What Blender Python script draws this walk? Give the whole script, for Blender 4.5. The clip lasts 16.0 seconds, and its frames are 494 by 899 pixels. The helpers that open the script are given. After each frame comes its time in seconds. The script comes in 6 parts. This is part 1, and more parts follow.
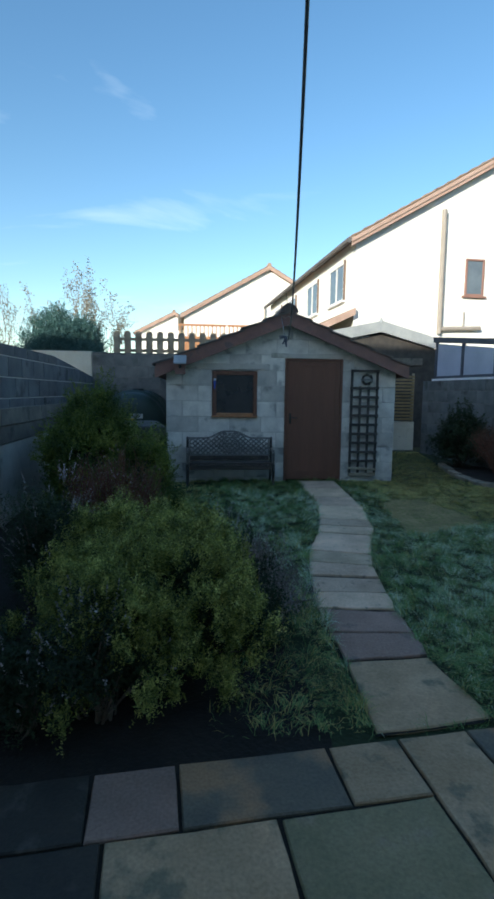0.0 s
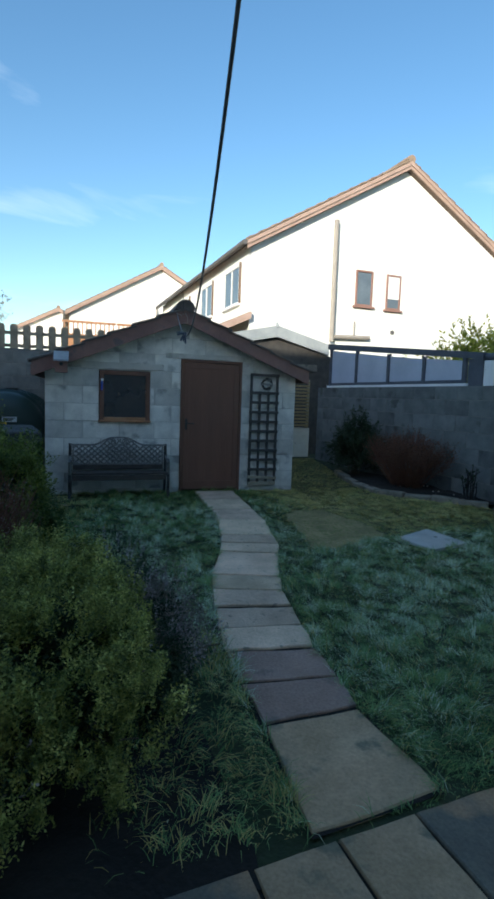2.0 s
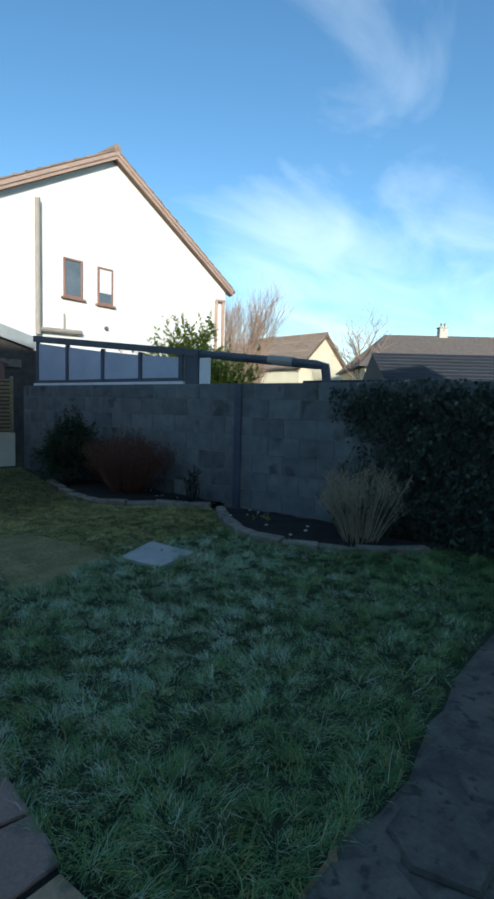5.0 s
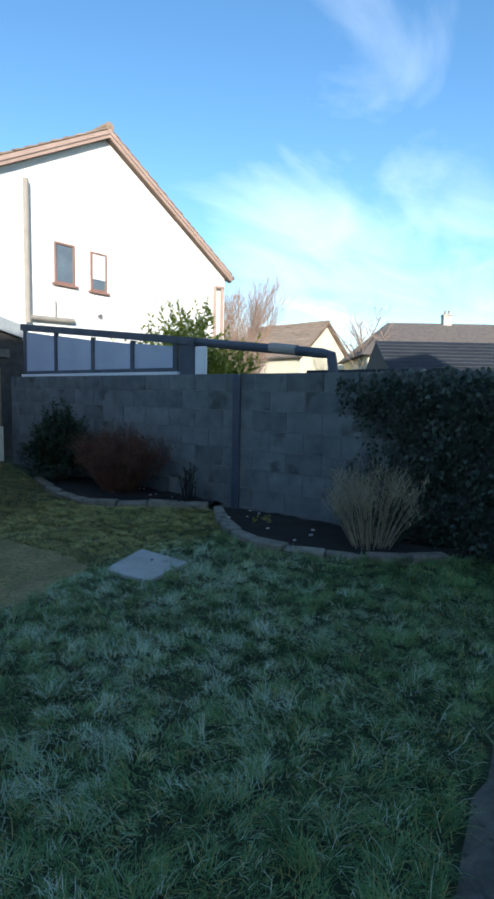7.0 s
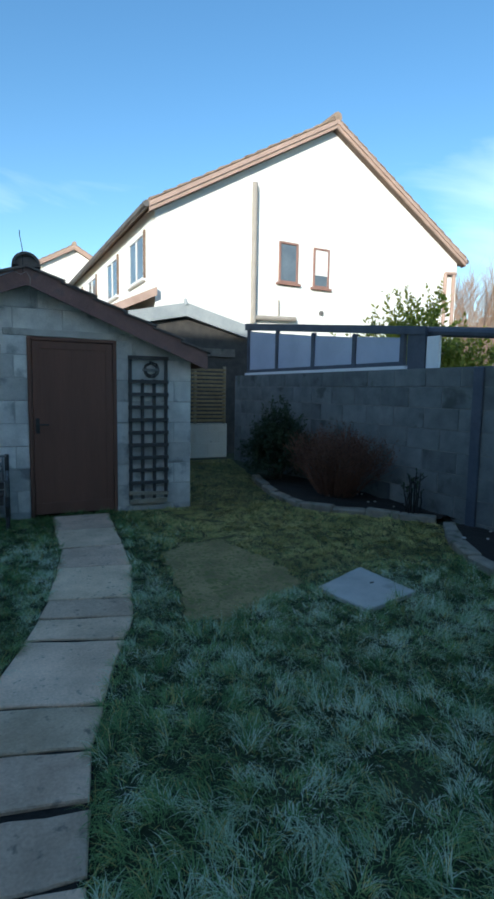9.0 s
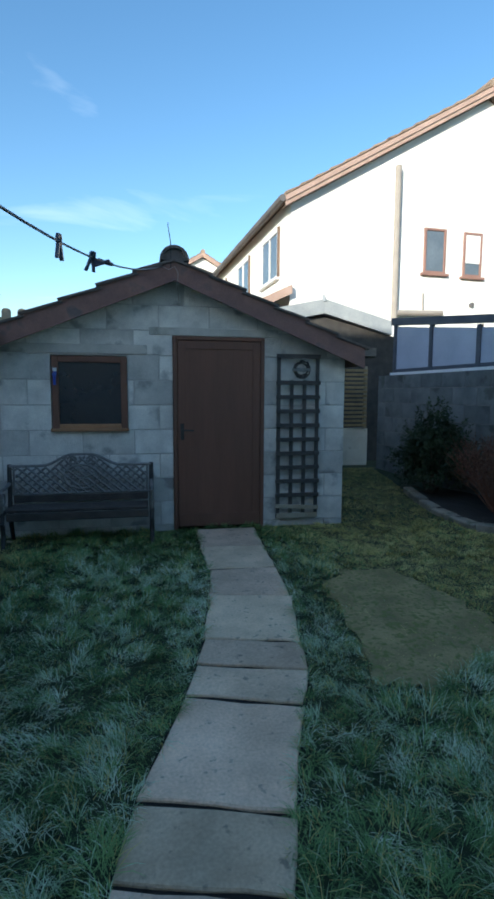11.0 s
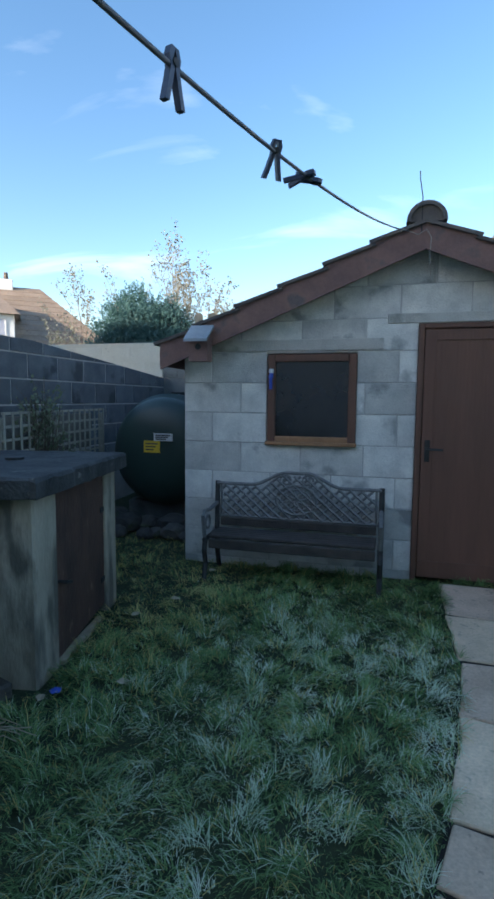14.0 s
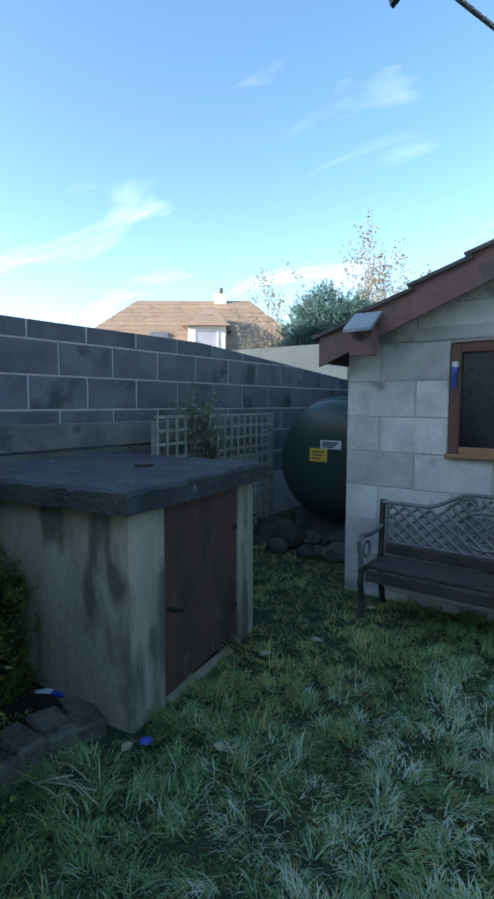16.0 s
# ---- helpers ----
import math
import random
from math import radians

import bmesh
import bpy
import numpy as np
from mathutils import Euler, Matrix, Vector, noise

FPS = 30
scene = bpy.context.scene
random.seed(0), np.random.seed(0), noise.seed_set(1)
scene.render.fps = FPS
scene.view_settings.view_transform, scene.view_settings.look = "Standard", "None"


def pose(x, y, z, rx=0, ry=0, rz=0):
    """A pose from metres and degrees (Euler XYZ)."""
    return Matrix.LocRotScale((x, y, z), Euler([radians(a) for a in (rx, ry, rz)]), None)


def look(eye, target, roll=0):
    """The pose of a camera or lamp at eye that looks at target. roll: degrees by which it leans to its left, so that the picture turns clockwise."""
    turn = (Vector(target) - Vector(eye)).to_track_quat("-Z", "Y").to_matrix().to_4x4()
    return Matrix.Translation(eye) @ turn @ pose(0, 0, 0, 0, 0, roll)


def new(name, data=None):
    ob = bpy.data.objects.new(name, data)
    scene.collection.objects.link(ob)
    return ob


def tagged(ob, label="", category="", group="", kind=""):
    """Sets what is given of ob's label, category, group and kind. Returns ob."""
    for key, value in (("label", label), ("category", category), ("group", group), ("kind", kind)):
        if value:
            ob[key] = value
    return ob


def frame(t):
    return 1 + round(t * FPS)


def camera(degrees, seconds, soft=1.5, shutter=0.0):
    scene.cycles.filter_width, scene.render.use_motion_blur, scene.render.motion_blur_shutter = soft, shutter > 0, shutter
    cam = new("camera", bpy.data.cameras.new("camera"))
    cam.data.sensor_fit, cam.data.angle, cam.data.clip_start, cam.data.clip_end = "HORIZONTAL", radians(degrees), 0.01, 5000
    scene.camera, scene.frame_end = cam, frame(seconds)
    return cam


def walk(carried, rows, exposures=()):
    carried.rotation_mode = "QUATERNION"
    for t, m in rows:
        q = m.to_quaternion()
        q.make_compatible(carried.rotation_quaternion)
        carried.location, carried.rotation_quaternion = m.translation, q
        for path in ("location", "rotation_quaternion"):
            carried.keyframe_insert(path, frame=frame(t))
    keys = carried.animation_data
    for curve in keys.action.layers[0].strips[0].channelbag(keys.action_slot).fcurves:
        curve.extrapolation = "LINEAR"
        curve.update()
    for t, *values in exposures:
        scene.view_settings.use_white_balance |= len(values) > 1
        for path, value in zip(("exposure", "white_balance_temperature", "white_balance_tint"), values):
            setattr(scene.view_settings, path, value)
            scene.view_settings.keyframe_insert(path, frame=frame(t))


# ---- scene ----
cam = camera(50.26, 16.0, 3.0)
ROWS = [
    (0, (0.313, -0.127, 1.395), (0.507, 1.852, 1.179), 0.7),
    (0.5, (0.384, 0.027, 1.397), (0.605, 2.003, 1.182), 0.7),
    (1, (0.406, 0.142, 1.387), (0.729, 2.105, 1.178), 1.1),
    (1.5, (0.372, 0.304, 1.395), (0.833, 2.24, 1.194), 1.5),
    (2, (0.351, 0.419, 1.387), (0.946, 2.319, 1.196), 1.9),
    (2.5, (0.413, 0.527, 1.369), (1.135, 2.383, 1.183), 1.8),
    (3, (0.542, 0.67, 1.372), (1.374, 2.479, 1.186), 1.6),
    (3.5, (0.643, 0.746, 1.375), (1.633, 2.475, 1.196), 1.4),
    (4, (0.725, 0.833, 1.369), (1.877, 2.458, 1.194), 1.3),
    (4.5, (0.796, 0.974, 1.375), (2.119, 2.463, 1.209), 1.4),
    (5, (0.842, 1.059, 1.364), (2.297, 2.422, 1.207), 1.4),
    (5.2, (0.869, 1.084, 1.36), (2.364, 2.404, 1.204), 1.4),
    (7.5, (1.31, 1.493, 1.402), (2.711, 2.902, 1.173), 0.7),
    (8, (1.395, 1.619, 1.354), (2.638, 3.169, 1.13), 0.3),
    (8.5, (1.432, 1.749, 1.354), (2.464, 3.448, 1.137), 0.7),
    (9, (1.473, 1.867, 1.385), (2.273, 3.687, 1.168), 0.9),
    (9.5, (1.459, 2.045, 1.355), (2.102, 3.926, 1.137), 1.1),
    (10, (1.403, 2.241, 1.369), (1.959, 4.148, 1.142), 0.8),
    (10.2, (1.383, 2.304, 1.363), (1.906, 4.221, 1.136), 0.6),
    (12.5, (1.29, 3.094, 1.37), (1.31, 5.086, 1.193), 0.5),
    (13, (1.317, 3.268, 1.367), (1.161, 5.253, 1.179), 0.4),
    (13.5, (1.371, 3.469, 1.372), (1.01, 5.427, 1.185), 0.5),
    (14, (1.382, 3.604, 1.366), (0.879, 5.531, 1.176), 0.5),
    (14.5, (1.368, 3.782, 1.366), (0.719, 5.667, 1.2), 1.0),
    (15, (1.365, 3.915, 1.361), (0.572, 5.744, 1.201), 1.1),
    (15.5, (1.397, 4.098, 1.347), (0.371, 5.807, 1.18), 0.5),
    (16, (1.442, 4.24, 1.346), (0.247, 5.834, 1.172), 0.2),
]
walk(cam, [(t, look(eye, target, roll)) for t, eye, target, roll in ROWS],
     exposures=[(0.0, 0.82, 6800, 5), (3.0, 0.76, 6700, 5), (4.5, 0.54, 6450, 3), (5.0, 0.54, 6400, 3), (7.5, 0.94, 6350, 8), (9.0, 0.74, 6250, 3),
                (10.0, 0.82, 6350, 3), (12.5, 1.10, 6850, 11), (14.0, 1.38, 7050, 13), (15.0, 1.52, 7150, 13), (16.0, 1.66, 7200, 13)])

# ---- world, sun, exposure ----
SUN_ELEV, SUN_AZ = radians(17.0), radians(218.0)  # azimuth clockwise from +y
to_sun = Vector((math.sin(SUN_AZ) * math.cos(SUN_ELEV), math.cos(SUN_AZ) * math.cos(SUN_ELEV), math.sin(SUN_ELEV)))
world = bpy.data.worlds.new("sky")
scene.world = world
world.use_nodes = True
wn, wl = world.node_tree.nodes, world.node_tree.links
wn.clear()
w_out = wn.new("ShaderNodeOutputWorld")
w_bg = wn.new("ShaderNodeBackground")
w_sky = wn.new("ShaderNodeTexSky")
w_sky.sky_type = "NISHITA"
w_sky.sun_disc = False
w_sky.sun_elevation = SUN_ELEV
w_sky.sun_rotation = SUN_AZ
w_sky.air_density, w_sky.dust_density, w_sky.ozone_density = 1.0, 0.5, 1.9
w_co = wn.new("ShaderNodeTexCoord")
# thin streaks of high cloud
w_sep = wn.new("ShaderNodeSeparateXYZ")
w_add = wn.new("ShaderNodeMath"); w_add.operation = "ADD"; w_add.inputs[1].default_value = 0.12
w_dx = wn.new("ShaderNodeMath"); w_dx.operation = "DIVIDE"
w_dy = wn.new("ShaderNodeMath"); w_dy.operation = "DIVIDE"
w_com = wn.new("ShaderNodeCombineXYZ")
w_map = wn.new("ShaderNodeMapping")
w_map.inputs["Rotation"].default_value = (0, 0, radians(-35))
w_map.inputs["Scale"].default_value = (0.6, 1.1, 1)
w_map.inputs["Location"].default_value = (3.3, 1.2, 0)
w_noise = wn.new("ShaderNodeTexNoise")
w_noise.inputs["Scale"].default_value = 1.7
w_noise.inputs["Detail"].default_value = 7
w_noise.inputs["Roughness"].default_value = 0.52
w_noise.inputs["Distortion"].default_value = 0.7
w_ramp = wn.new("ShaderNodeValToRGB")
w_ramp.color_ramp.elements[0].position, w_ramp.color_ramp.elements[0].color = 0.50, (0, 0, 0, 1)
w_ramp.color_ramp.elements[1].position, w_ramp.color_ramp.elements[1].color = 1.0, (0.44, 0.44, 0.44, 1)
w_mix = wn.new("ShaderNodeMix"); w_mix.data_type = "RGBA"
w_mix.inputs["B"].default_value = (7.6, 8.0, 8.4, 1)
wl.new(w_co.outputs["Generated"], w_sep.inputs[0])
wl.new(w_sep.outputs["Z"], w_add.inputs[0])
wl.new(w_sep.outputs["X"], w_dx.inputs[0]); wl.new(w_add.outputs[0], w_dx.inputs[1])
wl.new(w_sep.outputs["Y"], w_dy.inputs[0]); wl.new(w_add.outputs[0], w_dy.inputs[1])
wl.new(w_dx.outputs[0], w_com.inputs["X"]); wl.new(w_dy.outputs[0], w_com.inputs["Y"])
wl.new(w_com.outputs[0], w_map.inputs["Vector"]); wl.new(w_map.outputs[0], w_noise.inputs["Vector"])
# a bank of cirrus stands over the north-east, the rest of the sky is nearly clear
w_dot = wn.new("ShaderNodeVectorMath"); w_dot.operation = "DOT_PRODUCT"
w_dot.inputs[1].default_value = (0.82, 0.53, 0.21)
w_bank = wn.new("ShaderNodeMapRange"); w_bank.interpolation_type = "SMOOTHSTEP"
for key_, val_ in (("From Min", 0.945), ("From Max", 0.992), ("To Min", -0.095), ("To Max", 0.12)):
    w_bank.inputs[key_].default_value = val_
w_low = wn.new("ShaderNodeMapRange"); w_low.interpolation_type = "SMOOTHSTEP"  # milky towards the horizon in the north-west
w_dot2 = wn.new("ShaderNodeVectorMath"); w_dot2.operation = "DOT_PRODUCT"
w_dot2.inputs[1].default_value = (-0.62, 0.72, 0.30)
for key_, val_ in (("From Min", 0.72), ("From Max", 1.0), ("To Min", 0.0), ("To Max", 0.025)):
    w_low.inputs[key_].default_value = val_
w_sum = wn.new("ShaderNodeMath"); w_sum.operation = "ADD"
w_sum2 = wn.new("ShaderNodeMath"); w_sum2.operation = "ADD"
wl.new(w_co.outputs["Generated"], w_dot.inputs[0]); wl.new(w_dot.outputs["Value"], w_bank.inputs["Value"])
wl.new(w_co.outputs["Generated"], w_dot2.inputs[0]); wl.new(w_dot2.outputs["Value"], w_low.inputs["Value"])
wl.new(w_noise.outputs["Fac"], w_sum.inputs[0]); wl.new(w_bank.outputs["Result"], w_sum.inputs[1])
wl.new(w_sum.outputs[0], w_sum2.inputs[0]); wl.new(w_low.outputs["Result"], w_sum2.inputs[1])
wl.new(w_sum2.outputs[0], w_ramp.inputs[0])
wl.new(w_ramp.outputs["Color"], w_mix.inputs["Factor"])
w_hsv = wn.new("ShaderNodeHueSaturation")
w_hsv.inputs["Saturation"].default_value = 1.2
wl.new(w_sky.outputs[0], w_hsv.inputs["Color"]); wl.new(w_hsv.outputs[0], w_mix.inputs["A"])
wl.new(w_mix.outputs["Result"], w_bg.inputs["Color"])
wl.new(w_bg.outputs[0], w_out.inputs[0])
w_bg.inputs["Strength"].default_value = 0.15
sun = new("sun", bpy.data.lights.new("sun", "SUN"))
sun.data.energy, sun.data.angle, sun.data.color = 3.6, radians(0.5), (1.0, 0.93, 0.83)
sun.matrix_world = look(to_sun * 60, (0, 0, 0))


# ---- materials ----
def surface(name, c1, c2, scale=3.0, rough=0.85, bump=0.3, fine=60.0, vary=0.0, metal=0.0, detail=6.0, streak=1.0,
            c3=None, spot=0.62, spot_scale=8.0, grit=0.35, rand_hue=0.0, spec=0.5):
    """A procedural surface: two tones in large patches, fine grit, optional spots of a third tone, variation from piece to piece."""
    m = bpy.data.materials.new(name)
    m.use_nodes = True
    n, l = m.node_tree.nodes, m.node_tree.links
    b = n["Principled BSDF"]
    b.inputs["Roughness"].default_value, b.inputs["Metallic"].default_value = rough, metal
    b.inputs["Specular IOR Level"].default_value = spec
    co, info = n.new("ShaderNodeTexCoord"), n.new("ShaderNodeObjectInfo")
    off = n.new("ShaderNodeVectorMath"); off.operation = "MULTIPLY_ADD"
    off.inputs[1].default_value = (1, 1, streak)
    mul = n.new("ShaderNodeVectorMath"); mul.operation = "SCALE"
    mul.inputs[0].default_value = (37.0, 51.0, 23.0)
    l.new(info.outputs["Random"], mul.inputs["Scale"])
    l.new(co.outputs["Object"], off.inputs[0]); l.new(mul.outputs[0], off.inputs[2])
    big, small = n.new("ShaderNodeTexNoise"), n.new("ShaderNodeTexNoise")
    big.inputs["Scale"].default_value, big.inputs["Detail"].default_value, big.inputs["Roughness"].default_value = scale, detail, 0.6
    small.inputs["Scale"].default_value, small.inputs["Detail"].default_value = fine, 3.0
    l.new(off.outputs[0], big.inputs["Vector"]); l.new(off.outputs[0], small.inputs["Vector"])
    ramp = n.new("ShaderNodeMapRange")
    ramp.inputs["From Min"].default_value, ramp.inputs["From Max"].default_value = 0.33, 0.67
    l.new(big.outputs["Fac"], ramp.inputs["Value"])
    mix = n.new("ShaderNodeMix"); mix.data_type = "RGBA"
    mix.inputs["A"].default_value, mix.inputs["B"].default_value = (*c1, 1), (*c2, 1)
    l.new(ramp.outputs["Result"], mix.inputs["Factor"])
    last = mix.outputs["Result"]
    if c3:
        sp = n.new("ShaderNodeTexNoise")
        sp.inputs["Scale"].default_value, sp.inputs["Detail"].default_value = spot_scale, 8.0
        l.new(off.outputs[0], sp.inputs["Vector"])
        sr = n.new("ShaderNodeMapRange")
        sr.inputs["From Min"].default_value, sr.inputs["From Max"].default_value = spot, spot + 0.08
        l.new(sp.outputs["Fac"], sr.inputs["Value"])
        m2 = n.new("ShaderNodeMix"); m2.data_type = "RGBA"
        m2.inputs["B"].default_value = (*c3, 1)
        l.new(last, m2.inputs["A"]); l.new(sr.outputs["Result"], m2.inputs["Factor"])
        last = m2.outputs["Result"]
    hsv = n.new("ShaderNodeHueSaturation")
    l.new(last, hsv.inputs["Color"])
    val = n.new("ShaderNodeMath"); val.operation = "MULTIPLY_ADD"
    val.inputs[1].default_value, val.inputs[2].default_value = grit, 1.0 - grit * 0.5
    l.new(small.outputs["Fac"], val.inputs[0])
    if vary:
        rv = n.new("ShaderNodeMath"); rv.operation = "MULTIPLY_ADD"
        rv.inputs[1].default_value, rv.inputs[2].default_value = 2 * vary, 1 - vary
        l.new(info.outputs["Random"], rv.inputs[0])
        vv = n.new("ShaderNodeMath"); vv.operation = "MULTIPLY"
        l.new(rv.outputs[0], vv.inputs[0]); l.new(val.outputs[0], vv.inputs[1])
        l.new(vv.outputs[0], hsv.inputs["Value"])
    else:
        l.new(val.outputs[0], hsv.inputs["Value"])
    if rand_hue:
        wn_ = n.new("ShaderNodeTexWhiteNoise"); wn_.noise_dimensions = "1D"
        l.new(info.outputs["Random"], wn_.inputs["W"])
        hu = n.new("ShaderNodeMath"); hu.operation = "MULTIPLY_ADD"
        hu.inputs[1].default_value, hu.inputs[2].default_value = 2 * rand_hue, 0.5 - rand_hue
        l.new(wn_.outputs["Value"], hu.inputs[0]); l.new(hu.outputs[0], hsv.inputs["Hue"])
    l.new(hsv.outputs[0], b.inputs["Base Color"])
    if bump:
        bp = n.new("ShaderNodeBump")
        bp.inputs["Strength"].default_value, bp.inputs["Distance"].default_value = bump, 0.01
        ad = n.new("ShaderNodeMath"); ad.operation = "ADD"
        l.new(big.outputs["Fac"], ad.inputs[0]); l.new(small.outputs["Fac"], ad.inputs[1])
        l.new(ad.outputs[0], bp.inputs["Height"]); l.new(bp.outputs[0], b.inputs["Normal"])
    return m


def leafy(name, colours, rough=0.55, patch=2.0, through_light=0.25):
    """Leaves: a tone for each leaf by its island, with patches at a larger scale, and some light let through."""
    m = bpy.data.materials.new(name)
    m.use_nodes = True
    n, l = m.node_tree.nodes, m.node_tree.links
    b = n["Principled BSDF"]
    b.inputs["Roughness"].default_value = rough
    b.inputs["Specular IOR Level"].default_value = 0.3
    geo, co = n.new("ShaderNodeNewGeometry"), n.new("ShaderNodeTexCoord")
    noi = n.new("ShaderNodeTexNoise"); noi.inputs["Scale"].default_value = patch; noi.inputs["Detail"].default_value = 4.0
    l.new(co.outputs["Object"], noi.inputs["Vector"])
    ma = n.new("ShaderNodeMath"); ma.operation = "MULTIPLY_ADD"; ma.inputs[1].default_value, ma.inputs[2].default_value = 0.45, 0.0
    l.new(geo.outputs["Random Per Island"], ma.inputs[0])
    mb = n.new("ShaderNodeMath"); mb.operation = "MULTIPLY_ADD"; mb.inputs[1].default_value, mb.inputs[2].default_value = 1.7, -0.55
    l.new(noi.outputs["Fac"], mb.inputs[0])
    sm = n.new("ShaderNodeMath"); sm.operation = "ADD"; sm.use_clamp = True
    l.new(ma.outputs[0], sm.inputs[0]); l.new(mb.outputs[0], sm.inputs[1])
    ramp = n.new("ShaderNodeValToRGB")
    el = ramp.color_ramp.elements
    while len(el) < len(colours):
        el.new(0.5)
    for i, c in enumerate(colours):
        el[i].position, el[i].color = i / (len(colours) - 1), (*c, 1)
    l.new(sm.outputs[0], ramp.inputs[0]); l.new(ramp.outputs[0], b.inputs["Base Color"])
    tr = n.new("ShaderNodeBsdfTranslucent"); l.new(ramp.outputs[0], tr.inputs["Color"])
    ms = n.new("ShaderNodeMixShader"); ms.inputs[0].default_value = through_light
    l.new(b.outputs[0], ms.inputs[1]); l.new(tr.outputs[0], ms.inputs[2])
    l.new(ms.outputs[0], n["Material Output"].inputs[0])
    return m


M = {}
M["soil"] = surface("soil", (0.011, 0.008, 0.006), (0.022, 0.016, 0.011), 4, 0.95, 0.9, 45, grit=0.7)
# dark base colour, seen as dark gaps between the grass tufts
M["turf"] = surface("turf", (0.022, 0.036, 0.013), (0.046, 0.054, 0.022), 2.5, 0.95, 0.8, 50, grit=0.7)
M["block"] = surface("concrete_block", (0.45, 0.44, 0.41), (0.67, 0.65, 0.595), 5, 0.9, 0.6, 90, vary=0.22, c3=(0.29, 0.29, 0.275), spot=0.57, spot_scale=3.5)
# concrete blocks standing in shade: the shade is put into this dark base colour
M["block_dark"] = surface("shade_dark_block", (0.112, 0.122, 0.122), (0.19, 0.198, 0.19), 4, 0.92, 0.5, 80, vary=0.18, c3=(0.081, 0.09, 0.081), spot=0.58, spot_scale=3)
# west wall blocks, their shade put into a bluish dark base colour
M["block_blue"] = surface("bluish_shade_block", (0.085, 0.10, 0.115), (0.15, 0.165, 0.175), 4, 0.92, 0.5, 80, vary=0.16, c3=(0.055, 0.066, 0.07), spot=0.58, spot_scale=3)
M["mortar"] = surface("mortar", (0.40, 0.385, 0.36), (0.52, 0.5, 0.46), 6, 0.95, 0.5, 90)
M["mortar_mid"] = surface("mortar_mid", (0.17, 0.17, 0.16), (0.26, 0.25, 0.23), 6, 0.95, 0.5, 90)
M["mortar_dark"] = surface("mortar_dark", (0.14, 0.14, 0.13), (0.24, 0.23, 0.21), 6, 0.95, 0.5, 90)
M["cream"] = surface("cream_paint", (0.62, 0.57, 0.46), (0.7, 0.66, 0.56), 2, 0.8, 0.2, 70, c3=(0.48, 0.44, 0.36), spot=0.66)
M["concrete"] = surface("concrete", (0.396, 0.384, 0.348), (0.54, 0.516, 0.468), 4, 0.9, 0.5, 90, c3=(0.264, 0.264, 0.228), spot=0.6, spot_scale=3)
M["bunker"] = surface("bunker_concrete", (0.29, 0.24, 0.175), (0.51, 0.435, 0.33), 3.5, 0.9, 0.6, 90, streak=0.3, c3=(0.15, 0.135, 0.105), spot=0.54, spot_scale=4.5)
M["bunker_top"] = surface("bunker_lid_concrete", (0.035, 0.035, 0.035), (0.075, 0.075, 0.07), 6, 0.9, 0.9, 70, c3=(0.24, 0.23, 0.2), spot=0.66, spot_scale=16, grit=0.6)
M["old_concrete"] = surface("old_concrete", (0.08, 0.07, 0.057), (0.18, 0.155, 0.12), 5, 0.92, 1.0, 40, c3=(0.06, 0.058, 0.045), spot=0.57, spot_scale=16)
M["slab_buff"] = surface("buff_slab", (0.35, 0.23, 0.13), (0.48, 0.32, 0.195), 4, 0.85, 0.4, 80, vary=0.12, c3=(0.20, 0.165, 0.105), spot=0.55, spot_scale=6, grit=0.75)
M["slab_green"] = surface("algae_slab", (0.22, 0.19, 0.102), (0.33, 0.257, 0.145), 4, 0.85, 0.35, 80, vary=0.1, c3=(0.30, 0.235, 0.15), spot=0.55, spot_scale=8, grit=0.75)
M["slab_red"] = surface("red_slab", (0.265, 0.165, 0.125), (0.385, 0.245, 0.19), 3, 0.85, 0.35, 80, vary=0.1, c3=(0.196, 0.14, 0.114), spot=0.6, spot_scale=6, grit=0.75)
M["slab_grey"] = surface("slate_grey_slab", (0.113, 0.099, 0.076), (0.196, 0.158, 0.112), 3, 0.8, 0.35, 80, vary=0.1, c3=(0.36, 0.21, 0.115), spot=0.52, spot_scale=2.2, grit=0.75)
M["slab_path"] = surface("path_slab", (0.49, 0.35, 0.235), (0.75, 0.54, 0.375), 3.5, 0.85, 0.45, 80, vary=0.2, c3=(0.30, 0.235, 0.17), spot=0.62, spot_scale=22, grit=0.6, rand_hue=0.012)
M["slab_black"] = surface("near_black_slab", (0.027, 0.023, 0.019), (0.054, 0.042, 0.03), 3, 0.7, 0.35, 80, vary=0.1, grit=0.75, c3=(0.072, 0.06, 0.048), spot=0.58, spot_scale=9)
M["edging"] = surface("edging_stone", (0.18, 0.155, 0.12), (0.32, 0.275, 0.21), 6, 0.9, 0.6, 60, vary=0.15, c3=(0.12, 0.125, 0.08), spot=0.6, spot_scale=8)
M["wood_brown"] = surface("brown_stained_wood", (0.125, 0.056, 0.036), (0.165, 0.072, 0.046), 6, 0.55, 0.25, 70, streak=0.08, grit=0.3)
M["wood_orange"] = surface("worn_orange_wood", (0.28, 0.13, 0.06), (0.40, 0.2, 0.10), 6, 0.6, 0.25, 70, streak=0.1)
M["fascia"] = surface("painted_fascia", (0.17, 0.092, 0.078), (0.24, 0.128, 0.105), 5, 0.6, 0.3, 60, c3=(0.12, 0.09, 0.085), spot=0.6, spot_scale=5)
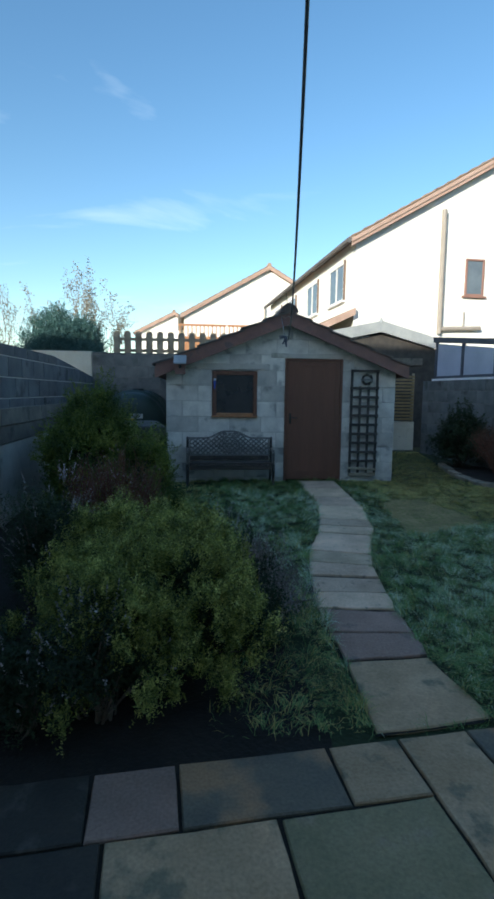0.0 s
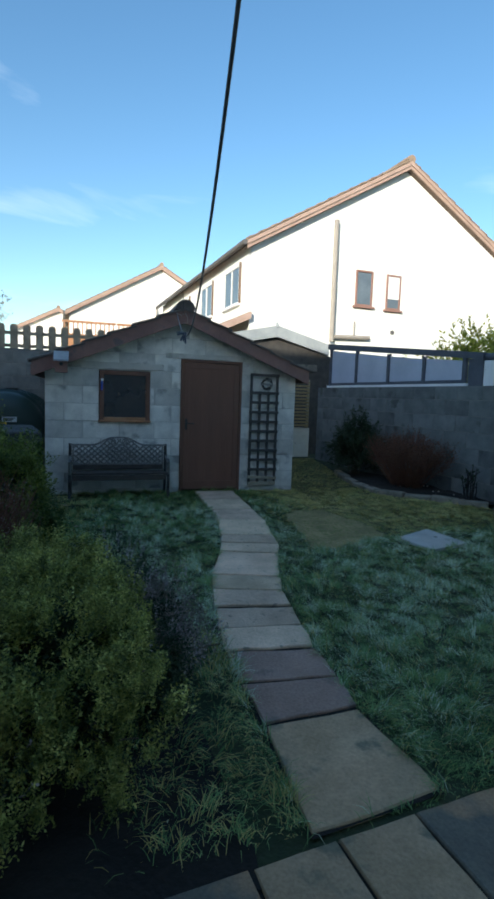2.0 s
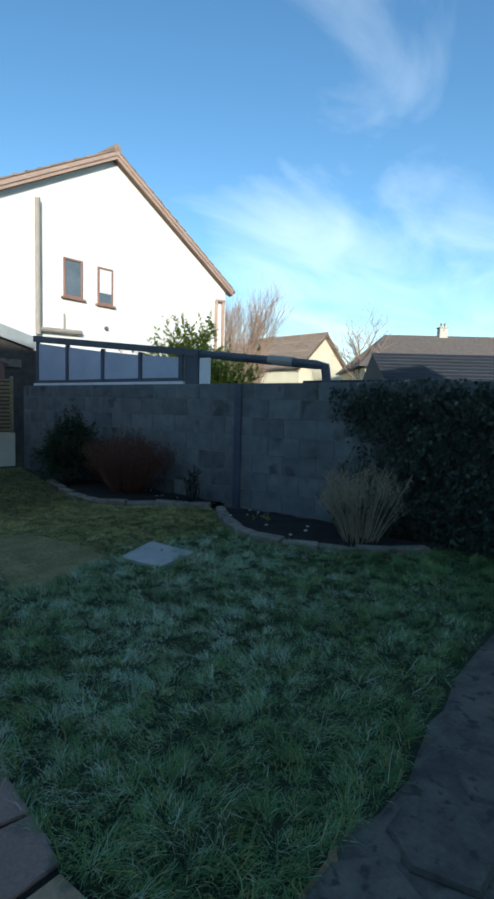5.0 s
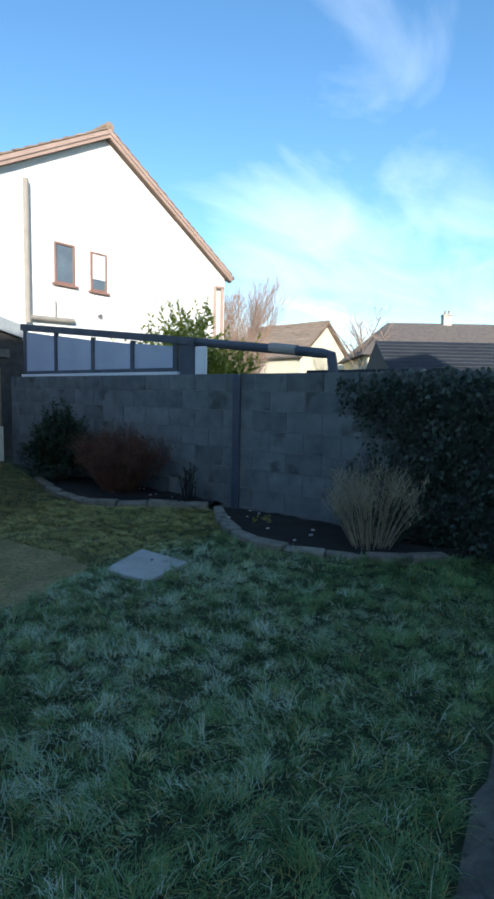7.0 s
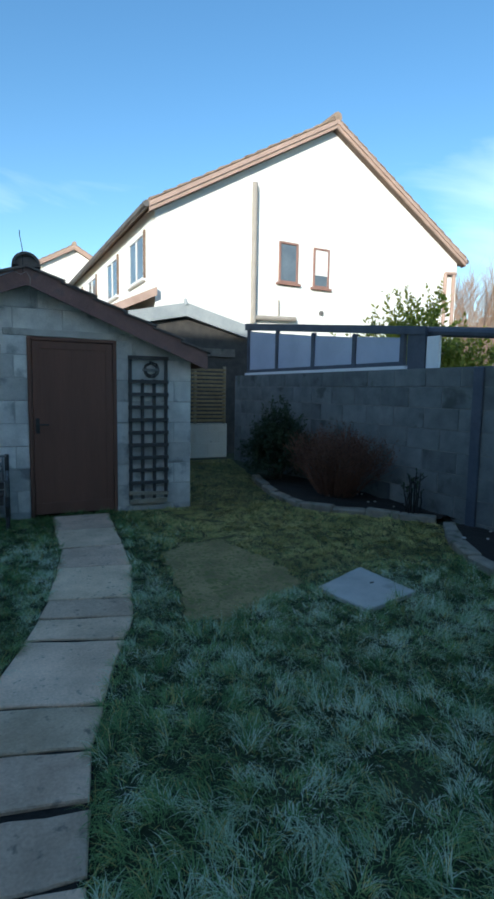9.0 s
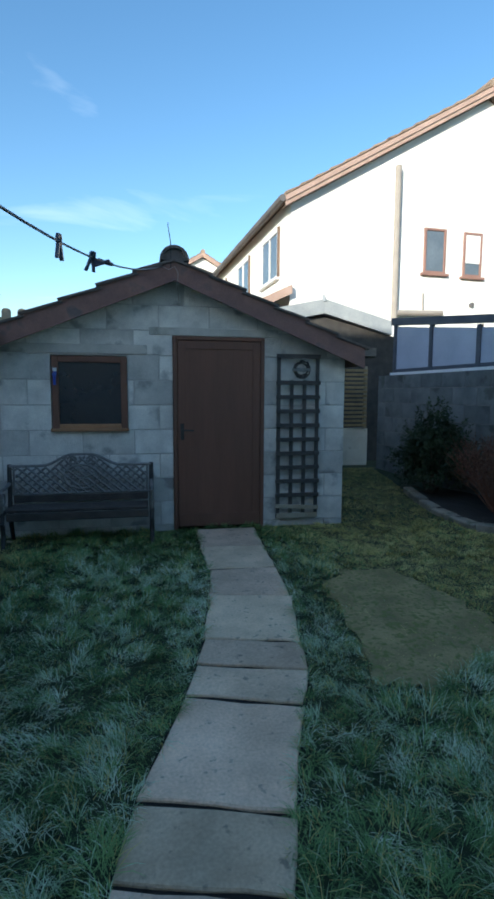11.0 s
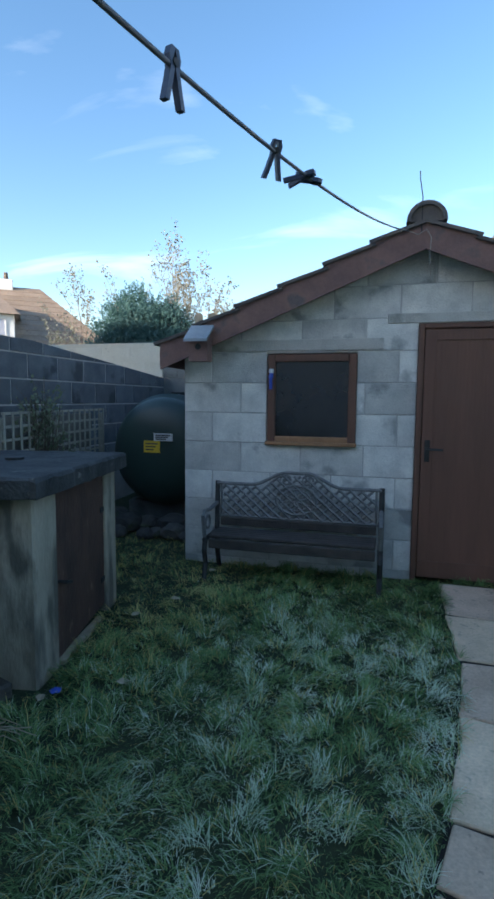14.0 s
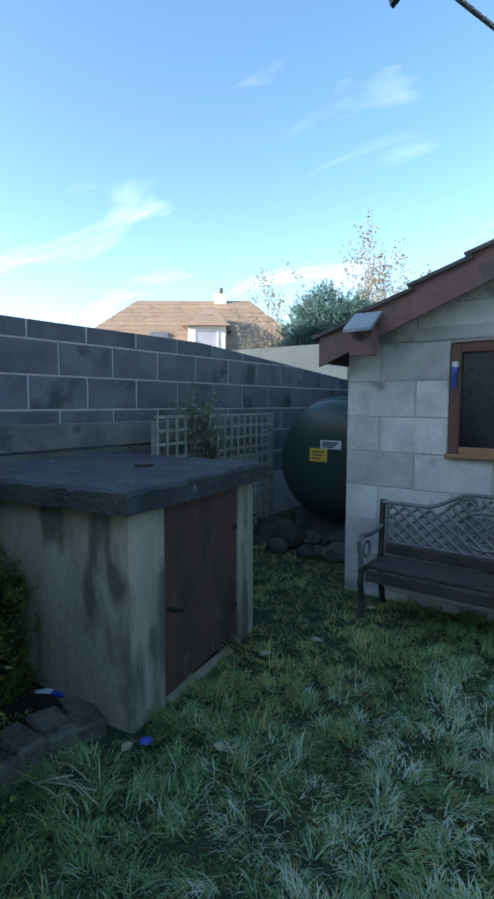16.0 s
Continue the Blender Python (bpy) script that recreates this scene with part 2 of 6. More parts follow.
M["wood_grey"] = surface("weathered_timber", (0.213, 0.181, 0.131), (0.362, 0.312, 0.231), 5, 0.88, 0.5, 70, vary=0.12, c3=(0.15, 0.163, 0.112), spot=0.6, spot_scale=4)
M["wood_aged"] = surface("blackened_timber", (0.11, 0.10, 0.09), (0.20, 0.18, 0.15), 5, 0.88, 0.5, 70, vary=0.12, c3=(0.07, 0.075, 0.065), spot=0.58, spot_scale=4)
M["rubble"] = surface("damp_dark_stone", (0.035, 0.033, 0.032), (0.085, 0.08, 0.07), 9, 0.85, 0.8, 60, vary=0.3, c3=(0.05, 0.06, 0.03), spot=0.58)
M["thatch"] = surface("matted_dead_grass", (0.20, 0.165, 0.07), (0.37, 0.285, 0.135), 5, 0.95, 0.9, 120, c3=(0.17, 0.181, 0.051), spot=0.52, spot_scale=34, grit=0.8)
M["wood_dark"] = surface("dark_bench_timber", (0.034, 0.028, 0.025), (0.075, 0.06, 0.05), 9, 0.75, 0.4, 80, vary=0.15)
M["trellis_dark"] = surface("dark_trellis_wood", (0.035, 0.033, 0.033), (0.065, 0.06, 0.055), 8, 0.8, 0.3, 70)
M["trellis_pale"] = surface("pale_trellis_wood", (0.26, 0.24, 0.19), (0.38, 0.35, 0.28), 8, 0.85, 0.3, 70, vary=0.1)
M["iron"] = surface("cast_iron", (0.14, 0.14, 0.14), (0.24, 0.235, 0.22), 14, 0.6, 0.3, 90, metal=0.35)
M["iron_dark"] = surface("dark_iron", (0.03, 0.03, 0.03), (0.06, 0.058, 0.055), 14, 0.6, 0.3, 90, metal=0.4)
M["rust_door"] = surface("rusty_steel_door", (0.085, 0.05, 0.042), (0.165, 0.085, 0.062), 7, 0.7, 0.5, 60, metal=0.2, streak=0.4, c3=(0.30, 0.19, 0.14), spot=0.63, spot_scale=14)
M["tank"] = surface("green_tank_plastic", (0.018, 0.04, 0.034), (0.026, 0.052, 0.044), 3, 0.45, 0.1, 60, grit=0.2)
M["tile"] = surface("concrete_roof_tile", (0.09, 0.075, 0.068), (0.15, 0.125, 0.11), 6, 0.85, 0.5, 70, vary=0.2)
M["tile_brown"] = surface("brown_roof_tile", (0.235, 0.172, 0.128), (0.325, 0.245, 0.185), 1.5, 0.85, 0.4, 12, vary=0.12, c3=(0.169, 0.117, 0.088), spot=0.6, spot_scale=2)
# near-black base colour holds the shade of the outbuilding's roof
M["tile_shade_dark"] = surface("roof_tile_darkened_for_shade", (0.014, 0.017, 0.023), (0.026, 0.03, 0.038), 2, 0.75, 0.3, 12, vary=0.12)
M["render_white"] = surface("white_render", (0.78, 0.77, 0.73), (0.84, 0.83, 0.8), 0.8, 0.9, 0.15, 30, grit=0.06)
M["render_cream"] = surface("cream_render", (0.66, 0.6, 0.45), (0.72, 0.66, 0.52), 0.8, 0.9, 0.15, 30, grit=0.06)
M["barge"] = surface("pink_brown_bargeboard", (0.38, 0.26, 0.21), (0.47, 0.33, 0.275), 3, 0.7, 0.1, 30, grit=0.1)
M["frame_brown"] = surface("brown_window_frame", (0.23, 0.125, 0.10), (0.3, 0.165, 0.13), 3, 0.6, 0.1, 30, grit=0.1)
M["felt_pale"] = surface("pale_roof_felt", (0.26, 0.29, 0.31), (0.36, 0.385, 0.4), 2, 0.85, 0.3, 40)
M["soffit_dark"] = surface("dark_trim", (0.12, 0.08, 0.06), (0.18, 0.12, 0.09), 3, 0.7, 0.1, 30, grit=0.1)
M["gutter"] = surface("grey_gutter", (0.10, 0.095, 0.095), (0.15, 0.14, 0.135), 3, 0.6, 0.1, 30, grit=0.1)
M["pipe_grey"] = surface("grey_brown_pipe", (0.28, 0.25, 0.22), (0.36, 0.32, 0.28), 3, 0.5, 0.1, 30, grit=0.1)
M["beam"] = surface("dark_painted_steel", (0.05, 0.06, 0.08), (0.08, 0.09, 0.115), 4, 0.6, 0.2, 40)
M["white_trim"] = surface("white_trim", (0.7, 0.7, 0.7), (0.8, 0.8, 0.79), 3, 0.5, 0.05, 40, grit=0.1)
M["black_plastic"] = surface("black_plastic", (0.012, 0.013, 0.016), (0.02, 0.021, 0.024), 8, 0.45, 0.1, 60)
M["rope"] = surface("clothesline_cord", (0.10, 0.11, 0.13), (0.13, 0.14, 0.16), 2, 0.6, 0.0, 60, grit=0.05)
M["peg"] = surface("dark_blue_peg_plastic", (0.03, 0.042, 0.075), (0.045, 0.062, 0.10), 8, 0.4, 0.05, 60)
M["label_yellow"] = surface("yellow_label", (0.75, 0.45, 0.03), (0.8, 0.5, 0.05), 5, 0.5, 0.0, 60, grit=0.1)
M["label_white"] = surface("white_label", (0.6, 0.64, 0.66), (0.68, 0.7, 0.7), 5, 0.5, 0.0, 60, grit=0.1)
M["label_print"] = surface("label_print", (0.05, 0.05, 0.05), (0.08, 0.08, 0.08), 5, 0.6, 0.0, 60)
M["blue_plastic"] = surface("blue_plastic", (0.02, 0.07, 0.4), (0.03, 0.1, 0.5), 8, 0.35, 0.0, 60, grit=0.1)
M["twig"] = surface("twig_bark", (0.10, 0.075, 0.055), (0.19, 0.15, 0.115), 20, 0.9, 0.4, 90)
M["bark"] = surface("tree_bark", (0.16, 0.13, 0.10), (0.28, 0.24, 0.2), 6, 0.9, 0.5, 40)
M["pale_twig"] = surface("pale_reddish_twigs", (0.30, 0.2, 0.15), (0.42, 0.3, 0.23), 12, 0.85, 0.2, 60)
M["slat_yellow"] = surface("yellow_brown_slats", (0.24, 0.17, 0.08), (0.34, 0.25, 0.13), 8, 0.85, 0.3, 70, vary=0.15)
M["straw"] = surface("dry_stems", (0.32, 0.25, 0.16), (0.46, 0.38, 0.26), 12, 0.85, 0.2, 60)
M["red_twig"] = surface("red_brown_twigs", (0.13, 0.055, 0.035), (0.22, 0.10, 0.06), 12, 0.85, 0.2, 60)
M["frosted_panel"] = surface("frosted_sheet", (0.36, 0.4, 0.5), (0.44, 0.48, 0.58), 2, 0.35, 0.05, 30, grit=0.08)


M["glass_dark"] = surface("dirty_window_glass", (0.012, 0.012, 0.014), (0.022, 0.021, 0.022), 3, 0.12, 0.05, 20, spec=0.6)
# pale blue-grey base colour stands in for the reflection in the panes
M["glass_house"] = surface("house_window_glass", (0.10, 0.125, 0.15), (0.15, 0.18, 0.21), 2, 0.08, 0.0, 20, spec=0.8)


# ---- helpers of the scene ----
def link(name, bm, material, parent=None, smooth=False):
    me = bpy.data.meshes.new(name)
    bmesh.ops.recalc_face_normals(bm, faces=bm.faces)
    bm.to_mesh(me)
    bm.free()
    if material:
        me.materials.append(M[material] if isinstance(material, str) else material)
    if smooth:
        me.polygons.foreach_set("use_smooth", [True] * len(me.polygons))
    ob = new(name, me)
    if parent:
        ob.parent = parent
    return ob


def part(name, bm, material, parent, label="", smooth=False):
    """Links a bmesh as one mesh under a thing or a part."""
    ob = link(name, bm, material, parent, smooth)
    if label:
        ob["label"] = label
    return ob


def thing(name, m, label, category, group=""):
    ob = new(name)
    ob.empty_display_size = 0.2
    ob.matrix_world = m if isinstance(m, Matrix) else Matrix.Translation(m)
    return tagged(ob, label, category, group)


def raw_mesh(name, verts, faces, material, parent=None):
    """A mesh from arrays: verts (n, 3), faces (m, 3 or 4)."""
    verts, faces = np.asarray(verts, np.float32), np.asarray(faces, np.int32)
    me = bpy.data.meshes.new(name)
    k = faces.shape[1]
    me.vertices.add(len(verts)); me.vertices.foreach_set("co", verts.ravel())
    me.loops.add(faces.size); me.loops.foreach_set("vertex_index", faces.ravel())
    me.polygons.add(len(faces)); me.polygons.foreach_set("loop_start", np.arange(0, faces.size, k, dtype=np.int32))
    me.update(calc_edges=True)
    me.materials.append(M[material] if isinstance(material, str) else material)
    ob = new(name, me)
    if parent:
        ob.parent = parent
    return ob


def box(bm, x0, y0, z0, x1, y1, z1, bevel=0.0, m=None):
    r = bmesh.ops.create_cube(bm, size=1.0)
    vs = r["verts"]
    for v in vs:
        v.co = Vector((x0 + (v.co.x + 0.5) * (x1 - x0), y0 + (v.co.y + 0.5) * (y1 - y0), z0 + (v.co.z + 0.5) * (z1 - z0)))
    if bevel:
        es = list({e for v in vs for e in v.link_edges})
        r = bmesh.ops.bevel(bm, geom=es, offset=bevel, segments=1, affect="EDGES", profile=0.5)
        vs = list({v for f in r["faces"] for v in f.verts} | {v for v in vs if v.is_valid})
    if m:
        for v in vs:
            v.co = m @ v.co
    return bm


def boxed(*a, **k):
    return box(bmesh.new(), *a, **k)


def prism(bm, poly, axis, a0, a1):
    """Extrudes a polygon of 2D points along an axis from a0 to a1. axis 'y': points are (x, z); 'x': (y, z); 'z': (x, y)."""
    def at(p, a):
        return {"y": (p[0], a, p[1]), "x": (a, p[0], p[1]), "z": (p[0], p[1], a)}[axis]
    lo, hi = [bm.verts.new(at(p, a0)) for p in poly], [bm.verts.new(at(p, a1)) for p in poly]
    n = len(poly)
    bm.faces.new(lo); bm.faces.new(hi[::-1])
    for i in range(n):
        bm.faces.new((lo[i], lo[(i + 1) % n], hi[(i + 1) % n], hi[i]))
    return bm


def tube(bm, points, radius, sides=6, taper=None):
    """A round rod along points; taper: the radius at the far end."""
    pts = [Vector(p) for p in points]
    rings = []
    for i, p in enumerate(pts):
        d = (pts[min(i + 1, len(pts) - 1)] - pts[max(i - 1, 0)]).normalized()
        a = d.cross(Vector((0, 0, 1)) if abs(d.z) < 0.9 else Vector((1, 0, 0))).normalized()
        b = d.cross(a)
        r = radius if taper is None else radius + (taper - radius) * i / max(1, len(pts) - 1)
        rings.append([bm.verts.new(p + r * (math.cos(2 * math.pi * k / sides) * a + math.sin(2 * math.pi * k / sides) * b)) for k in range(sides)])
    for r0, r1 in zip(rings, rings[1:]):
        for k in range(sides):
            bm.faces.new((r0[k], r0[(k + 1) % sides], r1[(k + 1) % sides], r1[k]))
    bm.faces.new(rings[0][::-1]); bm.faces.new(rings[-1])
    return bm


def clip(poly, a, b, c):
    """The part of a 2D polygon in which a*x + b*y <= c."""
    out = []
    for i, p in enumerate(poly):
        q = poly[(i + 1) % len(poly)]
        dp, dq = a * p[0] + b * p[1] - c, a * q[0] + b * q[1] - c
        if dp <= 0:
            out.append(p)
        if dp * dq < 0:
            k = dp / (dp - dq)
            out.append((p[0] + k * (q[0] - p[0]), p[1] + k * (q[1] - p[1])))
    return out


def cut_rects(rect, holes):
    """What is left of a rectangle (s0, z0, s1, z1) outside the holes."""
    rest = [rect]
    for h in holes:
        nxt = []
        for s0, z0, s1, z1 in rest:
            if s1 <= h[0] or s0 >= h[2] or z1 <= h[1] or z0 >= h[3]:
                nxt.append((s0, z0, s1, z1)); continue
            if s0 < h[0]: nxt.append((s0, z0, h[0], z1))
            if s1 > h[2]: nxt.append((h[2], z0, s1, z1))
            a, b = max(s0, h[0]), min(s1, h[2])
            if z0 < h[1]: nxt.append((a, z0, b, h[1]))
            if z1 > h[3]: nxt.append((a, h[3], b, z1))
        rest = nxt
    return rest


_unit_blocks = {}


def block_wall(wall, m, length, z0, z1, thick, block_mat, mortar_mat, holes=(), planes=(), bl=0.44, bh=0.215, joint=0.009,
               first=None, proud=0.006, faces=1, skip=None):
    """Fills a wall with laid blocks, children of the wall. m maps (s, depth, z) into the wall's own space; depth 0 is the seen face and grows into the wall."""
    rnd = random.Random(len(bpy.data.objects))
    core = wall.data
    bm = bmesh.new()
    for s0, a0, s1, a1 in cut_rects((0, z0, length, z1), holes):
        poly = [(s0, a0), (s1, a0), (s1, a1), (s0, a1)]
        for p in planes:
            poly = clip(poly, *p)
        if len(poly) > 2:
            prism(bm, poly, "y", proud, thick)
    bm.transform(m)
    bmesh.ops.recalc_face_normals(bm, faces=bm.faces)
    bm.to_mesh(core); bm.free()
    core.materials.append(M[mortar_mat])
    row, z = 0, z0 if first is None else first
    while z < z1 - 0.01:
        s = -(bl + joint) * (0.5 if row % 2 else 0.0)
        while s < length - 0.01:
            rect = (max(0.0, s), max(z0, z), min(length, s + bl), min(z1, z + bh))
            s += bl + joint
            if rect[2] - rect[0] < 0.02 or rect[3] - rect[1] < 0.02:
                continue
            for s0, a0, s1, a1 in cut_rects(rect, holes):
                poly = [(s0, a0), (s1, a0), (s1, a1), (s0, a1)]
                for p in planes:
                    poly = clip(poly, *p)
                if len(poly) < 3 or (s1 - s0) < 0.02 or (a1 - a0) < 0.02:
                    continue
                if skip and skip((s0 + s1) / 2, (a0 + a1) / 2):
                    continue
                cs, cz = sum(p[0] for p in poly) / len(poly), sum(p[1] for p in poly) / len(poly)
                key = (tuple((round(p[0] - cs, 3), round(p[1] - cz, 3)) for p in poly), block_mat, proud)
                if key not in _unit_blocks:
                    b = bmesh.new()
                    e = 0.004
                    pts = [Vector((p[0] - cs, 0, p[1] - cz)) for p in poly]
                    inner = [p * (1 - e / max(p.length, 0.05)) for p in pts]
                    f0 = [b.verts.new(p) for p in inner]
                    f1 = [b.verts.new(p + Vector((0, 0.004, 0))) for p in pts]
                    f2 = [b.verts.new(p + Vector((0, proud + 0.012, 0))) for p in pts]
                    b.faces.new(f0)
                    n = len(pts)
                    for r0, r1 in ((f0, f1), (f1, f2)):
                        for i in range(n):
                            b.faces.new((r0[i], r0[(i + 1) % n], r1[(i + 1) % n], r1[i]))
                    b.faces.new(f2[::-1])
                    bmesh.ops.recalc_face_normals(b, faces=b.faces)
                    me = bpy.data.meshes.new("block")
                    b.to_mesh(me); b.free()
                    me.materials.append(M[block_mat])
                    _unit_blocks[key] = me
                ob = new("block", _unit_blocks[key])
                ob.parent = wall
                ob.matrix_local = m @ pose(cs, rnd.uniform(-0.0015, 0.0015), cz, rnd.uniform(-0.2, 0.2), 0, rnd.uniform(-0.2, 0.2))
        z += bh + joint
        row += 1


def ground_z(y):
    return 0.02 * (min(max(y, -6.0), 11.0) - 1.8)


def wall_object(name, label, parent=None):
    ob = new(name, bpy.data.meshes.new(name))
    if parent:
        ob.parent = parent
        if label:
            ob["label"] = label
    else:
        tagged(ob, label, "wall", kind="structure")
    return ob


def along(x, y, dx, dy):
    """A wall's frame: s runs along (dx, dy) from (x, y), depth runs to the left of it, z up."""
    d = Vector((dx, dy, 0)).normalized()
    n = Vector((-d.y, d.x, 0))
    return Matrix(((d.x, n.x, 0, x), (d.y, n.y, 0, y), (0, 0, 1, 0), (0, 0, 0, 1)))


# ---- ground ----
bm = bmesh.new()
xs = [-400, -120, -40, -14] + [-8 + 0.5 * i for i in range(37)] + [14, 40, 120, 400]
ys = [-400, -120, -40, -12, -6] + [-4 + 0.5 * i for i in range(31)] + [16, 40, 120, 400]
grid = [[bm.verts.new((x, y, ground_z(y) - 0.006)) for x in xs] for y in ys]
for j in range(len(ys) - 1):
    for i in range(len(xs) - 1):
        bm.faces.new((grid[j][i], grid[j][i + 1], grid[j + 1][i + 1], grid[j + 1][i]))
tagged(link("ground", bm, "turf", smooth=True), "winter garden earth under thin dark turf", "ground", kind="structure")


# ---- boundary walls ----
# the wall by the oil tank, of concrete blocks coloured bluish dark for shade
LEFT_X = -1.72
wall_left = wall_object("wall_west", "concrete block garden wall coloured bluish dark for shade, with pale mortar joints")
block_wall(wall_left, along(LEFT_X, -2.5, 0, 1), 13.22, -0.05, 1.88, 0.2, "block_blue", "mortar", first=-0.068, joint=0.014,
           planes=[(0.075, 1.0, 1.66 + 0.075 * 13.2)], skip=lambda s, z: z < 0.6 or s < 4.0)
wall_back = wall_object("wall_north", "grey concrete block garden wall behind the shed")
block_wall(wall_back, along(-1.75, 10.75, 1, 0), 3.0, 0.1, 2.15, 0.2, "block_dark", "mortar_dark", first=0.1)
wall_back_cream = wall_object("wall_north_painted", "cream painted concrete block wall catching the low sun")
block_wall(wall_back_cream, along(-9.0, 10.75, 1, 0), 7.24, 0.1, 2.17, 0.2, "cream", "cream", first=0.1, proud=0.004)
wall_back_right = wall_object("wall_north_east", "low rendered wall behind the shed")
block_wall(wall_back_right, along(1.3, 10.95, 1, 0), 3.75, 0.0, 0.8, 0.2, "cream", "cream", first=0.0, proud=0.004)
# the wall by the flower beds
RW = along(5.06, 10.6, 0.114, -0.9935)
RW_LEN = 9.3
wall_right = wall_object("wall_east", "concrete block garden wall coloured dark grey for shade, with a dark upright strip")
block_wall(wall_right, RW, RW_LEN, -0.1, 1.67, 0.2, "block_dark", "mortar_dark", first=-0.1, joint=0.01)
# narrow dark upright strip, a little proud of the wall face
bm = bmesh.new()
box(bm, 4.88, -0.03, -0.1, 4.99, 0.0, 1.66, 0.006)
bm.transform(RW)
tagged(link("pier", bm, "beam"), "dark narrow upright strip on the block wall", "wall", kind="structure")
# closing wall beyond the view on the concrete path's side
wall_se = wall_object("wall_south_east", "plain grey block wall closing the garden")
block_wall(wall_se, along(6.1, 1.4, 0.3, -0.95), 3.4, -0.1, 1.67, 0.2, "block_dark", "mortar_dark", first=-0.1, skip=lambda s, z: True)

# ---- the house behind, whose shade lies over the garden ----
home = thing("terraced_house", (-3.0, -1.9, -0.1), "white rendered terraced house with a tiled roof, shading the garden", "house")
part("wall", boxed(-15, -8.0, 0, 10, 0, 5.0), "render_white", home)
bm = bmesh.new()
prism(bm, [(-8.4, 4.9), (0.4, 4.9), (0.4, 5.05), (-4.0, 9.3), (-8.4, 5.05)], "x", -15.2, 10.2)
part("roof", bm, "tile", home)


# ---- paving ----
def slab_piece(name, poly, z_top, thick, material, parent, jitter=0.004, tilt=0.0, rnd=random.Random(5), bevel=0.006):
    """One stone with a slightly uneven outline and a worn edge. poly: corners, counter-clockwise, with heights from the ground's slope."""
    cx, cy = sum(p[0] for p in poly) / len(poly), sum(p[1] for p in poly) / len(poly)
    pts = []
    for i, p in enumerate(poly):
        q = poly[(i + 1) % len(poly)]
        n = max(1, int(math.dist(p, q) / 0.12))
        for k in range(n):
            f = k / n
            pts.append((p[0] + f * (q[0] - p[0]) + rnd.uniform(-jitter, jitter) - cx, p[1] + f * (q[1] - p[1]) + rnd.uniform(-jitter, jitter) - cy))
    bm = bmesh.new()
    top = [bm.verts.new((x * (1 - bevel / math.hypot(x, y)), y * (1 - bevel / math.hypot(x, y)), 0)) for x, y in pts]
    mid = [bm.verts.new((x, y, -bevel)) for x, y in pts]
    low = [bm.verts.new((x, y, -thick)) for x, y in pts]
    bm.faces.new(top)
    for a, b in ((top, mid), (mid, low)):
        for i in range(len(pts)):
            bm.faces.new((a[i], a[(i + 1) % len(pts)], b[(i + 1) % len(pts)], b[i]))
    ob = part(name, bm, material, parent)
    ob.matrix_local = pose(cx, cy, ground_z(cy) + z_top, math.degrees(0.02) + rnd.uniform(-tilt, tilt), rnd.uniform(-tilt, tilt), 0)
    return ob


def shrink(poly, gap):
    cx, cy = sum(p[0] for p in poly) / len(poly), sum(p[1] for p in poly) / len(poly)
    out = []
    for x, y in poly:
        dx, dy = x - cx, y - cy
        out.append((x - math.copysign(min(gap, abs(dx)), dx), y - math.copysign(min(gap, abs(dy)), dy)))
    return out


PATH = [  # left and right end of each joint, from the patio to the shed door
    (1.054, 1.815, 1.590, 1.875), (1.080, 2.380, 1.530, 2.405), (1.080, 2.714, 1.556, 2.655), (1.090, 3.020, 1.575, 2.945),
    (1.120, 3.290, 1.610, 3.230), (1.162, 3.580, 1.655, 3.505), (1.215, 3.895, 1.692, 3.767), (1.280, 4.170, 1.770, 4.030),
    (1.480, 4.720, 1.965, 4.570), (1.550, 4.960, 2.060, 4.820), (1.615, 5.215, 2.112, 5.095), (1.716, 5.780, 2.229, 5.690),
    (1.775, 6.250, 2.262, 6.240), (1.765, 6.800, 2.285, 6.760), (1.765, 7.330, 2.320, 7.300)]
bm = bmesh.new()
for (a, b, c, d), (e, f, g_, h) in zip(PATH, PATH[1:]):
    vs = [bm.verts.new((x, y, ground_z(y) + 0.007)) for x, y in ((a - 0.01, b), (c + 0.01, d), (g_ + 0.01, h), (e - 0.01, f))]
    bm.faces.new(vs)
garden_path = tagged(link("garden_path", bm, "soil"), "curving path of worn buff paving slabs through the lawn", "path", kind="structure")
rp = random.Random(11)
for i, ((a, b, c, d), (e, f, g_, h)) in enumerate(zip(PATH, PATH[1:])):
    ja, jb = rp.uniform(0.010, 0.017), rp.uniform(0.010, 0.017)
    poly = [(a, b + ja * rp.uniform(0.5, 1.4)), (c, d + ja * rp.uniform(0.5, 1.4)), (g_, h - jb * rp.uniform(0.5, 1.4)), (e, f - jb * rp.uniform(0.5, 1.4))]
    slab_piece("paving_slab", poly, 0.019 + rp.uniform(-0.003, 0.004), 0.05, "slab_buff" if i == 0 else "slab_red" if i in (1, 2) else "slab_path", garden_path, 0.008, 0.6, rp)

